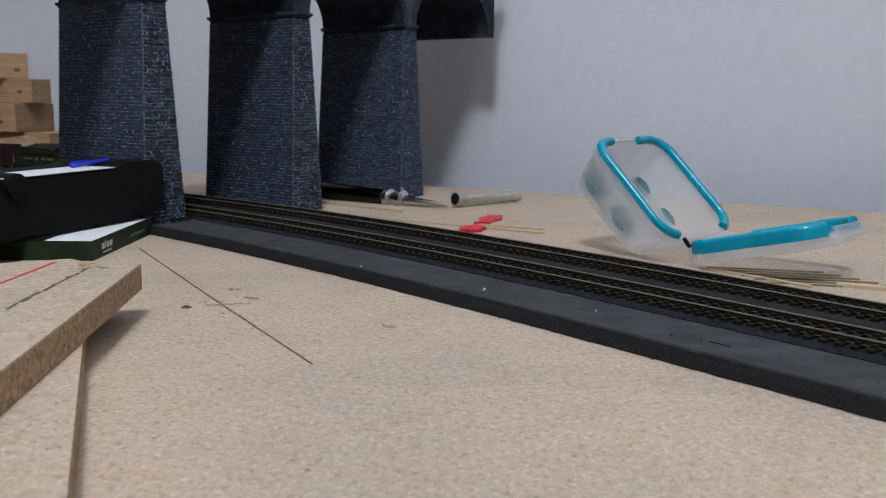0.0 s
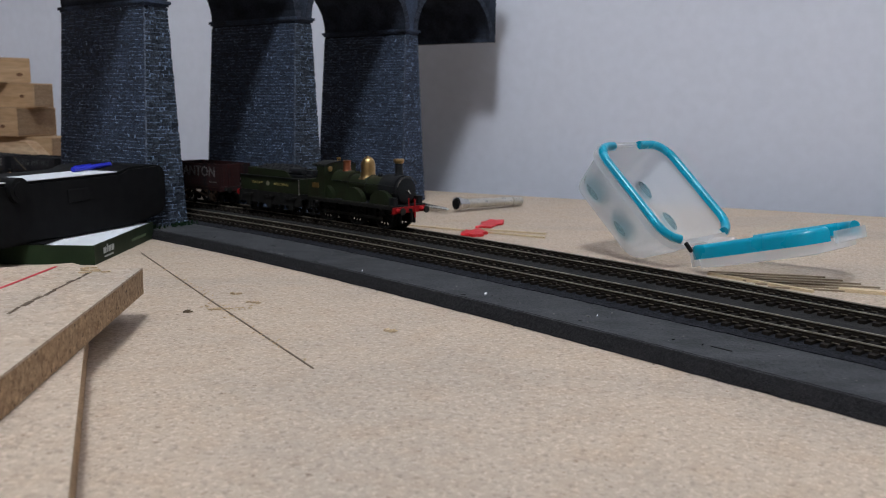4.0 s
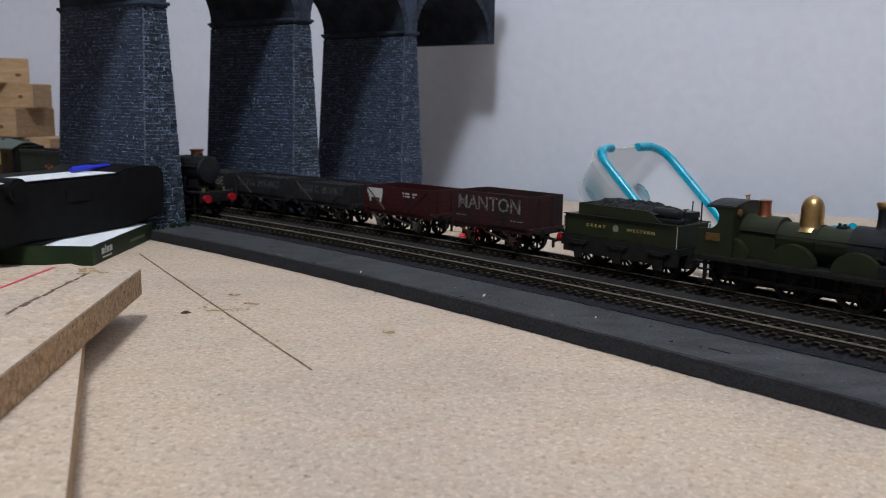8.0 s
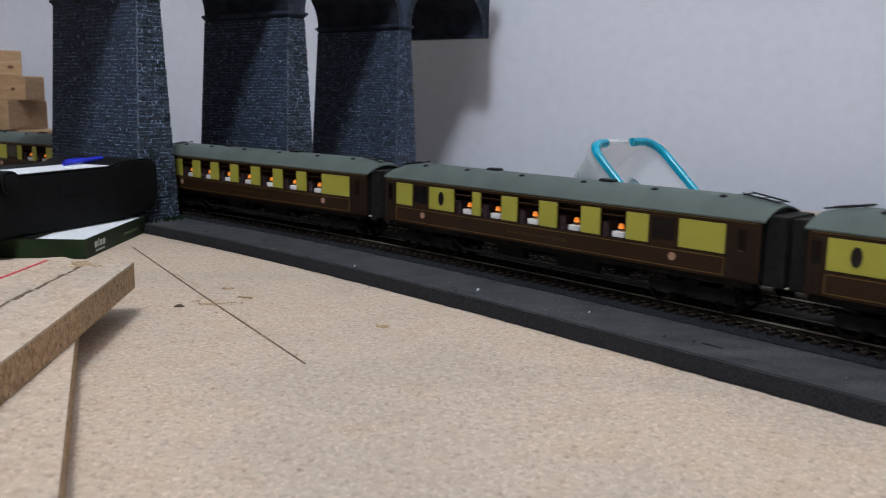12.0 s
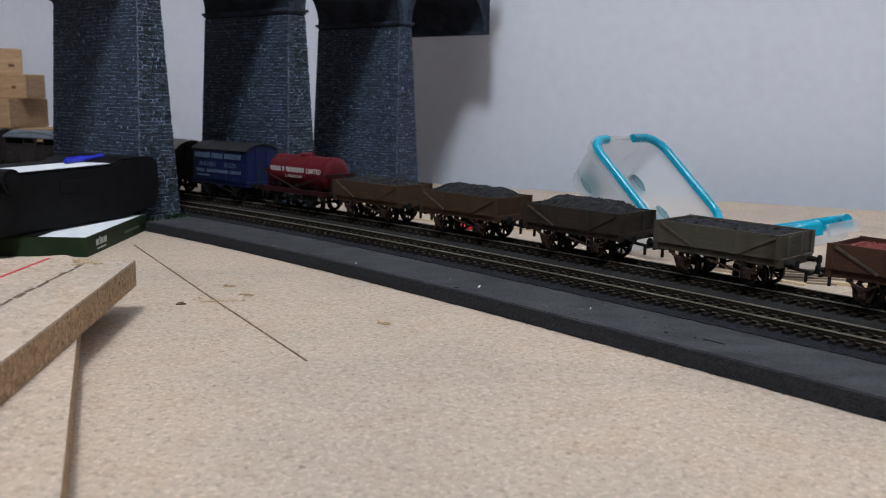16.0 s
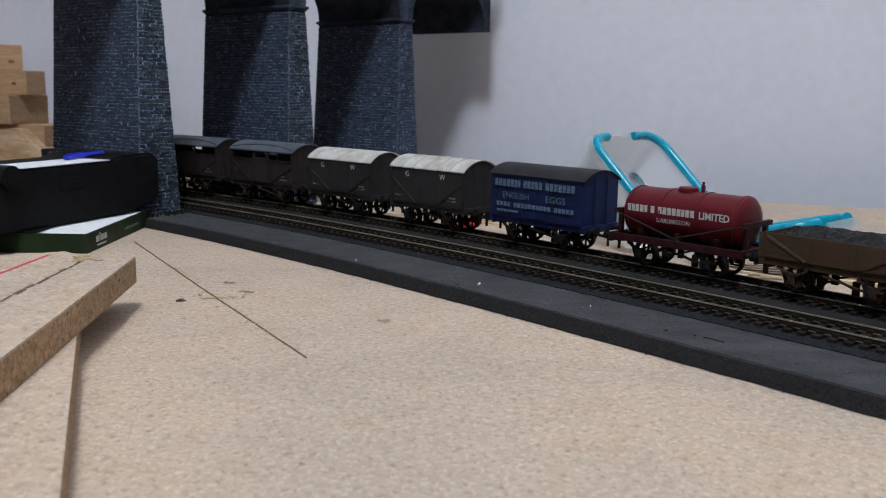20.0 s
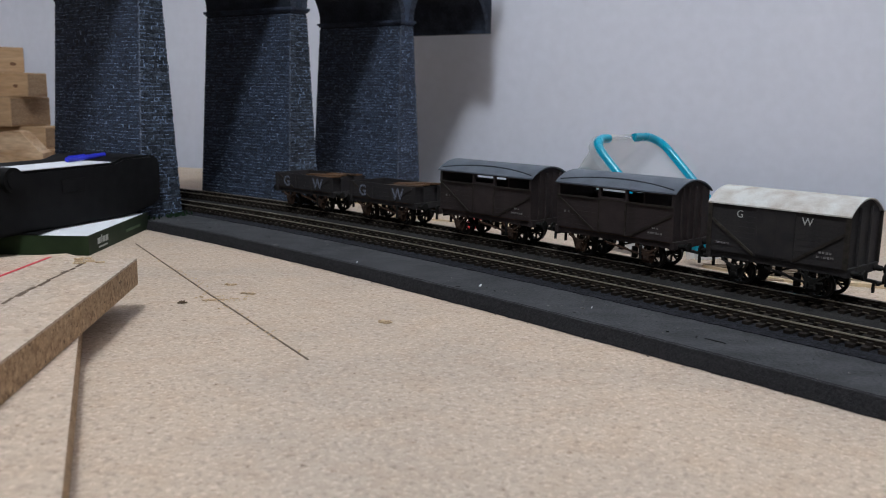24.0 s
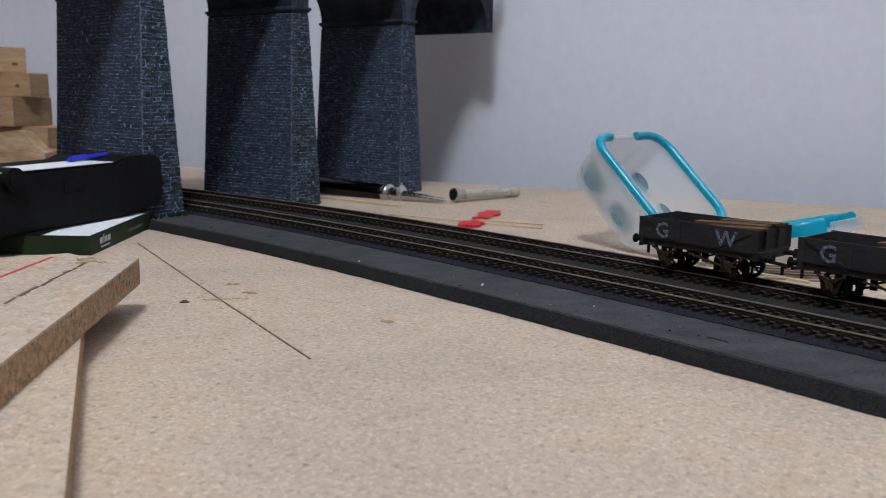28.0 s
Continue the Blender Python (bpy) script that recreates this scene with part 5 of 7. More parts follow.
def goods_tender():
    t = thing("tender", "dark green six-wheeled tender heaped with coal", "tender")
    h, fp = 0.0370, 0.0172
    part("tender_frame", boxes((-h, h, -0.0150, -0.0140, 0.0078, fp), (-h, h, 0.0140, 0.0150, 0.0078, fp), (-h, h, -0.0060, 0.0060, 0.0062, 0.0135), (-h, h, -0.0140, 0.0140, 0.0135, fp)), BLACK, t)
    part("tank", boxes((-h + 0.0005, h - 0.0015, -0.0148, 0.0148, fp, 0.0288), bevel=0.0004), GWR, t)
    for sy in (-1, 1):
        flare = plate([(-h + 0.0090, 0.0288), (h - 0.0080, 0.0288), (h - 0.0105, 0.0293), (h - 0.0130, 0.0303), (h - 0.0150, 0.0316), (h - 0.0165, 0.0332), (h - 0.0185, 0.0342), (h - 0.0210, 0.0347), (-h + 0.0095, 0.0352)], sy * 0.0135 - 0.0004, sy * 0.0135 + 0.0004)
        part("coal_rail", flare, GWR, t)
        part("top_edge", boxes((-h, h - 0.0010, sy * 0.0150 - 0.0009, sy * 0.0150 + 0.0009, 0.0286, 0.0292)), SMOKEBOX, t)
        bm = rod(bmesh.new(), (-h + 0.0008, sy * 0.0154, 0.0190), (-h + 0.0008, sy * 0.0154, 0.0275), 0.0004, 6)
        part("handrail", bm, STEEL, t)
        bm = rod(bmesh.new(), (h - 0.0010, sy * 0.0154, 0.0175), (h - 0.0010, sy * 0.0154, 0.0285), 0.0004, 6)
        part("handrail", bm, STEEL, t)
    part("coal_rail_end", boxes((-h + 0.0088, -h + 0.0096, -0.0135, 0.0135, 0.0288, 0.0352)), GWR, t)
    coal_heap(t, -h + 0.0096, h - 0.0170, -0.0128, 0.0128, 0.0330, 0.0044, 3, COAL, "heap of coal")
    part("fire_iron_rack", boxes((h - 0.0190, h - 0.0040, -0.0095, 0.0095, 0.0290, 0.0312), (h - 0.0120, h - 0.0035, 0.0010, 0.0095, 0.0312, 0.0345), bevel=0.0006), SMOKEBOX, t)
    bm = turned([(0.0026, h - 0.0215), (0.0030, h - 0.0210), (0.0030, h - 0.0065), (0.0026, h - 0.0058), (0.0012, h - 0.0054)], 18, "X")
    part("water_cylinder", bm, SMOKEBOX, t, "black cylinder lying on the tank", at=Matrix.Translation((0, -0.0055, 0.0335)), smooth=True)
    bm = rod(bmesh.new(), (h - 0.0015, -0.0080, 0.0290), (h - 0.0015, -0.0080, 0.0370), 0.0004, 6)
    bar(bm, (h - 0.0015, -0.0105, 0.0370), (h - 0.0015, -0.0055, 0.0370), 0.0005, 0.0005)
    rod(bm, (h - 0.0020, 0.0080, 0.0290), (h - 0.0020, 0.0080, 0.0400), 0.0004, 6)
    rod(bm, (h - 0.0090, 0.0100, 0.0300), (h - 0.0085, 0.0100, 0.0395), 0.0004, 6)
    part("brake_column", bm, SMOKEBOX, t)
    for x in (-0.0260, 0.0, 0.0260):
        SETS.append((wheelset(t, x, 0.0078, 10), t, x, 0.0078))
        for sy in (-1, 1):
            bm = plate([(x - 0.0030, 0.0130), (x - 0.0024, 0.0050), (x + 0.0024, 0.0050), (x + 0.0030, 0.0130)], sy * 0.0152 - 0.0005, sy * 0.0152 + 0.0005)
            for i in range(3):
                box(bm, x - 0.0066 + 0.0013 * i, x + 0.0066 - 0.0013 * i, sy * 0.0158 - 0.0006, sy * 0.0158 + 0.0006, 0.0140 - i * 0.0008, 0.0147 - i * 0.0008)
            part("axlebox", bm, BLACK, t)
    lettering("GREAT", 0.0024, GILT, t, -0.0152, -0.01486, 0.0229, wide=0.0130, spaced=1.5)
    lettering("WESTERN", 0.0024, GILT, t, 0.0140, -0.01486, 0.0229, wide=0.0174, spaced=1.4)
    bm = turned([(0.0019, 0), (0.0019, 0.0001), (0.0, 0.00012)], 16, "Y")
    part("crest", bm, CREST, t, "round crest", at=pose(-0.0020, -0.01482, 0.0236, 180, 0, 0))
    part("rear_beam", boxes((-h - 0.0012, -h, -0.0155, 0.0155, 0.0112, 0.0172)), BLACK, t)
    for sy in (-1, 1):
        bm = rod(bmesh.new(), (-h - 0.0010, sy * 0.0115, 0.0141), (-h - 0.0050, sy * 0.0115, 0.0141), 0.0014, 10)
        rod(bm, (-h - 0.0050, sy * 0.0115, 0.0141), (-h - 0.0060, sy * 0.0115, 0.0141), 0.0026, 14)
        part("buffer", bm, REDP if sy < 0 else BLACK, t)
    bm = bmesh.new()
    bar(bm, (-h, 0, 0.0105), (-h - 0.0100, 0, 0.0095), 0.0022, 0.0012)
    part("coupling", bm, BLACK, t)
    bm = bmesh.new()
    bar(bm, (h - 0.0005, 0, 0.0105), (h + 0.0100, 0, 0.0105), 0.0040, 0.0012)
    part("drawbar", bm, BLACK, t)
    return t


CREST = material("painted_crest", (0.30, 0.27, 0.20), 0.6, vary=0.6, scale=1500, tint=(0.11, 0.09, 0.06), bump=0, spec=0.2)
CRESTRED = material("lion_crest_red", (0.50, 0.05, 0.05), 0.6, vary=0.3, scale=1500, bump=0, spec=0.2)


# ---- the express engine, its tender and the dining coaches ----


def express_engine():
    e = thing("express_locomotive", "dark green express steam locomotive with copper-capped chimney", "locomotive")
    fp = 0.0222
    part("footplate", boxes((-0.0800, 0.0600, -0.0162, 0.0162, fp - 0.0011, fp)), SMOKEBOX, e)
    part("front_platform", boxes((0.0600, 0.0800, -0.0162, 0.0162, 0.0178, 0.0188)), SMOKEBOX, e)
    for sy in (-1, 1):
        part("footplate_drop", plate([(0.0585, fp), (0.0600, fp), (0.0640, 0.0188), (0.0640, 0.0178), (0.0585, 0.0205)], sy * 0.0160 - 0.0003, sy * 0.0160 + 0.0003), SMOKEBOX, e)
        part("valance", boxes((-0.0800, 0.0590, sy * 0.0160 - 0.0003, sy * 0.0160 + 0.0003, fp - 0.0034, fp - 0.0009)), SMOKEBOX, e)
        part("frame", boxes((-0.0780, 0.0780, sy * 0.0066 - 0.0005, sy * 0.0066 + 0.0005, 0.0080, fp)), BLACK, e)
    part("boiler", tube(0.0112, 0.0100, -0.0230, 0.0440, 0.0350), BRG, e, smooth=True)
    fb = [(-0.0118, fp), (-0.0122, 0.0360)] + [(0.0122 * math.cos(math.pi - math.pi * i / 16), 0.0352 + 0.0116 * math.sin(math.pi * i / 16)) for i in range(1, 16)] + [(0.0122, 0.0360), (0.0118, fp)]
    part("firebox", extrude(fb, -0.0610, -0.0225), BRG, e, smooth=True)
    part("smokebox", tube(0.0108, 0.0108, 0.0435, 0.0715, 0.0350), SMOKEBOX, e, smooth=True)
    bm = turned([(0.0102, 0.0715), (0.0098, 0.0727), (0.0060, 0.0733), (0.0, 0.0736)], 28, "X")
    bmesh.ops.translate(bm, verts=bm.verts, vec=(0, 0, 0.0350))
    part("smokebox_door", bm, SMOKEBOX, e, smooth=True)
    part("smokebox_saddle", boxes((0.0480, 0.0680, -0.0085, 0.0085, fp - 0.001, 0.0280)), SMOKEBOX, e)
    for x, r in ((0.0430, 0.0102), (0.0250, 0.0105), (0.0020, 0.0108), (-0.0225, 0.0124)):
        b2 = turned([(r + 0.0001, x - 0.0005), (r + 0.0003, x - 0.0003), (r + 0.0003, x + 0.0003), (r + 0.0001, x + 0.0005)], 32, "X")
        bmesh.ops.translate(b2, verts=b2.verts, vec=(0, 0, 0.0350))
        part("boiler_band", b2, LINING, e, "orange-lined boiler band")
    bm = turned([(0.0058, -0.0010), (0.0046, 0.0003), (0.0044, 0.0022)], 24)
    bmesh.ops.translate(bm, verts=bm.verts, vec=(0.0570, 0, 0.0458))
    part("chimney", bm, SMOKEBOX, e, smooth=True)
    bm = turned([(0.0045, 0.0), (0.0046, 0.0020), (0.0056, 0.0028), (0.0056, 0.0035), (0.0046, 0.0036)], 24)
    bmesh.ops.translate(bm, verts=bm.verts, vec=(0.0570, 0, 0.0470))
    part("chimney_cap", bm, COPPER, e, "copper chimney cap", smooth=True)
    bm = turned([(0.0042, -0.0008), (0.0030, 0.0006), (0.0024, 0.0030), (0.0026, 0.0050), (0.0022, 0.0054)], 20)
    bmesh.ops.translate(bm, verts=bm.verts, vec=(-0.0035, 0, 0.0462))
    part("safety_valve_cover", bm, BRASS, e, "brass safety valve cover", smooth=True)
    side = [(-0.0600, fp - 0.0045), (-0.0760, fp - 0.0045), (-0.0760, 0.0350), (-0.0752, 0.0418), (-0.0600, 0.0418)]
    for sy in (-1, 1):
        part("cab_side", plate(side, sy * 0.0155 - 0.0004, sy * 0.0155 + 0.0004), BRG, e)
        part("cab_window", boxes((-0.0690, -0.0630, sy * 0.0160 - 0.0002, sy * 0.0160 + 0.0002, 0.0325, 0.0392)), DARKGLASS, e)
        part("window_frame", boxes((-0.0694, -0.0690, sy * 0.0161 - 0.0002, sy * 0.0161 + 0.0002, 0.0331, 0.0399), (-0.0630, -0.0626, sy * 0.0161 - 0.0002, sy * 0.0161 + 0.0002, 0.0331, 0.0399), (-0.0690, -0.0630, sy * 0.0161 - 0.0002, sy * 0.0161 + 0.0002, 0.0331, 0.0335), (-0.0690, -0.0630, sy * 0.0161 - 0.0002, sy * 0.0161 + 0.0002, 0.0395, 0.0399), (-0.0662, -0.0658, sy * 0.0161 - 0.0002, sy * 0.0161 + 0.0002, 0.0335, 0.0395)), WINFRAME, e)
        part("number_plate", boxes((-0.0715, -0.0630, sy * 0.0160 - 0.0002, sy * 0.0160 + 0.0002, 0.0262, 0.0300)), PLATE, e, "dark plate without a legible number")
        frame_lines(e, -0.0750, -0.0612, 0.0192, 0.0325, sy * 0.0160, LINING)
        hr = rod(bmesh.new(), (-0.0590, sy * 0.0126, 0.0378), (0.0700, sy * 0.0112, 0.0378), 0.00035, 6)
        part("boiler_handrail", hr, STEEL_DULL, e)
        bm = rod(bmesh.new(), (0.0560, sy * 0.0108, 0.0300), (0.0575, sy * 0.0150, 0.0150), 0.0016, 10)
        part("steam_pipe", bm, SMOKEBOX, e)
        bm = rod(bmesh.new(), (0.0470, sy * 0.0138, 0.0120), (0.0640, sy * 0.0138, 0.0120), 0.0036, 16)
        part("cylinder", bm, SMOKEBOX, e)
        for z in (0.0092, 0.0140):
            part("slide_bar", boxes((0.0210, 0.0470, sy * 0.0140 - 0.0006, sy * 0.0140 + 0.0006, z, z + 0.0008)), STEEL_DULL, e)
        bm = bmesh.new()
        bar(bm, (-0.0500, sy * 0.0125, 0.0105), (0.0210, sy * 0.0125, 0.0105), 0.0009, 0.0022)
        bar(bm, (-0.0150, sy * 0.0140, 0.0105), (0.0350, sy * 0.0140, 0.0120), 0.0009, 0.0024)
        part("coupling_rod", bm, STEEL_DULL, e)
        bm = rod(bmesh.new(), (-0.0560, sy * 0.0150, 0.0320), (0.0000, sy * 0.0140, 0.0240), 0.0005, 6)
        part("reversing_rod", bm, STEEL_DULL, e)
        for x in (0.0210, -0.0150, -0.0500):
            part("splasher", splasher(x, 0.0096, fp, sy * 0.0128 - 0.0026, sy * 0.0128 + 0.0026, 0.66), BRG, e)
            part("splasher_beading", splasher_rim(x, 0.0097, fp, sy * 0.0155, 0.66), STRAP_STEEL if x < -0.04 else BEADING, e)
        # a curved nameplate stands over the middle wheel
        arch = [(-0.0150 + r * math.cos(radians(a)), fp + 0.72 * r * math.sin(radians(a))) for r, span in ((0.0122, range(35, 146, 10)), (0.0101, range(145, 34, -10))) for a in span]
        part("nameplate", plate(arch, sy * 0.0150 - 0.0004, sy * 0.0150 + 0.0006), NAMEPLATE, e, "curved brass nameplate without legible letters")
        # edge highlight, drawn as a strip of paler steel
        part("footplate_edge", boxes((-0.0800, 0.0590, sy * 0.0162 - 0.0001, sy * 0.0162 + 0.0003, fp - 0.0007, fp + 0.0002)), STRAP_STEEL, e, "thin paler strip as a highlight on the footplate edge")
    part("cab_front", arched_end(-0.0604, 0.0152, fp, 0.0415, 0.0478, 0.0008), BRG, e)
    part("cab_roof", arc_roof(0.0120, 0.0162, 0.0412, 0.0494, over=0), SMOKEBOX, e, at=Matrix.Translation((-0.0705, 0, 0)), smooth=True)
    for x in (0.0210, -0.0150, -0.0500):
        SETS.append((wheelset(e, x, 0.0132, 18), e, x, 0.0132))
    for x in (0.0430, 0.0690):
        SETS.append((wheelset(e, x, 0.0060, 8), e, x, 0.0060))
    part("bogie_frame", boxes((0.0380, 0.0740, -0.0105, -0.0097, 0.0050, 0.0100), (0.0380, 0.0740, 0.0097, 0.0105, 0.0050, 0.0100)), BLACK, e)
    part("buffer_beam", boxes((0.0790, 0.0804, -0.0162, 0.0162, 0.0110, 0.0182), bevel=0.0002), SMOKEBOX, e)
    for sy in (-1, 1):
        bm = rod(bmesh.new(), (0.0802, sy * 0.0118, 0.0142), (0.0836, sy * 0.0118, 0.0142), 0.0024, 14, 0.0017)
        rod(bm, (0.0836, sy * 0.0118, 0.0142), (0.0848, sy * 0.0118, 0.0142), 0.0032, 16)
        part("buffer", bm, REDP, e, "red buffer")
        bm = rod(bmesh.new(), (0.0760, sy * 0.0095, 0.0188), (0.0760, sy * 0.0095, 0.0215), 0.0012, 10)
        part("lamp", bm, BRASS_DULL, e)
        part("front_step", boxes((0.0700, 0.0740, sy * 0.0150 - 0.0008, sy * 0.0150 + 0.0008, 0.0060, 0.0068), (0.0715, 0.0725, sy * 0.0150 - 0.0003, sy * 0.0150 + 0.0003, 0.0060, 0.0180)), BLACK, e)
    bm = boxes((0.0805, 0.0825, -0.0010, 0.0010, 0.0090, 0.0150))
    part("coupling_hook", bm, BLACK, e)
    return e


def splasher_rim(x, r, z0, y, tall=0.9):
    bm = bmesh.new()
    n = 14
    for i in range(n):
        a, b = math.pi * i / n, math.pi * (i + 1) / n
        bar(bm, (x + r * math.cos(a), y, z0 + r * tall * math.sin(a)), (x + r * math.cos(b), y, z0 + r * tall * math.sin(b)), 0.0005, 0.0004)
    return bm


BEADING = material("rubbed_beading", (0.11, 0.095, 0.06), 0.5, 0.4, vary=0.3, spec=0.2)
NAMEPLATE = material("dull_nameplate", (0.075, 0.060, 0.026), 0.45, 0.3, vary=0.35, scale=600, spec=0.25)
BRASS_DULL = material("dull_brass_beading", (0.30, 0.24, 0.09), 0.5, 0.7, vary=0.3, spec=0.2)


def frame_lines(parent, x0, x1, z0, z1, y, mat, t=0.0003):
    bm = boxes((x0, x1, y - 0.00008, y + 0.00008, z0, z0 + t), (x0, x1, y - 0.00008, y + 0.00008, z1 - t, z1),
               (x0, x0 + t, y - 0.00008, y + 0.00008, z0 + t, z1 - t), (x1 - t, x1, y - 0.00008, y + 0.00008, z0 + t, z1 - t))
    return part("lining", bm, mat, parent)


def express_tender():
    t = thing("express_tender", "dark green express tender with a painted lion crest", "tender")
    h = 0.0425
    out = [(-0.0155, 0.0175), (-0.0155, 0.0370), (-0.0165, 0.0395), (-0.0165, 0.0418), (-0.0150, 0.0418), (-0.0142, 0.0380), (0.0142, 0.0380), (0.0150, 0.0418), (0.0165, 0.0418), (0.0165, 0.0395), (0.0155, 0.0370), (0.0155, 0.0175)]
    part("tank", extrude(out, -h, h), BRG, t)
    part("front_plate", boxes((h - 0.0008, h + 0.0002, -0.0150, 0.0150, 0.0380, 0.0425)), BRG, t)
    part("rear_plate", boxes((-h - 0.0002, -h + 0.0008, -0.0150, 0.0150, 0.0370, 0.0415)), BRG, t)
    part("tender_frame", boxes((-h, h, -0.0158, -0.0150, 0.0080, 0.0175), (-h, h, 0.0150, 0.0158, 0.0080, 0.0175), (-h, h, -0.0150, 0.0150, 0.0140, 0.0175)), BLACK, t)
    coal_heap(t, -h + 0.004, h - 0.004, -0.0138, 0.0138, 0.0384, 0.0040, 9, COAL, "coal in the tender")
    for x in (-0.0280, 0.0, 0.0280):
        SETS.append((wheelset(t, x, 0.0080, 10), t, x, 0.0080))
    for sy in (-1, 1):
        frame_lines(t, -h + 0.002, h - 0.002, 0.0190, 0.0360, sy * 0.0157, LINING)
    part("crest", boxes((-0.0022, 0.0022, -0.01575, -0.0154, 0.0250, 0.0305), bevel=0.0006), CRESTRED, t, "red and gold lion crest")
    bm = boxes((-0.0055, -0.0022, -0.01572, -0.0154, 0.0270, 0.0290), (0.0022, 0.0055, -0.01572, -0.0154, 0.0270, 0.0290), (-0.0016, 0.0016, -0.01590, -0.0157, 0.0246, 0.0272))
    part("crest_scroll", bm, GILT, t)
    part("drawbar", boxes((h, h + 0.012, -0.003, 0.003, 0.0110, 0.0125), (-h - 0.008, -h, -0.002, 0.002, 0.0110, 0.0125)), BLACK, t)
    return t


# panels of one side, in millimetres from the coach's middle: kind, from, to
PARLOUR = [("c", -113.3, -87.2), ("w", -87.2, -72.6), ("c", -72.6, -62.4), ("w", -62.4, -48.5), ("c", -48.5, -38.3), ("w", -38.3, -23.5), ("c", -23.5, -13.8), ("w", -13.8, 1.6), ("c", 1.6, 12.1), ("w", 12.1, 27.0), ("c", 27.0, 37.4), ("w", 37.4, 52.6), ("c", 52.6, 62.7), ("w", 62.7, 78.5), ("c", 78.5, 105.4)]
KITCHEN = [("c", -111.2, -96.5), ("d", -96.5, -81.9), ("o", -81.9, -61.5), ("w", -61.5, -46.8), ("c", -46.8, -40.5), ("w", -40.5, -24.9), ("c", -24.9, -13.8), ("w", -13.8, 1.4), ("c", 1.4, 13.1), ("w", 13.1, 28.2), ("c", 28.2, 39.7), ("w", 39.7, 54.7), ("c", 54.7, 67.1), ("d", 67.1, 82.7), ("c", 82.7, 105.4)]
BRAKE = [("o", -113.1, -90.1), ("w", -90.1, -75.9), ("c", -75.9, -64.1), ("w", -64.1, -49.7), ("c", -49.7, -38.3), ("w", -38.3, -21.8), ("c", -21.8, -10.9), ("w", -10.9, 3.6), ("c", 3.6, 15.9), ("w", 15.9, 30.9), ("c", 30.9, 36.8), ("w", 36.8, 54.1), ("c", 54.1, 60.8), ("d", 60.8, 77.8), ("c", 77.8, 105.4)]


def domed_roof(half, width, eave, peak, n=22, slope=0.016, drop=0.0030):
    """A curved roof whose crown comes down towards both ends."""
    rings = []
    for x, low in ((-half, drop), (-half + slope * 0.35, drop * 0.42), (-half + slope, 0.0), (half - slope, 0.0), (half - slope * 0.35, drop * 0.42), (half, drop)):
        rise = peak - low - eave
        r = (width * width + rise * rise) / (2 * rise)
        a = math.asin(min(1, width / r))
        up = [(x, r * math.sin(-a + 2 * a * i / n), peak - low - r + r * math.cos(-a + 2 * a * i / n)) for i in range(n + 1)]
        rings.append(up + [(x, y, z - 0.0007) for x, y, z in reversed(up)])
    return loft(rings)


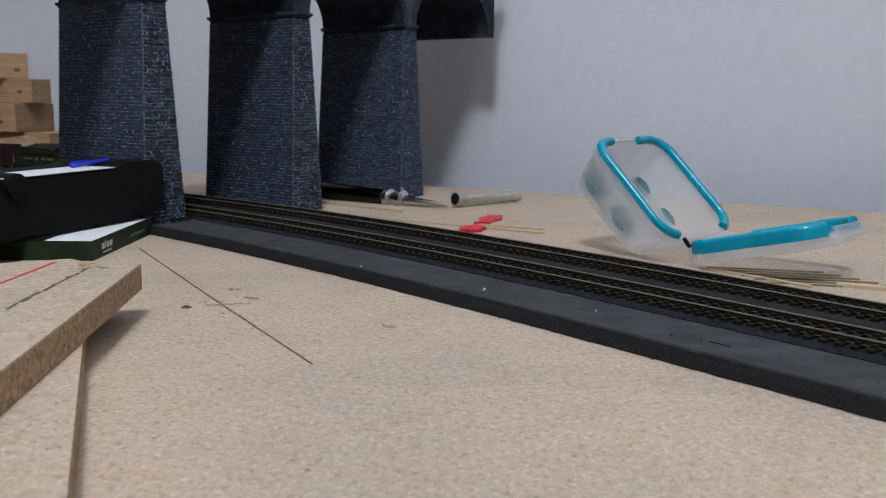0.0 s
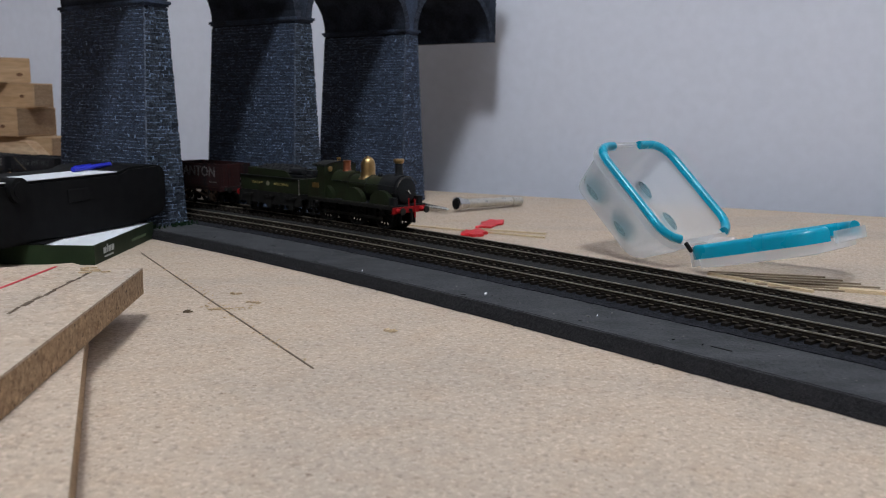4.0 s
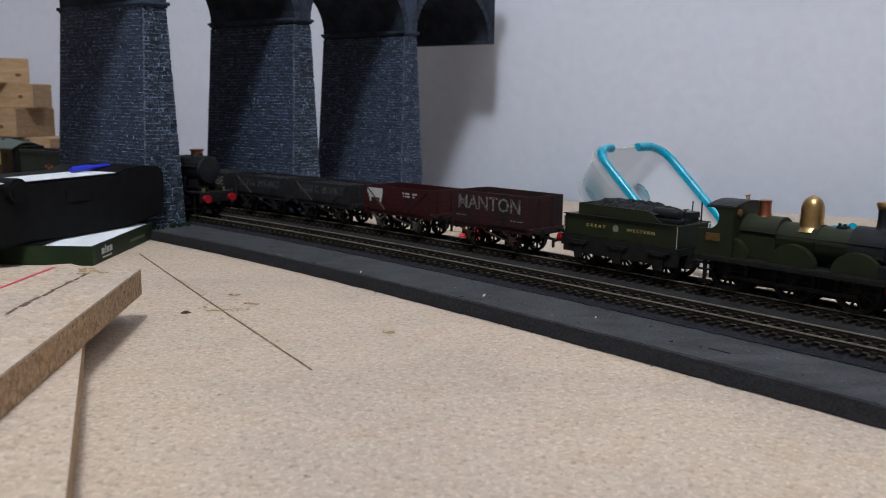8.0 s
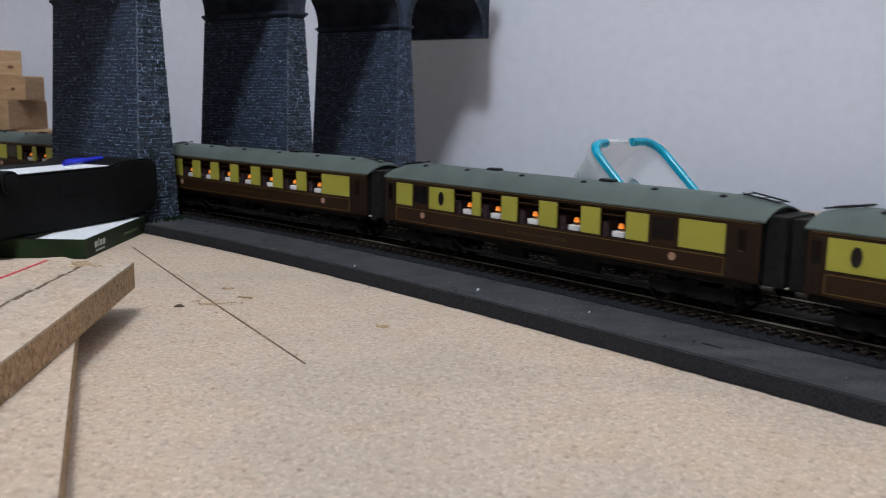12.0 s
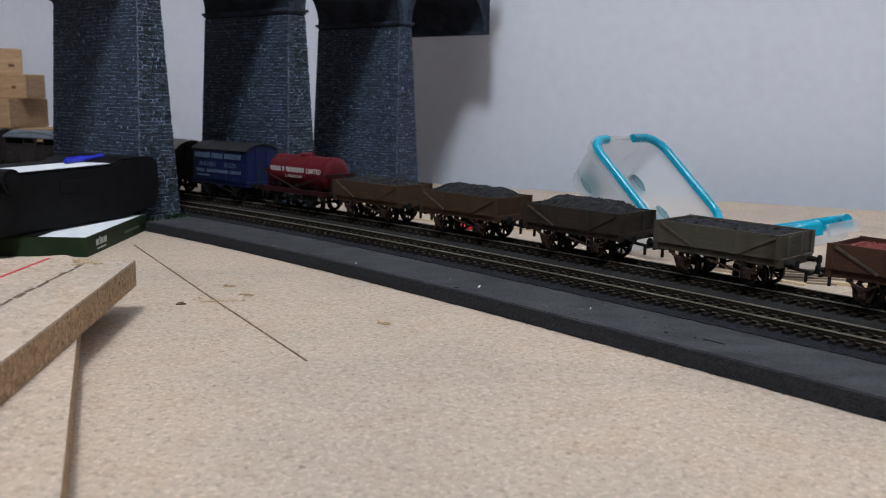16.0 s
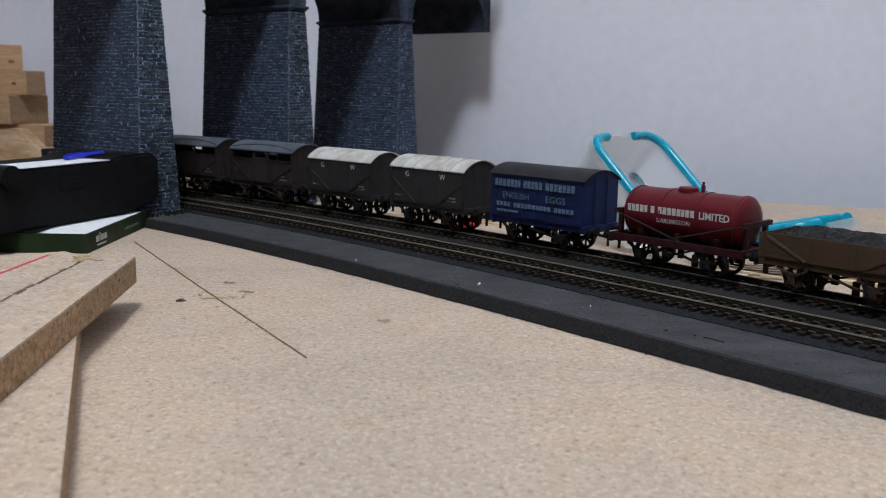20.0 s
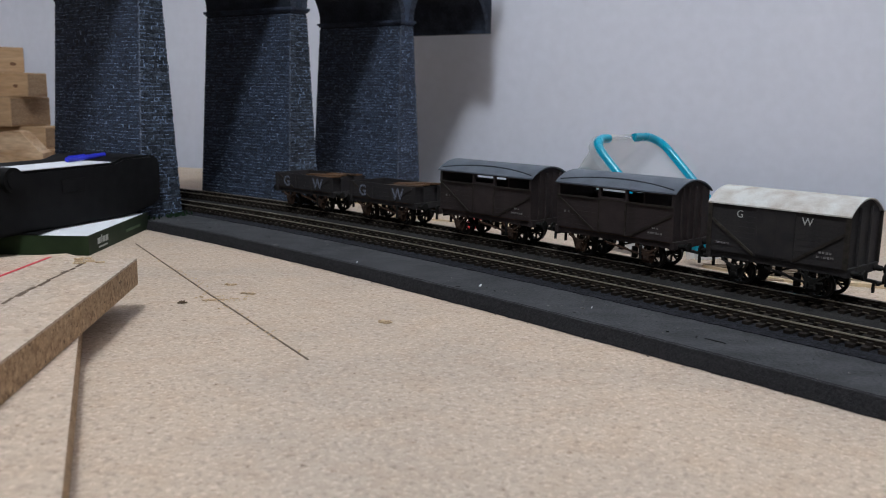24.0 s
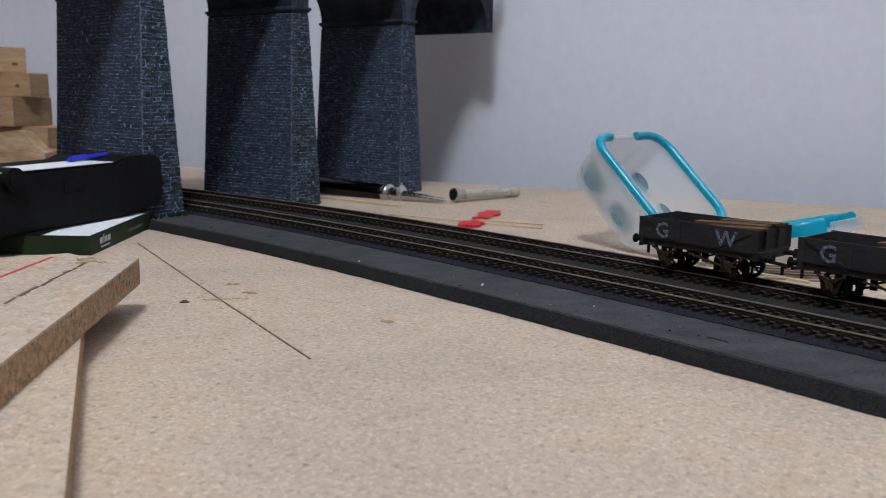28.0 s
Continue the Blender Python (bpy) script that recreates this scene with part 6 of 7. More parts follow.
def dining_coach(panels, label):
    c = thing("dining_coach", label, "railway coach", "five dining coaches")
    h, bw = 0.1172, 0.0167
    short = 0.000968           # panels are listed in thousandths on the outer curve
    zl, zt, eave, peak = 0.0262, 0.0393, 0.0415, 0.0500
    ends = 0.1150
    for sy in (-1, 1):
        y0, y1 = sy * bw, sy * (bw - 0.0008)
        part("lower_panel", boxes((-h, h, min(y0, y1), max(y0, y1), 0.0165, zl)), UMBER, c, "dark umber lower panel")
        part("upper_panel", boxes((-h, h, min(y0, y1), max(y0, y1), zt, eave + 0.0008)), UMBER, c)
        side = panels if sy < 0 else [(k, -b, -a) for k, a, b in reversed(panels)]
        first, last = side[0][1] * short, side[-1][2] * short
        for a, b in ((-h, first), (last, h)):
            part("door", boxes((a, b, min(y0, y1), max(y0, y1), zl, zt)), UMBER, c)
        for k, a, b in side:
            a, b = a * short, b * short
            ya, yb = sorted((sy * (bw + 0.0001), y1))
            if k in "co":
                part("cream_panel", boxes((a, b, ya, yb, zl + 0.0004, zt - 0.0002), bevel=0.0002), CREAM, c)
                part("pillar_back", boxes((a, b, min(y1, y1 - sy * 0.0006), max(y1, y1 - sy * 0.0006), zl, zt)), UMBER, c)
            if k == "o":
                m = turned([(0.0022, 0), (0.0022, 0.0002), (0.0019, 0.0003)], 20, "Y")
                bmesh.ops.scale(m, verts=m.verts, vec=(1, 1, 1.75))
                part("oval_window", m, DARKGLASS, c, at=pose((a + b) / 2, sy * (bw + 0.0001), (zl + zt) / 2 + 0.0004, 180 if sy < 0 else 0))
            if k == "d":
                part("door", boxes((a, b, ya, yb, zl, zt)), UMBER, c)
                part("door_window", boxes((a + 0.002, b - 0.002, sy * (bw + 0.0002) - 0.0001, sy * (bw + 0.0002) + 0.0001, zl + 0.003, zt - 0.0008)), DARKGLASS, c)
            if k == "w":
                part("window_light", boxes((a, b, ya, yb, zt - 0.0030, zt - 0.0024)), UMBER, c)
                if sy < 0:
                    m = (a + b) / 2
                    part("table", boxes((m - 0.0010, m + 0.0052, -bw + 0.0012, -bw + 0.0100, zl + 0.0002, zl + 0.0030), bevel=0.0004), LINEN, c, "white dining table cloth")
                    bm = rod(bmesh.new(), (m + 0.0030, -bw + 0.0026, zl + 0.0028), (m + 0.0030, -bw + 0.0026, zl + 0.0050), 0.0003, 6)
                    stem = part("table_lamp", bm, BRASS_DULL, c)
                    bm = rod(bmesh.new(), (m + 0.0030, -bw + 0.0026, zl + 0.0044), (m + 0.0030, -bw + 0.0026, zl + 0.0066), 0.0015, 12, 0.0010)
                    part("lamp_shade", bm, LAMPGLOW, stem, "glowing orange lamp shade")
                    part("seat", boxes((a + 0.0006, m - 0.0034, -bw + 0.0014, -0.002, zl - 0.004, zl + 0.0072), bevel=0.0006), SEAT, c)
        frame_lines(c, first, last, 0.0176, 0.0252, sy * (bw + 0.0001), GOLD)
        part("cantrail_line", boxes((-h + 0.001, h - 0.001, sy * (bw + 0.0001) - 0.0001, sy * (bw + 0.0001) + 0.0001, zt + 0.0012, zt + 0.0015)), GOLD, c, "thin gold line under the roof")
        for a, b in ((-h + 0.0012, first - 0.0012), (last + 0.0012, h - 0.0012)):
            leaf = part("end_door", boxes((a, b, sy * (bw + 0.0002) - 0.0002, sy * (bw + 0.0002) + 0.0001, 0.0172, zt - 0.0004), bevel=0.0001), ENDDOOR, c, "dark brown end door")
            part("door_window", boxes(((a + b) / 2 - 0.0018, (a + b) / 2 + 0.0018, sy * (bw + 0.0003) - 0.0001, sy * (bw + 0.0003) + 0.0001, zl + 0.0026, zt - 0.0018)), DARKGLASS, leaf)
            part("handrail", rod(bmesh.new(), (a + 0.0006, sy * (bw + 0.0007), 0.0200), (a + 0.0006, sy * (bw + 0.0007), 0.0300), 0.00025, 6), STRAP_STEEL, leaf)
        for x in (-0.0845, 0.0775):
            m = rod(bmesh.new(), (x, sy * (bw - 0.0002), 0.0222), (x, sy * (bw + 0.0003), 0.0222), 0.0018, 16)
            part("crest", m, COACHCREST, c, "small pale round crest")
        word_bars([1] * 14, 0.0013, NAMEGOLD, c, 0.0, sy * (bw + 0.00012), 0.0207, 0.040)
        part("solebar", boxes((-h + 0.002, h - 0.002, sy * 0.0145 - 0.0008, sy * 0.0145 + 0.0008, 0.0135, 0.0165)), BLACK, c)
    for sx in (-1, 1):
        part("coach_end", arched_end(sx * (h - 0.0005), bw - 0.0008, 0.0165, eave, peak - 0.0032, 0.0010), SMOKEBOX, c, "black coach end")
        part("gangway", boxes((sx * h + min(0, sx * 0.0085), sx * h + max(0, sx * 0.0085), -0.0125, 0.0125, 0.0150, 0.0440), bevel=0.0008), BLACK, c, "black gangway bellows")
        for y in (-0.0115, 0.0115):
            part("buffer", rod(bmesh.new(), (sx * h, y, 0.0141), (sx * (h + 0.0050), y, 0.0141), 0.0016, 12), STEEL_DULL, c)
        bog = part("bogie", boxes((sx * 0.085 - 0.0210, sx * 0.085 + 0.0210, -0.0125, -0.0110, 0.0055, 0.0105), (sx * 0.085 - 0.0210, sx * 0.085 + 0.0210, 0.0110, 0.0125, 0.0055, 0.0105), (sx * 0.085 - 0.004, sx * 0.085 + 0.004, -0.0125, 0.0125, 0.0060, 0.0125)), BLACK, c)
        for dx in (-0.0165, 0.0165):
            wheelset(bog, sx * 0.085 + dx, 0.0060, 0)
    part("floor", boxes((-h + 0.0012, h - 0.0012, -bw + 0.0009, bw - 0.0009, 0.0165, 0.0185)), UMBER, c)
    part("partition", boxes((-0.098, -0.097, -0.0155, 0.0155, 0.0185, eave), (0.0812, 0.0820, -0.0155, 0.0155, 0.0185, eave), (-0.097, 0.0812, 0.0030, 0.0036, 0.0185, eave)), UMBER, c)
    part("roof", domed_roof(h + 0.0015, bw + 0.0004, eave + 0.0004, peak), COACH_ROOF, c, smooth=True)
    for x in (-0.094, -0.060, -0.020, 0.020, 0.060, 0.094):
        bm = turned([(0.0016, 0.0), (0.0016, 0.0006), (0.0008, 0.0010), (0.0, 0.0012)], 10)
        part("roof_vent", bm, SMOKEBOX, c, at=Matrix.Translation((x, -0.0060, peak - 0.0011)))
    for x in (-0.045, 0.030):
        part("roof_tank", boxes((x - 0.0042, x + 0.0042, -0.0025, 0.0025, peak - 0.0006, peak + 0.0012), bevel=0.0008), SMOKEBOX, c)
    for sx in (-1, 1):
        bm = bmesh.new()
        for y in (-0.004, 0.004):
            rod(bm, (sx * 0.1015, y, peak + 0.0010), (sx * 0.1180, y, peak - 0.0016), 0.00035, 6)
        for x in (0.1025, 0.1095, 0.1165):
            rod(bm, (sx * x, -0.005, peak + 0.0006 - (x - 0.1025) * 0.15), (sx * x, 0.005, peak + 0.0006 - (x - 0.1025) * 0.15), 0.0003, 6)
        part("roof_ladder", bm, SMOKEBOX, c)
    bm = bmesh.new()
    for sy in (-1, 1):
        bar(bm, (-0.055, sy * 0.0130, 0.0070), (0.055, sy * 0.0130, 0.0070), 0.0008, 0.0012)
        bar(bm, (-0.055, sy * 0.0130, 0.0070), (-0.068, sy * 0.0130, 0.0140), 0.0008, 0.0010)
        bar(bm, (0.055, sy * 0.0130, 0.0070), (0.068, sy * 0.0130, 0.0140), 0.0008, 0.0010)
        box(bm, -0.030, -0.012, sy * 0.0100 - 0.002, sy * 0.0100 + 0.002, 0.0065, 0.0140)
        box(bm, 0.010, 0.034, sy * 0.0100 - 0.002, sy * 0.0100 + 0.002, 0.0065, 0.0140)
    part("truss", bm, BLACK, c)
    return c


ENDDOOR = material("dark_umber_door", (0.021, 0.0105, 0.0065), 0.45, vary=0.3, scale=90, bump=0.03, spec=0.2)
NAMEGOLD = material("dull_gold_name", (0.055, 0.032, 0.011), 0.5, vary=0.3, bump=0, spec=0.2)
SEAT = material("dark_plush_seat", (0.05, 0.03, 0.035), 0.9, vary=0.3, scale=300, spec=0.2)
COACHCREST = material("pale_coach_crest", (0.45, 0.33, 0.24), 0.6, vary=0.4, scale=1500, tint=(0.4, 0.15, 0.1), bump=0, spec=0.2)

# ---- the trains: each vehicle with its place behind the engine ----
GOODS, EXPRESS = [], []


def make_goods():
    """Places are measured along the far track at the eighth second."""
    add = lambda ob, s, half: GOODS.append((ob, s, half))
    add(goods_engine(), 0.1005, 0.030)
    add(goods_tender(), 0.0061, 0.024)
    w = open_wagon("faded maroon planked coal wagon lettered in worn white", 0.0312, 0.0350, 7, MAROON, INSIDE, guard=RUST, load=(0.0045, 0.0015, 21, COAL, "low coal"), straps=False)
    lettering("MANTON", 0.0118, WORN, w, -0.0005, -0.01625, 0.0245, wide=0.0510, bold=0.00015)
    word_bars([1] * 6, 0.0008, WORN, w, -0.0230, -0.01625, 0.0195, 0.010)
    word_bars([1] * 6, 0.0008, WORN, w, 0.0225, -0.01625, 0.0195, 0.010)
    add(w, -0.0882, 0.018)
    w = open_wagon("dark red coal wagon with a white painted panel", 0.0310, 0.0318, 5, OXRED, INSIDE, guard=GREYGUARD)
    bm = boxes((-0.0285, -0.0130, -0.01642, -0.0162, 0.0262, 0.0302), (-0.0270, -0.0135, -0.01642, -0.0162, 0.0238, 0.0262), (-0.0262, -0.0246, -0.01642, -0.0162, 0.0208, 0.0238), (-0.0158, -0.0142, -0.01642, -0.0162, 0.0208, 0.0238))
    part("white_panel", bm, WHITEP, w, "plain white animal shape")
    word_bars([8, -1, 5], 0.0011, WHITEP, w, 0.0140, -0.01632, 0.0280, 0.0150)
    word_bars([7, -1, 2], 0.0009, WHITEP, w, 0.0130, -0.01632, 0.0262, 0.0120)
    add(w, -0.1735, 0.018)
    for i, s in enumerate((-0.253, -0.327)):
        w = open_wagon("sooty black coal wagon with worn pale lettering", 0.0305, 0.0295, 5, SOOT, INSIDE, guard=SOOTGUARD, load=(0.003, 0.002, 30 + i, COAL, "low coal"))
        word_bars([5, 4, 5, -2, 5, 5, 4, 5] if i else [4, 5, 4, -1, 4, -2, 5, 5, 4, 5], 0.0055, FAINT, w, 0.0, -0.01632, 0.0215, 0.050)
        add(w, s, 0.018)
    w = open_wagon("sooty black coal wagon lettered with a quarry's name", 0.0310, 0.0290, 5, SOOT, INSIDE, guard=SOOTGUARD, load=(0.0015, 0.0025, 40, COAL, "heap of coal"))
    lettering("STONEYCOMBE", 0.0098, WORN, w, 0.0, -0.01642, 0.0197, wide=0.0575, bold=0.00012)
    add(w, -0.4030, 0.018)
    w = open_wagon("reddish-brown open wagon filled level with red powder", 0.0328, 0.0272, 5, REDBROWN, INSIDE, load=(0.0020, 0.0006, 41, REDSAND, "level red powder"))
    add(w, -0.4925, 0.018)
    w = open_wagon("bare grey planked open wagon filled with dark ballast", 0.0328, 0.0272, 5, GREYWOOD, INSIDE, load=(0.0012, 0.0010, 42, BALLAST, "level grey ballast"))
    add(w, -0.5815, 0.018)
    w = open_wagon("grey-brown open wagon heaped with coal", 0.0328, 0.0272, 5, GREYBROWN, INSIDE, load=(0.0015, 0.0058, 43, COAL, "heap of coal"))
    add(w, -0.6705, 0.018)
    w = open_wagon("brown open wagon heaped with coal", 0.0328, 0.0272, 5, BROWN, INSIDE, load=(0.0015, 0.0055, 44, COAL, "heap of coal"))
    add(w, -0.7595, 0.018)
    w = open_wagon("brown open wagon with a low coal load", 0.0328, 0.0272, 5, BROWN, INSIDE, load=(0.0015, 0.0040, 45, COAL, "low heap of coal"))
    add(w, -0.8480, 0.018)
    add(tank_wagon("crimson cylindrical tank wagon with white lettering"), -0.9290, 0.020)
    w = covered_van("deep blue goods van with pale lettering", 0.0345, 0.0412, 0.0468, DAIRYBLUE, BLACKROOF, n=12, straps=False)
    word_bars([5, 5, 5, 5, 5, 4, 4, -3, 5, 5, 4, 5, 5, -3, 5, 5, 5, 5, 5, 5, 5], 0.0042, PALE, w, -0.0005, -0.01685, 0.0340, 0.0600)
    lettering("ENGLISH", 0.0052, PALE, w, -0.0140, -0.01685, 0.0272, wide=0.0200)
    lettering("EGGS", 0.0052, PALE, w, 0.0155, -0.01685, 0.0272, wide=0.0140)
    word_bars([4, 4, 4, 4, -3] + [4] * 10 + [-3] + [4] * 5, 0.0026, PALE, w, 0.0, -0.01685, 0.0222, 0.0580)
    word_bars([4] * 9, 0.0014, PALE, w, -0.0200, -0.01685, 0.0190, 0.0170)
    add(w, -1.0205, 0.019)
    for i, s in enumerate((-1.1120, -1.2000)):
        w = covered_van("dark grey goods van with a %s roof" % ("stained off-white ribbed" if i == 0 else "clean off-white"), 0.0330, 0.0392, 0.0462, GREY, WHITEROOF, n=9, ridges=5 if i == 0 else 0)
        lettering("G", 0.0050, WHITEP, w, -0.0175, -0.01632, 0.0330)
        lettering("W", 0.0050, WHITEP, w, 0.0150, -0.01632, 0.0330)
        word_bars([1] * 4, 0.0010, WORN, w, 0.0240, -0.01632, 0.0215, 0.006)
        word_bars([1] * 5, 0.0010, WORN, w, 0.0240, -0.01632, 0.0195, 0.008)
        word_bars([1] * 5, 0.0010, WORN, w, -0.0260, -0.01632, 0.0195, 0.008)
        add(w, s, 0.019)
    for s in (-1.2910, -1.3860):
        add(cattle_wagon("dark purple-brown cattle wagon with an open band under its grey roof", 0.0375), s, 0.022)
    for i, s in enumerate((-1.4805, -1.5656)):
        w = open_wagon("dark grey open wagon with worn initials%s" % (" and a pale sheet rail" if i == 0 else ""), 0.0315, 0.0268, 4, GREY, INSIDE, guard=RUST)
        lettering("G", 0.0108, PALEBLUE, w, -0.0190, -0.01642, 0.0174, bold=0.0002)
        lettering("W", 0.0108, PALEBLUE, w, 0.0165, -0.01642, 0.0174, bold=0.0002)
        # loose planks lie lengthwise over the end, no two quite parallel
        for k in range(4):
            y = -0.0118 + k * 0.0078
            x0, x1 = (-0.0010, 0.0040, -0.0060, 0.0020)[(k + i) % 4], (0.0328, 0.0318, 0.0338, 0.0312)[(k + 2 * i) % 4]
            bm = bar(bmesh.new(), (x0, y + (0.0012, -0.0010, 0.0006, -0.0014)[k], 0.0255 + 0.0006 * (k % 2)), (x1, y, 0.0274 + 0.0004 * (k % 3)), 0.0062, 0.0009)
            part("plank", bm, PLANKWOOD if (k + i) % 3 else INSIDE, w, "loose brown plank laid over the end")
        add(w, s, 0.018)


PALEBLUE = material("worn_initials", (0.20, 0.22, 0.29), 0.8, vary=0.8, scale=700, bump=0, tint=(0.035, 0.036, 0.050), spec=0.2)
GREYGUARD = material("dusty_axleguard", (0.09, 0.075, 0.065), 0.85, vary=0.4, scale=350, spec=0.2)
SOOTGUARD = material("sooty_axleguard", (0.016, 0.014, 0.013), 0.8, vary=0.4, scale=350, spec=0.2)
BALLAST = material("grey_ballast_load", (0.030, 0.030, 0.034), 0.8, vary=0.6, scale=900, bump=1.0, fine=2000, tint=(0.02, 0.02, 0.022), deep=0.0008, spec=0.2)


def make_express():
    """Places are measured back from the first coach's right cream edge."""
    EXPRESS.append((express_engine(), 0.1967, 0.032))
    EXPRESS.append((express_tender(), 0.0700, 0.028))
    text = "umber and cream dining coach, lit table lamps"
    kinds = [(KITCHEN, text + ", oval window"), (BRAKE, text + ", oval end window"), (KITCHEN, text + ", oval window"), (PARLOUR, text), ([(k, -b, -a) for k, a, b in reversed(BRAKE)], text + ", oval end window")]
    for i, (panels, label) in enumerate(kinds):
        EXPRESS.append((dining_coach(panels, label), -0.1054 - 0.2545 * i, 0.085))


make_goods()
make_express()

# ---- loose things on the board ----


def rounded_rect(lx, ly, r, n=6):
    """A rounded rectangle about the origin, as points."""
    pts = []
    for cx, cy, a0 in ((lx / 2 - r, ly / 2 - r, 0), (-lx / 2 + r, ly / 2 - r, 90), (-lx / 2 + r, -ly / 2 + r, 180), (lx / 2 - r, -ly / 2 + r, 270)):
        for i in range(n + 1):
            a = radians(a0 + 90 * i / n)
            pts.append((cx + r * math.cos(a), cy + r * math.sin(a)))
    return pts


def dense(pts, step=0.003):
    """The same outline with its long sides divided; each side keeps a count that depends on its place alone."""
    out = []
    n = len(pts)
    for i in range(n):
        a, b = Vector(pts[i]), Vector(pts[(i + 1) % n])
        k = 20 if (b - a).length > 0.02 else 1
        out += [tuple(a.lerp(b, j / k)) for j in range(k)]
    return out


def broken_band(rings, keep):
    """A closed band skinned over rings of points, left open where keep says no."""
    bm = bmesh.new()
    n, k = len(rings[0]), len(rings)
    rows = [[bm.verts.new(v) for v in ring] for ring in rings]
    for i in range(n):
        j = (i + 1) % n
        if keep[i] and keep[j]:
            for a in range(k):
                b = (a + 1) % k
                bm.faces.new((rows[a][i], rows[a][j], rows[b][j], rows[b][i]))
        if keep[i] != keep[j]:
            c = i if keep[i] else j
            bm.faces.new([rows[a][c] for a in range(k)])
    bmesh.ops.delete(bm, geom=[v for v in bm.verts if not v.link_faces], context="VERTS")
    bmesh.ops.recalc_face_normals(bm, faces=bm.faces)
    return bm


def half_round(put, outer, inner, z0, rise, sink, n=7):
    """Rings of a band with a rounded top between two outlines; put places an outline at a height."""
    rings = [put(outer, z0 - sink)]
    for i in range(n + 1):
        t = math.pi * i / n
        u = (1 - math.cos(t)) / 2
        rings.append(put([(p[0] + (q[0] - p[0]) * u, p[1] + (q[1] - p[1]) * u) for p, q in zip(outer, inner)], z0 + rise * math.sin(t)))
    return rings + [put(inner, z0 - sink)]


def food_container():
    """A small frosted box with teal seals, tipped on its edge, its lid open on the board; its own axes: x along, y across, z out of the mouth."""
    c = thing("food_container", "small frosted plastic food box with teal seals tipped open", "container")
    a = Vector((-0.69, 0.72, 0)).normalized()
    ex = (a * 0.735 + Vector((0, 0, 0.690))).normalized()
    ey = Vector((0.72, 0.69, 0)).normalized()
    ez = ex.cross(ey).normalized()
    if ez.z < 0:
        ez = -ez
    L0, L1, W0, W1, D = 0.068, 0.080, 0.058, 0.0775, 0.0335
    base = Vector((0.1169, 0.542, 0.0)) + ex * (L0 / 2) + ey * (W0 / 2) - ez * 0.0
    m = Matrix(((ex.x, ey.x, ez.x, base.x), (ex.y, ey.y, ez.y, base.y), (ex.z, ey.z, ez.z, base.z), (0, 0, 0, 1)))
    slide = lambda t, pts: [(x - 0.0055 * t, y + 0.0028 * t) for x, y in pts]
    f = lambda t: slide(t, rounded_rect(L0 + (L1 - L0) * t, W0 + (W1 - W0) * t, 0.013))
    g = lambda t, e: slide(t, rounded_rect(L0 + (L1 - L0) * t - e, W0 + (W1 - W0) * t - e, 0.012))
    h = lambda pts, z: [tuple(m @ Vector((x, y, z))) for x, y in pts]
    rings = [h(rounded_rect(L0 - 0.010, W0 - 0.010, 0.008), 0.0), h(rounded_rect(L0 - 0.003, W0 - 0.003, 0.010), 0.0010), h(f(0.06), 0.0035), h(f(0.5), D * 0.5), h(f(1.0), D),
             h(g(1.0, 0.0016), D), h(g(0.5, 0.0016), D * 0.5), h(g(0.08, 0.0016), 0.0045), h(rounded_rect(L0 - 0.012, W0 - 0.012, 0.007), 0.0016)]
    part("tub", loft(rings), FROST, c, "frosted translucent tub", smooth=True)
    o, i_ = slide(1, rounded_rect(L1 + 0.0055, W1 + 0.0055, 0.017, 8)), slide(1, rounded_rect(L1 - 0.0005, W1 - 0.0005, 0.014, 8))
    part("rim", loft([h(o, D - 0.0040), h(o, D + 0.0004), h(i_, D + 0.0010), h(i_, D - 0.0040)], close=True), FROST, c, "clear outer rim", smooth=True)
    o, i_ = slide(1, rounded_rect(L1 + 0.0035, W1 + 0.0035, 0.016, 8)), slide(1, rounded_rect(L1 - 0.0070, W1 - 0.0070, 0.012, 8))
    # the teal seal is broken by a clear stretch on each short side
    o, i_ = dense(o), dense(i_)
    keep = lambda p: not ((p[0] > 0.024 and -0.016 < p[1] < 0.012) or (p[0] < -0.040 and -0.024 < p[1] < 0.028))
    part("seal", broken_band(half_round(h, o, i_, D + 0.0012, 0.0030, 0.0014), [keep(p) for p in o]), TEAL, c, "teal rubber seal", smooth=True)
    for x, y in ((0.016, -W0 / 2 - 0.0012), (-0.014, -W0 / 2 - 0.0012)):
        bm = bmesh.new()
        bmesh.ops.create_uvsphere(bm, u_segments=16, v_segments=10, radius=1.0, matrix=m @ Matrix.Translation((x, y - 0.0004, 0.013)) @ Matrix.Diagonal((0.0085, 0.0009, 0.0050, 1)))
        part("grip_patch", bm, TEALPALE, c, "pale teal grip patch", smooth=True)
    for x, y, k in ((0.016, -W0 / 2 - 0.0008, 1.45), (-0.014, -W0 / 2 - 0.0008, 1.45)):
        bm = bmesh.new()
        bmesh.ops.create_uvsphere(bm, u_segments=16, v_segments=10, radius=1.0, matrix=m @ Matrix.Translation((x, y, 0.0135)) @ Matrix.Diagonal((0.0085 * k, 0.0004, 0.0050 * k, 1)))
        part("patch_halo", bm, TEALFAINT, c, "blurred edge of a teal patch", smooth=True)
    for x in (0.016, -0.013):
        bm = bmesh.new()
        bmesh.ops.create_uvsphere(bm, u_segments=16, v_segments=10, radius=1.0, matrix=m @ Matrix.Translation((x, W0 / 2 + 0.0018, 0.0065)) @ Matrix.Diagonal((0.0085, 0.0007, 0.0045, 1)))
        part("grip_patch", bm, TEALPATCH, c, "teal grip patch", smooth=True)
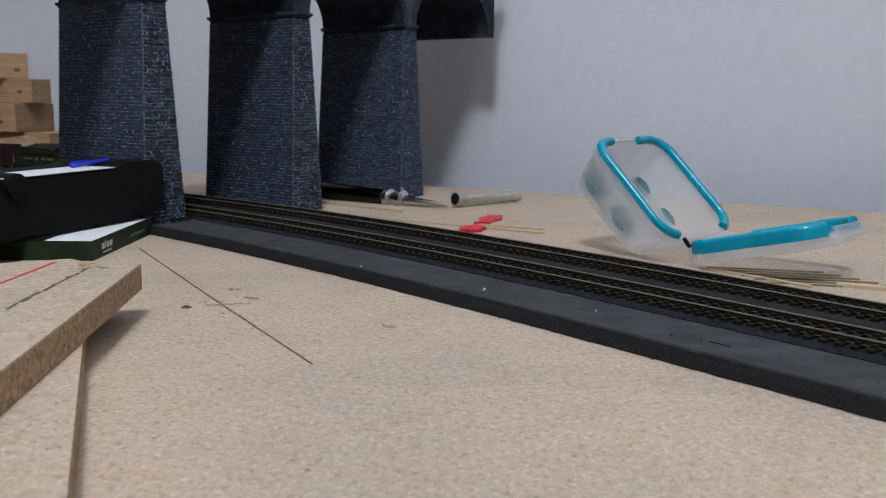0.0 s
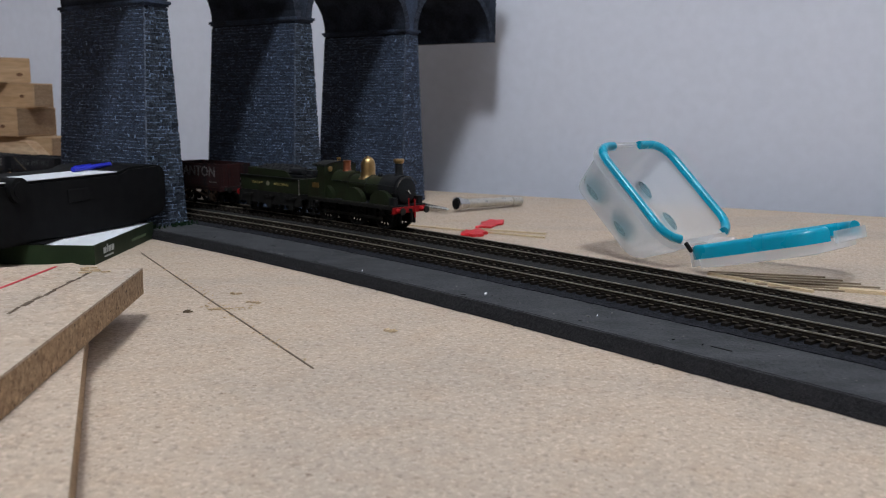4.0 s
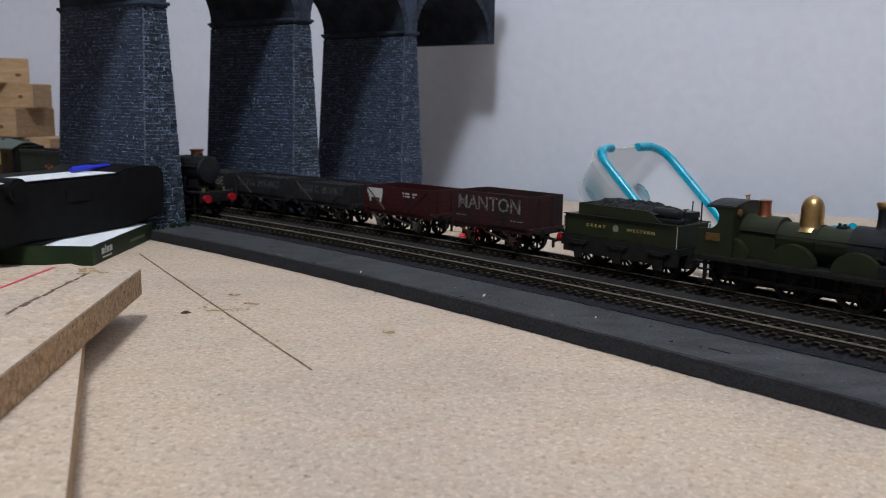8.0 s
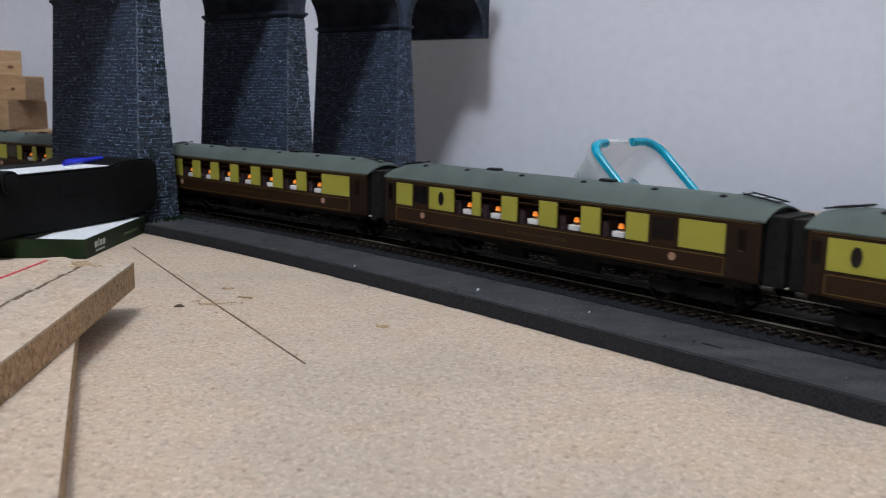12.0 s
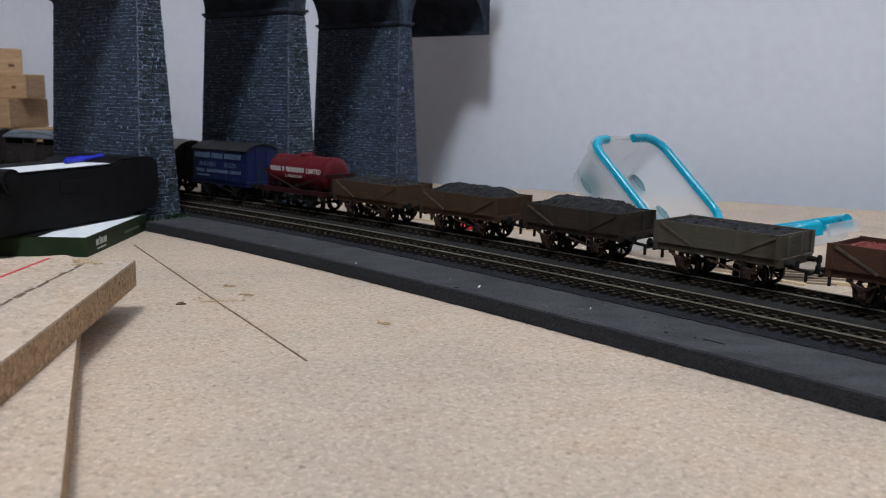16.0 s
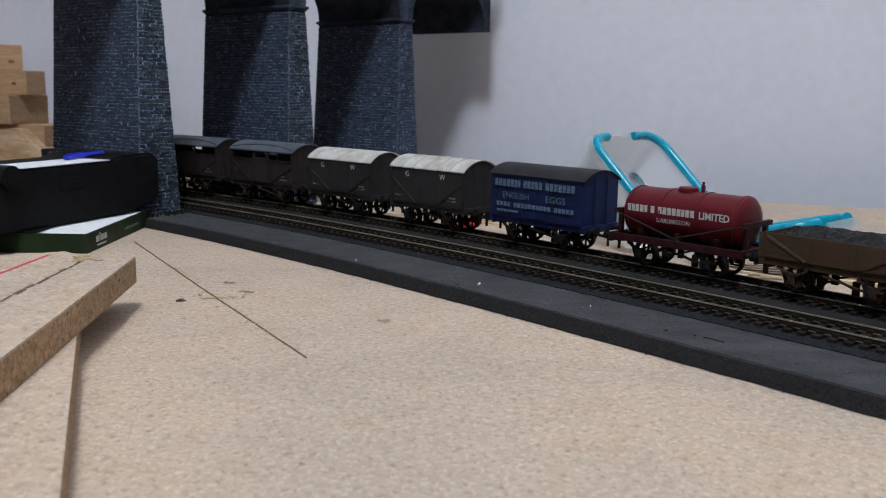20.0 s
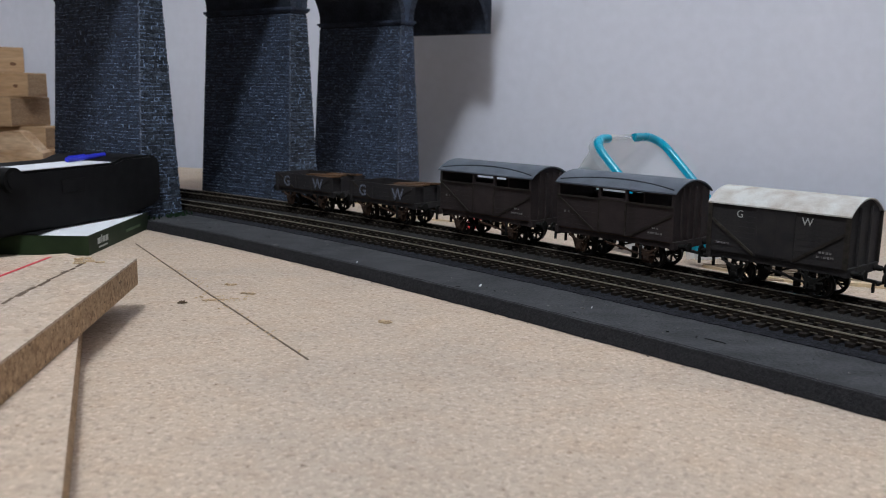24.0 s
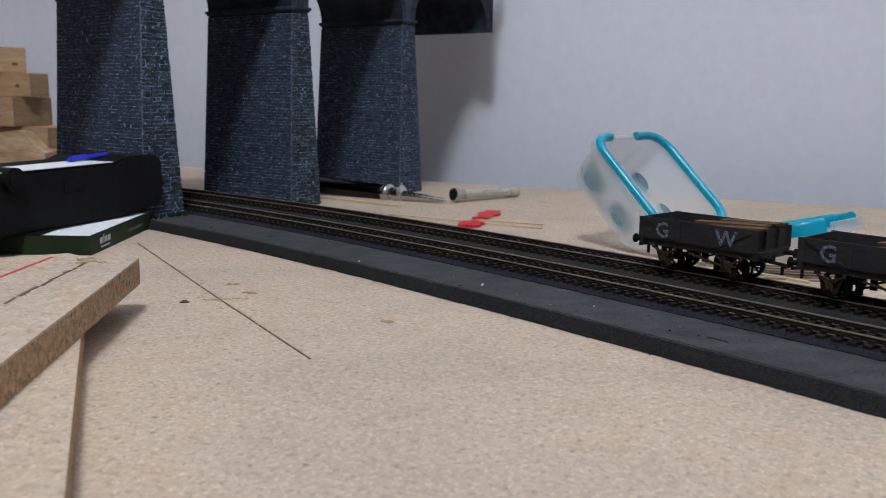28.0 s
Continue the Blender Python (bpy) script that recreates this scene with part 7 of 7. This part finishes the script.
    # lid
    p1, p2, p4 = Vector((0.1425, 0.511, 0.0112)), Vector((0.197, 0.455, 0.0315)), Vector((0.1890, 0.5560, 0.0108))
    lx, ly = (p2 - p1).normalized(), (p4 - p1).normalized()
    lz = lx.cross(ly).normalized()
    ly = lz.cross(lx)
    cen = p1 + (p2 - p1) / 2 + (p4 - p1) / 2
    q = Matrix(((lx.x, ly.x, lz.x, cen.x), (lx.y, ly.y, lz.y, cen.y), (lx.z, ly.z, lz.z, cen.z), (0, 0, 0, 1)))
    hl = lambda pts, z: [tuple(q @ Vector((x, y, z))) for x, y in pts]
    LL, LW = (p2 - p1).length + 0.002, (p4 - p1).length + 0.002
    o, i_ = dense(rounded_rect(LL, LW, 0.016, 8)), dense(rounded_rect(LL - 0.011, LW - 0.011, 0.0105, 8))
    keep = lambda p: not ((p[0] < -LL / 2 + 0.010 and p[1] > -LW / 2 + 0.009) or (p[0] > LL / 2 - 0.006 and -LW / 2 + 0.014 < p[1] < LW / 2 - 0.010))
    part("lid_seal", broken_band(half_round(hl, o, i_, 0.0012, 0.0030, 0.0054), [keep(p) for p in o]), TEAL, c, "teal lid seal", smooth=True)
    o2, i2 = rounded_rect(LL - 0.008, LW - 0.008, 0.010, 8), rounded_rect(LL - 0.016, LW - 0.016, 0.008, 8)
    part("lid", loft([hl(rounded_rect(LL - 0.020, LW - 0.020, 0.008, 8), -0.0105), hl(o2, -0.0095), hl(o2, -0.0030), hl(i2, -0.0030), hl(i2, -0.0085)]), FROST, c, "frosted translucent lid tray", smooth=True)
    for sx in (-1, 1):
        part("clip_flap", boxes((sx * LL / 2 - 0.001, sx * LL / 2 + 0.001, -0.020, 0.020, -0.009 if sx < 0 else -0.006, 0.001), bevel=0.0006), FROST, c, "clear locking flap", at=q @ Matrix.Translation((sx * 0.0022, 0, 0)))
    bm = bmesh.new()
    bar(bm, (0.1460, 0.5095, 0.0130), (0.1435, 0.5135, 0.0175), 0.0018, 0.0018)
    part("hinge_hook", bm, BLACKPL, c, "small black hook")
    bm = bmesh.new()
    bar(bm, (0.170, 0.549, 0.0155), (0.172, 0.539, 0.0135), 0.030, 0.0010)
    part("hinge_flap", bm, FROST, c, "clear hinge strip")
    return c


TEALPATCH = material("teal_patch", (0.06, 0.34, 0.43), 0.6, vary=0.1, bump=0, scale=60, alpha=0.5)
TEALPALE = material("pale_teal_patch", (0.18, 0.55, 0.66), 0.6, vary=0.1, bump=0, scale=60, alpha=0.33)
TEALFAINT = material("faint_teal_patch", (0.25, 0.60, 0.70), 0.7, vary=0.1, bump=0, scale=60, alpha=0.28)


def layered(parent, outline, z0, z1):
    """Chipboard: a coarse core between two thin layers of fine chips."""
    part("core", slab(outline, z0 + 0.0009, z1 - 0.0009), CHIP_EDGE, parent, "coarse brown core showing at the sawn edge")
    part("surface_layer", slab(outline, z1 - 0.0009, z1), CHIP, parent, "fine pale chip surface")
    part("surface_layer", slab(outline, z0, z0 + 0.0009), CHIP_EDGE, parent)


def loose_planks():
    edge = Vector((0.0150, -0.1548)).normalized()
    left = Vector((edge.y, -edge.x))
    p = Vector((-0.135, 0.3834))
    up = thing("chipboard_offcut", "chipboard offcut with a red line lying across another board", "board", "chipboard offcuts")
    rng = random.Random(2)
    far_end = [p, p + left * 0.022 + edge * 0.0004, p + left * 0.028 - edge * 0.006, p + left * 0.034 - edge * 0.0125, p + left * 0.052 - edge * 0.006, p + left * 0.075 + edge * 0.004, p + left * 0.14 + edge * 0.006]
    out = far_end + [p + left * 0.14 + edge * 0.36, p + edge * 0.36]
    z = lambda q: 0.0
    layered(up, [(v.x, v.y) for v in out], 0.0122, 0.0240)
    bm = bmesh.new()
    bar(bm, (-0.1770, 0.290, 0.02408), (-0.1735, 0.3830, 0.02408), 0.0016, 0.0002)
    part("marker_line", bm, REDLINE, up, "red marker line")
    y = 0.296
    while y < 0.372:
        w = rng.uniform(0.003, 0.010)
        bm = bmesh.new()
        bar(bm, (-0.1523 - (y - 0.298) * 0.018 + rng.uniform(-0.0006, 0.0006), y, 0.02406), (-0.1523 - (y - 0.298) * 0.018 + rng.uniform(-0.0006, 0.0006), y + w, 0.02406), rng.uniform(0.0007, 0.0022) * (1.4 - (y - 0.296) * 12), 0.0002)
        part("pencil_mark", bm, PENCIL, up, "dark torn pencil mark")
        y += w + rng.uniform(0.0, 0.002)
    bm = bmesh.new()
    for i in range(12):
        x0, y0 = -0.152 + rng.uniform(-0.010, 0.006), 0.375 + rng.uniform(-0.009, 0.006)
        bar(bm, (x0, y0, 0.0242), (x0 + rng.uniform(0.001, 0.004), y0 + rng.uniform(-0.001, 0.001), 0.0244), 0.0009, 0.0006)
    tagged(part("torn_patch", bm, SCUFF, up), kind="stuff")
    lo = thing("chipboard_offcut", "pale chipboard offcut lying flat on the baseboard", "board", "chipboard offcuts")
    a, d = Vector((-0.1417, 0.3370)), Vector((0.355, -0.935)).normalized()
    n = Vector((d.y, -d.x))
    q = [a, a + d * 0.33, a + d * 0.33 + n * 0.13, a + n * 0.13]
    layered(lo, [(v.x, v.y) for v in q], 0.0001, 0.0119)


def book_and_case():
    b = thing("flat_green_box", "flat dark green card box with a white paper inside", "box")
    x1, y0, h = -0.2085, 0.5120, 0.0118
    part("tray", boxes((x1 - 0.22, x1, y0, y0 + 0.0012, 0.0001, h), (x1 - 0.0012, x1, y0 + 0.0012, y0 + 0.1048, 0.0001, h), (x1 - 0.22, x1, y0 + 0.1048, y0 + 0.1060, 0.0001, h), (x1 - 0.22, x1 - 0.0012, y0 + 0.0012, y0 + 0.1048, 0.0001, 0.0012)), GREENBOX, b)
    part("paper", boxes((x1 - 0.216, x1 - 0.0014, y0 + 0.0014, y0 + 0.1040, h - 0.0030, h - 0.0004)), PAPER, b, "stack of white paper")
    for d, w, z0, z1 in ((0.0135, 0.0045, 0.0048, 0.0084), (0.0192, 0.0012, 0.0048, 0.0098), (0.0214, 0.0040, 0.0048, 0.0084), (0.0264, 0.0040, 0.0048, 0.0084), (0.0150, 0.0140, 0.0022, 0.0032)):
        part("label_bar", boxes((x1 - 0.0001, x1 + 0.0002, y0 + d, y0 + d + w, z0, z1)), PALEPRINT, b, "pale printed bar")
    part("label_bar", boxes((x1 - 0.0001, x1 + 0.0002, y0 + 0.062, y0 + 0.090, 0.0045, 0.0062)), PALEPRINT2, b)
    # a black flap, sized to stand for the case's shade on the paper too
    part("flap", boxes((x1 - 0.190, x1 - 0.030, y0 - 0.0002, y0 + 0.040, h + 0.0002, h + 0.0009)), BLACKPL, b, "black card flap folded inwards, also standing for the case's shade")
    # the case lies across the box
    c = thing("black_case", "long matt black plastic case with paper on its lid", "case")
    d = Vector((0.34486, 0.93866, 0))
    n = Vector((-0.93866, 0.34486, 0))
    o = Vector((-0.2066, 0.6210, 0.0119))
    m = Matrix(((d.x, n.x, 0, o.x), (d.y, n.y, 0, o.y), (0, 0, 1, o.z), (0, 0, 0, 1)))
    prof = [(-0.230, 0.0003), (-0.022, 0.0003), (0.007, 0.0050), (0.0105, 0.0090), (0.012, 0.0150), (0.012, 0.0350), (0.009, 0.0392), (0.002, 0.0406), (-0.026, 0.0404), (-0.036, 0.0374), (-0.230, 0.0374)]
    body = plate(prof, 0.0, 0.062)
    bmesh.ops.bevel(body, geom=list(body.edges), offset=0.0016, segments=2, affect="EDGES", clamp_overlap=True)
    part("case_body", body, BLACKPL, c, at=m, smooth=True)
    part("clasp", boxes((-0.084, -0.064, -0.0006, 0.0002, 0.022, 0.030), bevel=0.0003), BLACKPL, c, at=m)
    roll = rod(bmesh.new(), (-0.1240, -0.0035, 0.0335), (-0.1240, 0.012, 0.0335), 0.0072, 24)
    rod(roll, (-0.1240, -0.0042, 0.0335), (-0.1240, -0.0034, 0.0335), 0.0048, 20)
    part("lid_hinge", roll, BLACKPL, c, at=m, smooth=True)
    p = thing("paper_sheet", "white paper sheet lying on the black case", "paper", at=m)
    part("sheet", boxes((-0.215, -0.0375, 0.001, 0.030, 0.0376, 0.0382), bevel=0.0002), PAPER, p)
    e = thing("ballpoint_pen", "bright blue plastic pen on the white paper", "pen", at=m)
    bm = rod(bmesh.new(), (-0.0569, 0.0203, 0.0400), (-0.0200, 0.0221, 0.0411), 0.0017, 12)
    part("barrel", bm, BLUEPEN, e, smooth=True)
    part("clip", rod(bmesh.new(), (-0.0560, 0.0200, 0.0420), (-0.0400, 0.0208, 0.0424), 0.0005, 6), BLUEPEN, e)


PALEPRINT = material("pale_print", (0.50, 0.52, 0.50), 0.6, vary=0.2, bump=0)
PALEPRINT2 = material("faint_print", (0.08, 0.13, 0.06), 0.6, vary=0.2, bump=0)


def wood_block(label, corner, turn, along, deep, z0, z1, knot=None):
    """A sawn block: corner is its nearest upright edge, turn the way its long face recedes to the west, in degrees."""
    ob = thing("timber_block", label, "wood block", "stack of timber offcuts", at=pose(corner[0], corner[1], z0, 0, 0, -turn))
    h = z1 - z0 - 0.0004
    part("block", box(bmesh.new(), -along, 0, 0, deep, 0, h, bevel=0.0009), PINE, ob)
    # the block's right end is covered by a darker face
    part("end_face", boxes((0.0001, 0.0004, 0.0014, deep - 0.0014, 0.0014, h - 0.0014)), ENDFACE, ob, "darker end face")
    if knot:
        bm = turned([(0.0030, 0), (0.0026, 0.0003), (0.0, 0.0004)], 12, "Y")
        bmesh.ops.scale(bm, verts=bm.verts, vec=(1.3, 1, 0.75))
        part("knot", bm, KNOT, ob, "dark knot", at=pose(knot[0], 0.0001, knot[1], 180, 0, 0))
    return ob


KNOT = material("pine_knot", (0.16, 0.07, 0.028), 0.7, vary=0.3, scale=400)
ENDFACE = material("darker_pine_end", (0.30, 0.205, 0.130), 0.8, vary=0.3, scale=90, tint=(0.24, 0.150, 0.088), stretch=(1, 0.6, 3), bump=0.2, fine=500, spec=0.15)


def timber_stack():
    text = "sawn pine timber offcut in an uneven stack"
    wood_block(text, (-0.4600, 1.040), 8, 0.150, 0.060, 0.0002, 0.0262)
    wood_block(text, (-0.4700, 1.045), 14, 0.150, 0.050, 0.0262, 0.0522)
    wood_block(text, (-0.5070, 1.040), 20, 0.120, 0.062, 0.0522, 0.0868, (-0.022, 0.012))
    wood_block(text, (-0.4897, 1.050), 20, 0.120, 0.031, 0.0868, 0.1155, (-0.018, 0.013))
    wood_block(text, (-0.5035, 1.075), -33, 0.110, 0.034, 0.1155, 0.1455, (-0.012, 0.010))
    ob = thing("timber_wedge", "split pine wedge leaning before the timber stack", "wood block", "stack of timber offcuts")
    part("wedge", plate([(-0.560, 0.0002), (-0.447, 0.0002), (-0.447, 0.0255), (-0.4515, 0.0280), (-0.471, 0.0485), (-0.480, 0.0500), (-0.505, 0.0470), (-0.560, 0.0410)], 0.985, 1.010), PALEPINE, ob)


def strip(label, a, b, w, h, name="wood_strip", mat=None):
    bm = bar(bmesh.new(), (a[0], a[1], h / 2), (b[0], b[1], h / 2), w, h - 0.0001)
    return solid(name, bm, mat or PALEWOOD, label, "wood strip", "thin wood strips")


def bench_tools():
    strip("thin pale wood strip lying beside the track", (-0.1133, 0.812), (-0.0366, 0.7515), 0.0040, 0.0022)
    strip("thin grey wood strip lying beside the track", (-0.0433, 0.7035), (0.0740, 0.6380), 0.0022, 0.0014)
    strip("short thin wood strip under a red clip", (0.026, 0.678), (0.0770, 0.6570), 0.0022, 0.0014)
    strip("pale wood strip along the foam's far edge", (0.1560, 0.5060), (0.1980, 0.4590), 0.0030, 0.0014)
    strip("pale wood strip near the board's open end", (0.2140, 0.4640), (0.2560, 0.4470), 0.0050, 0.0020)
    for i in range(6):
        strip("thin brown wood strip under the open lid", (0.158 + i * 0.004, 0.513 - i * 0.0085), (0.222 + i * 0.006, 0.500 - i * 0.0095), 0.0014, 0.0010, mat=GREYSTRIP)
    for pts, h in (([(0.0120, 0.650), (0.0165, 0.664), (0.0200, 0.661), (0.0262, 0.672), (0.0331, 0.6540), (0.0285, 0.650), (0.0293, 0.6420), (0.0207, 0.638), (0.0180, 0.642), (0.0119, 0.639)], 0.0024), ([(0.0240, 0.6880), (0.0300, 0.7000), (0.0296, 0.7153), (0.0350, 0.7220), (0.0382, 0.7340), (0.0440, 0.7280), (0.0503, 0.7316), (0.0481, 0.7079), (0.0420, 0.7000), (0.0371, 0.6850), (0.0300, 0.6880), (0.0264, 0.6800)], 0.0016)):
        bm = slab(pts, 0.0002, h)
        bmesh.ops.bevel(bm, geom=list(bm.edges), offset=0.0005, segments=2, affect="EDGES")
        solid("plastic_clip", bm, REDCLIP, "small flat red plastic clip on the chipboard", "clip", "red clips")
    # pin vice
    v = thing("pin_vice", "knurled nickel pin vice lying on the board", "hand tool")
    a, b = Vector((0.0100, 0.7900, 0.0072)), Vector((0.0735, 0.8420, 0.0052))
    d = (b - a)
    q = Matrix.Translation(a) @ d.to_track_quat("Z", "Y").to_matrix().to_4x4()
    L = d.length
    part("chuck", turned([(0.0054, 0.0), (0.0064, 0.0005), (0.0064, 0.0025), (0.0050, 0.0080), (0.0042, 0.0130), (0.0040, 0.0135)], 24), CHROME, v, "bright chuck", at=q, smooth=True)
    part("chuck_hole", turned([(0.0050, -0.0002), (0.0046, -0.0001), (0.0020, 0.0002), (0.0, 0.0003)], 20), BLACKPL, v, at=q)
    part("grip", turned([(0.0040, 0.0135), (0.0044, 0.0145), (0.0043, L * 0.52), (0.0038, L * 0.53), (0.0038, L * 0.60), (0.0042, L * 0.61), (0.0040, L * 0.83), (0.0032, L * 0.84)], 24), KNURL, v, at=q, smooth=True)
    part("end_collar", turned([(0.0032, L * 0.84), (0.0045, L * 0.85), (0.0045, L * 0.89), (0.0041, L * 0.90), (0.0040, L * 0.99), (0.0030, L)], 24), KNURL, v, at=q, smooth=True)
    # long dark handled tool
    v = thing("craft_knife", "dark polished craft tool with chrome collar and tapered tip", "hand tool")
    a, b = Vector((-0.1300, 0.8560, 0.0085)), Vector((0.0040, 0.7790, 0.0032))
    d = (b - a)
    q = Matrix.Translation(a) @ d.to_track_quat("Z", "Y").to_matrix().to_4x4()
    L = d.length
    part("handle", turned([(0.0050, 0.0), (0.0078, 0.002), (0.0080, L * 0.1), (0.0082, L * 0.55), (0.0070, L * 0.57)], 24), DARKCHROME, v, at=q, smooth=True)
    part("pocket_clip", boxes((0.0070, 0.0088, -0.0012, 0.0012, L * 0.08, L * 0.52), bevel=0.0004), CHROME, v, at=q)
    part("collar", turned([(0.0070, L * 0.57), (0.0094, L * 0.575), (0.0098, L * 0.60), (0.0090, L * 0.61), (0.0064, L * 0.62), (0.0064, L * 0.65), (0.0090, L * 0.66), (0.0094, L * 0.69), (0.0082, L * 0.70), (0.0050, L * 0.71)], 24), CHROME, v, "chrome collar", at=q, smooth=True)
    part("tip", turned([(0.0048, L * 0.70), (0.0046, L * 0.72), (0.0018, L * 0.98), (0.0006, L)], 20), CHROME, v, "tapered chrome tip", at=q, smooth=True)
    part("rest_pin", rod(bmesh.new(), (0, 0.0090, L * 0.68), (0, 0.0118, L * 0.68), 0.0018, 10), CHROME, v, at=q)
    part("rest_pin", rod(bmesh.new(), (0.0090, 0.0, L * 0.60), (0.0118, 0.0, L * 0.60), 0.0018, 10), CHROME, v, at=q)


GREYSTRIP = material("brown_wood_strip", (0.30, 0.22, 0.15), 0.8, vary=0.25, scale=60, bump=0.1)


DUST = material("pale_dust", (0.22, 0.21, 0.20), 0.9, vary=0.4, scale=900, bump=0, spec=0.1)


def foam_marks():
    """Crumbs and slits on the foam beside the near track."""
    rng = random.Random(6)
    for s, off, r in ((-0.012, 0.0978, 0.0011), (0.052, 0.091, 0.0005), (-0.102, 0.1067, 0.0005)):
        i = int(round(s / STEP)) + LEFT_N
        p = XY[i] + np.array([math.sin(ANG[i]), -math.cos(ANG[i])]) * off
        bm = bar(bmesh.new(), (p[0] - r * 0.4, p[1] - r, FOAM_Z + 0.0004), (p[0] + r * 0.4, p[1] + r, FOAM_Z + 0.0008), r * 0.7, r * 0.6)
        solid("white_crumb", bm, PAPER, "tiny white crumb lying on the black foam", "crumb", "crumbs")
    dust, pits = bmesh.new(), bmesh.new()
    for i in range(520):
        s, off = rng.uniform(-0.62, 0.34), GAP + 0.0235 + 0.0365 * rng.random()
        k = int(round(s / STEP)) + LEFT_N
        d, n = np.array([math.cos(ANG[k]), math.sin(ANG[k])]), np.array([math.sin(ANG[k]), -math.cos(ANG[k])])
        p = XY[k] + n * off
        r = rng.uniform(0.00012, 0.00032) * (2.2 if rng.random() < 0.05 else 1)
        q = p + (d * rng.uniform(-1, 1) + n * rng.uniform(-1, 1)) * r * rng.choice((1.2, 1.5, 5.0))
        bar(dust if i % 3 else pits, (*p, FOAM_Z + 0.0001), (*q, FOAM_Z + 0.0002), r, r * 0.7)
    tagged(part("dust", dust, DUST, BED, "pale dust specks"), kind="stuff")
    tagged(part("pit_scatter", pits, BLACKPL, BED, "small dark pits"), kind="stuff")
    grit = bmesh.new()
    for i in range(70):
        s = rng.uniform(-0.62, 0.34)
        k = int(round(s / STEP)) + LEFT_N
        n = np.array([math.sin(ANG[k]), -math.cos(ANG[k])])
        p = XY[k] + n * (0.1146 + rng.uniform(-0.0006, 0.0014))
        r = rng.uniform(0.00015, 0.00045)
        bar(grit, (*p, 0.0001), (p[0] + rng.uniform(-2, 2) * r, p[1] + rng.uniform(-1, 1) * r, 0.0001 + r * 0.6), r, r * 0.7)
    tagged(part("crumb_scatter", grit, FOAM_CUT, BED, "black crumbs along the cut edge"), kind="stuff")
    for s, off, ln in ((0.118, 0.0945, 0.009), (-0.210, 0.0934, 0.004), (-0.144, 0.1076, 0.004)):
        i = int(round(s / STEP)) + LEFT_N
        d = np.array([math.cos(ANG[i]), math.sin(ANG[i])])
        p = XY[i] + np.array([math.sin(ANG[i]), -math.cos(ANG[i])]) * off
        bm = bar(bmesh.new(), (*(p - d * ln / 2), FOAM_Z + 0.0001), (*(p + d * ln / 2), FOAM_Z + 0.0001), 0.0008, 0.0003)
        tagged(part("foam_slit", bm, BLACKPL, BED), "dark slit in the foam")


loose_planks()
book_and_case()
timber_stack()
food_container()
bench_tools()
foam_marks()

build_sleepers(TRACKS)

# ---- motion ----
SPEED_GOODS = 0.081
EXPRESS_AT = [(0.0, -2.835), (8.0, -0.6100), (8.5, -0.4545), (9.3, -0.2156), (10.0, -0.0040), (10.5, 0.1478), (11.0, 0.3010), (11.5, 0.4560), (12.5, 0.7700), (14.5, 1.3970), (16.0, 1.79), (18.0, 2.04), (19.5, 2.10), (28.0, 2.10)]


def express_place(t):
    ts = np.array([a for a, b in EXPRESS_AT])
    return float(np.mean([np.interp(t + d, ts, [b for a, b in EXPRESS_AT]) for d in (-0.2, -0.1, 0, 0.1, 0.2)])) if 0.3 < t < 27.7 else float(np.interp(t, ts, [b for a, b in EXPRESS_AT]))


def motions():
    times = [i * 0.25 for i in range(113)]
    rolled = {}
    for ob, s0, half in GOODS:
        walk(ob, [(t, riding(FAR_TRACK, s0 + SPEED_GOODS * (t - 8.0), half)) for t in times])
        rolled[ob] = lambda t: SPEED_GOODS * t
    for ob, s0, half in EXPRESS:
        walk(ob, [(t, riding(NEAR_TRACK, s0 + express_place(t), half)) for t in times])
        rolled[ob] = lambda t: express_place(t) - express_place(0)
    for axle, root, x, r in SETS:
        slow = root in [g[0] for g in GOODS]
        if not slow and r < 0.007:
            continue
        step = 0.1 if slow else 1 / 30
        n = int(round(28.0 / step))
        rows = [(min(i * step, 28.0), Matrix.Translation((x, 0, r)) @ Matrix.Rotation(rolled[root](min(i * step, 28.0)) / r, 4, "Y")) for i in range(n + 1)]
        walk(axle, rows)


motions()
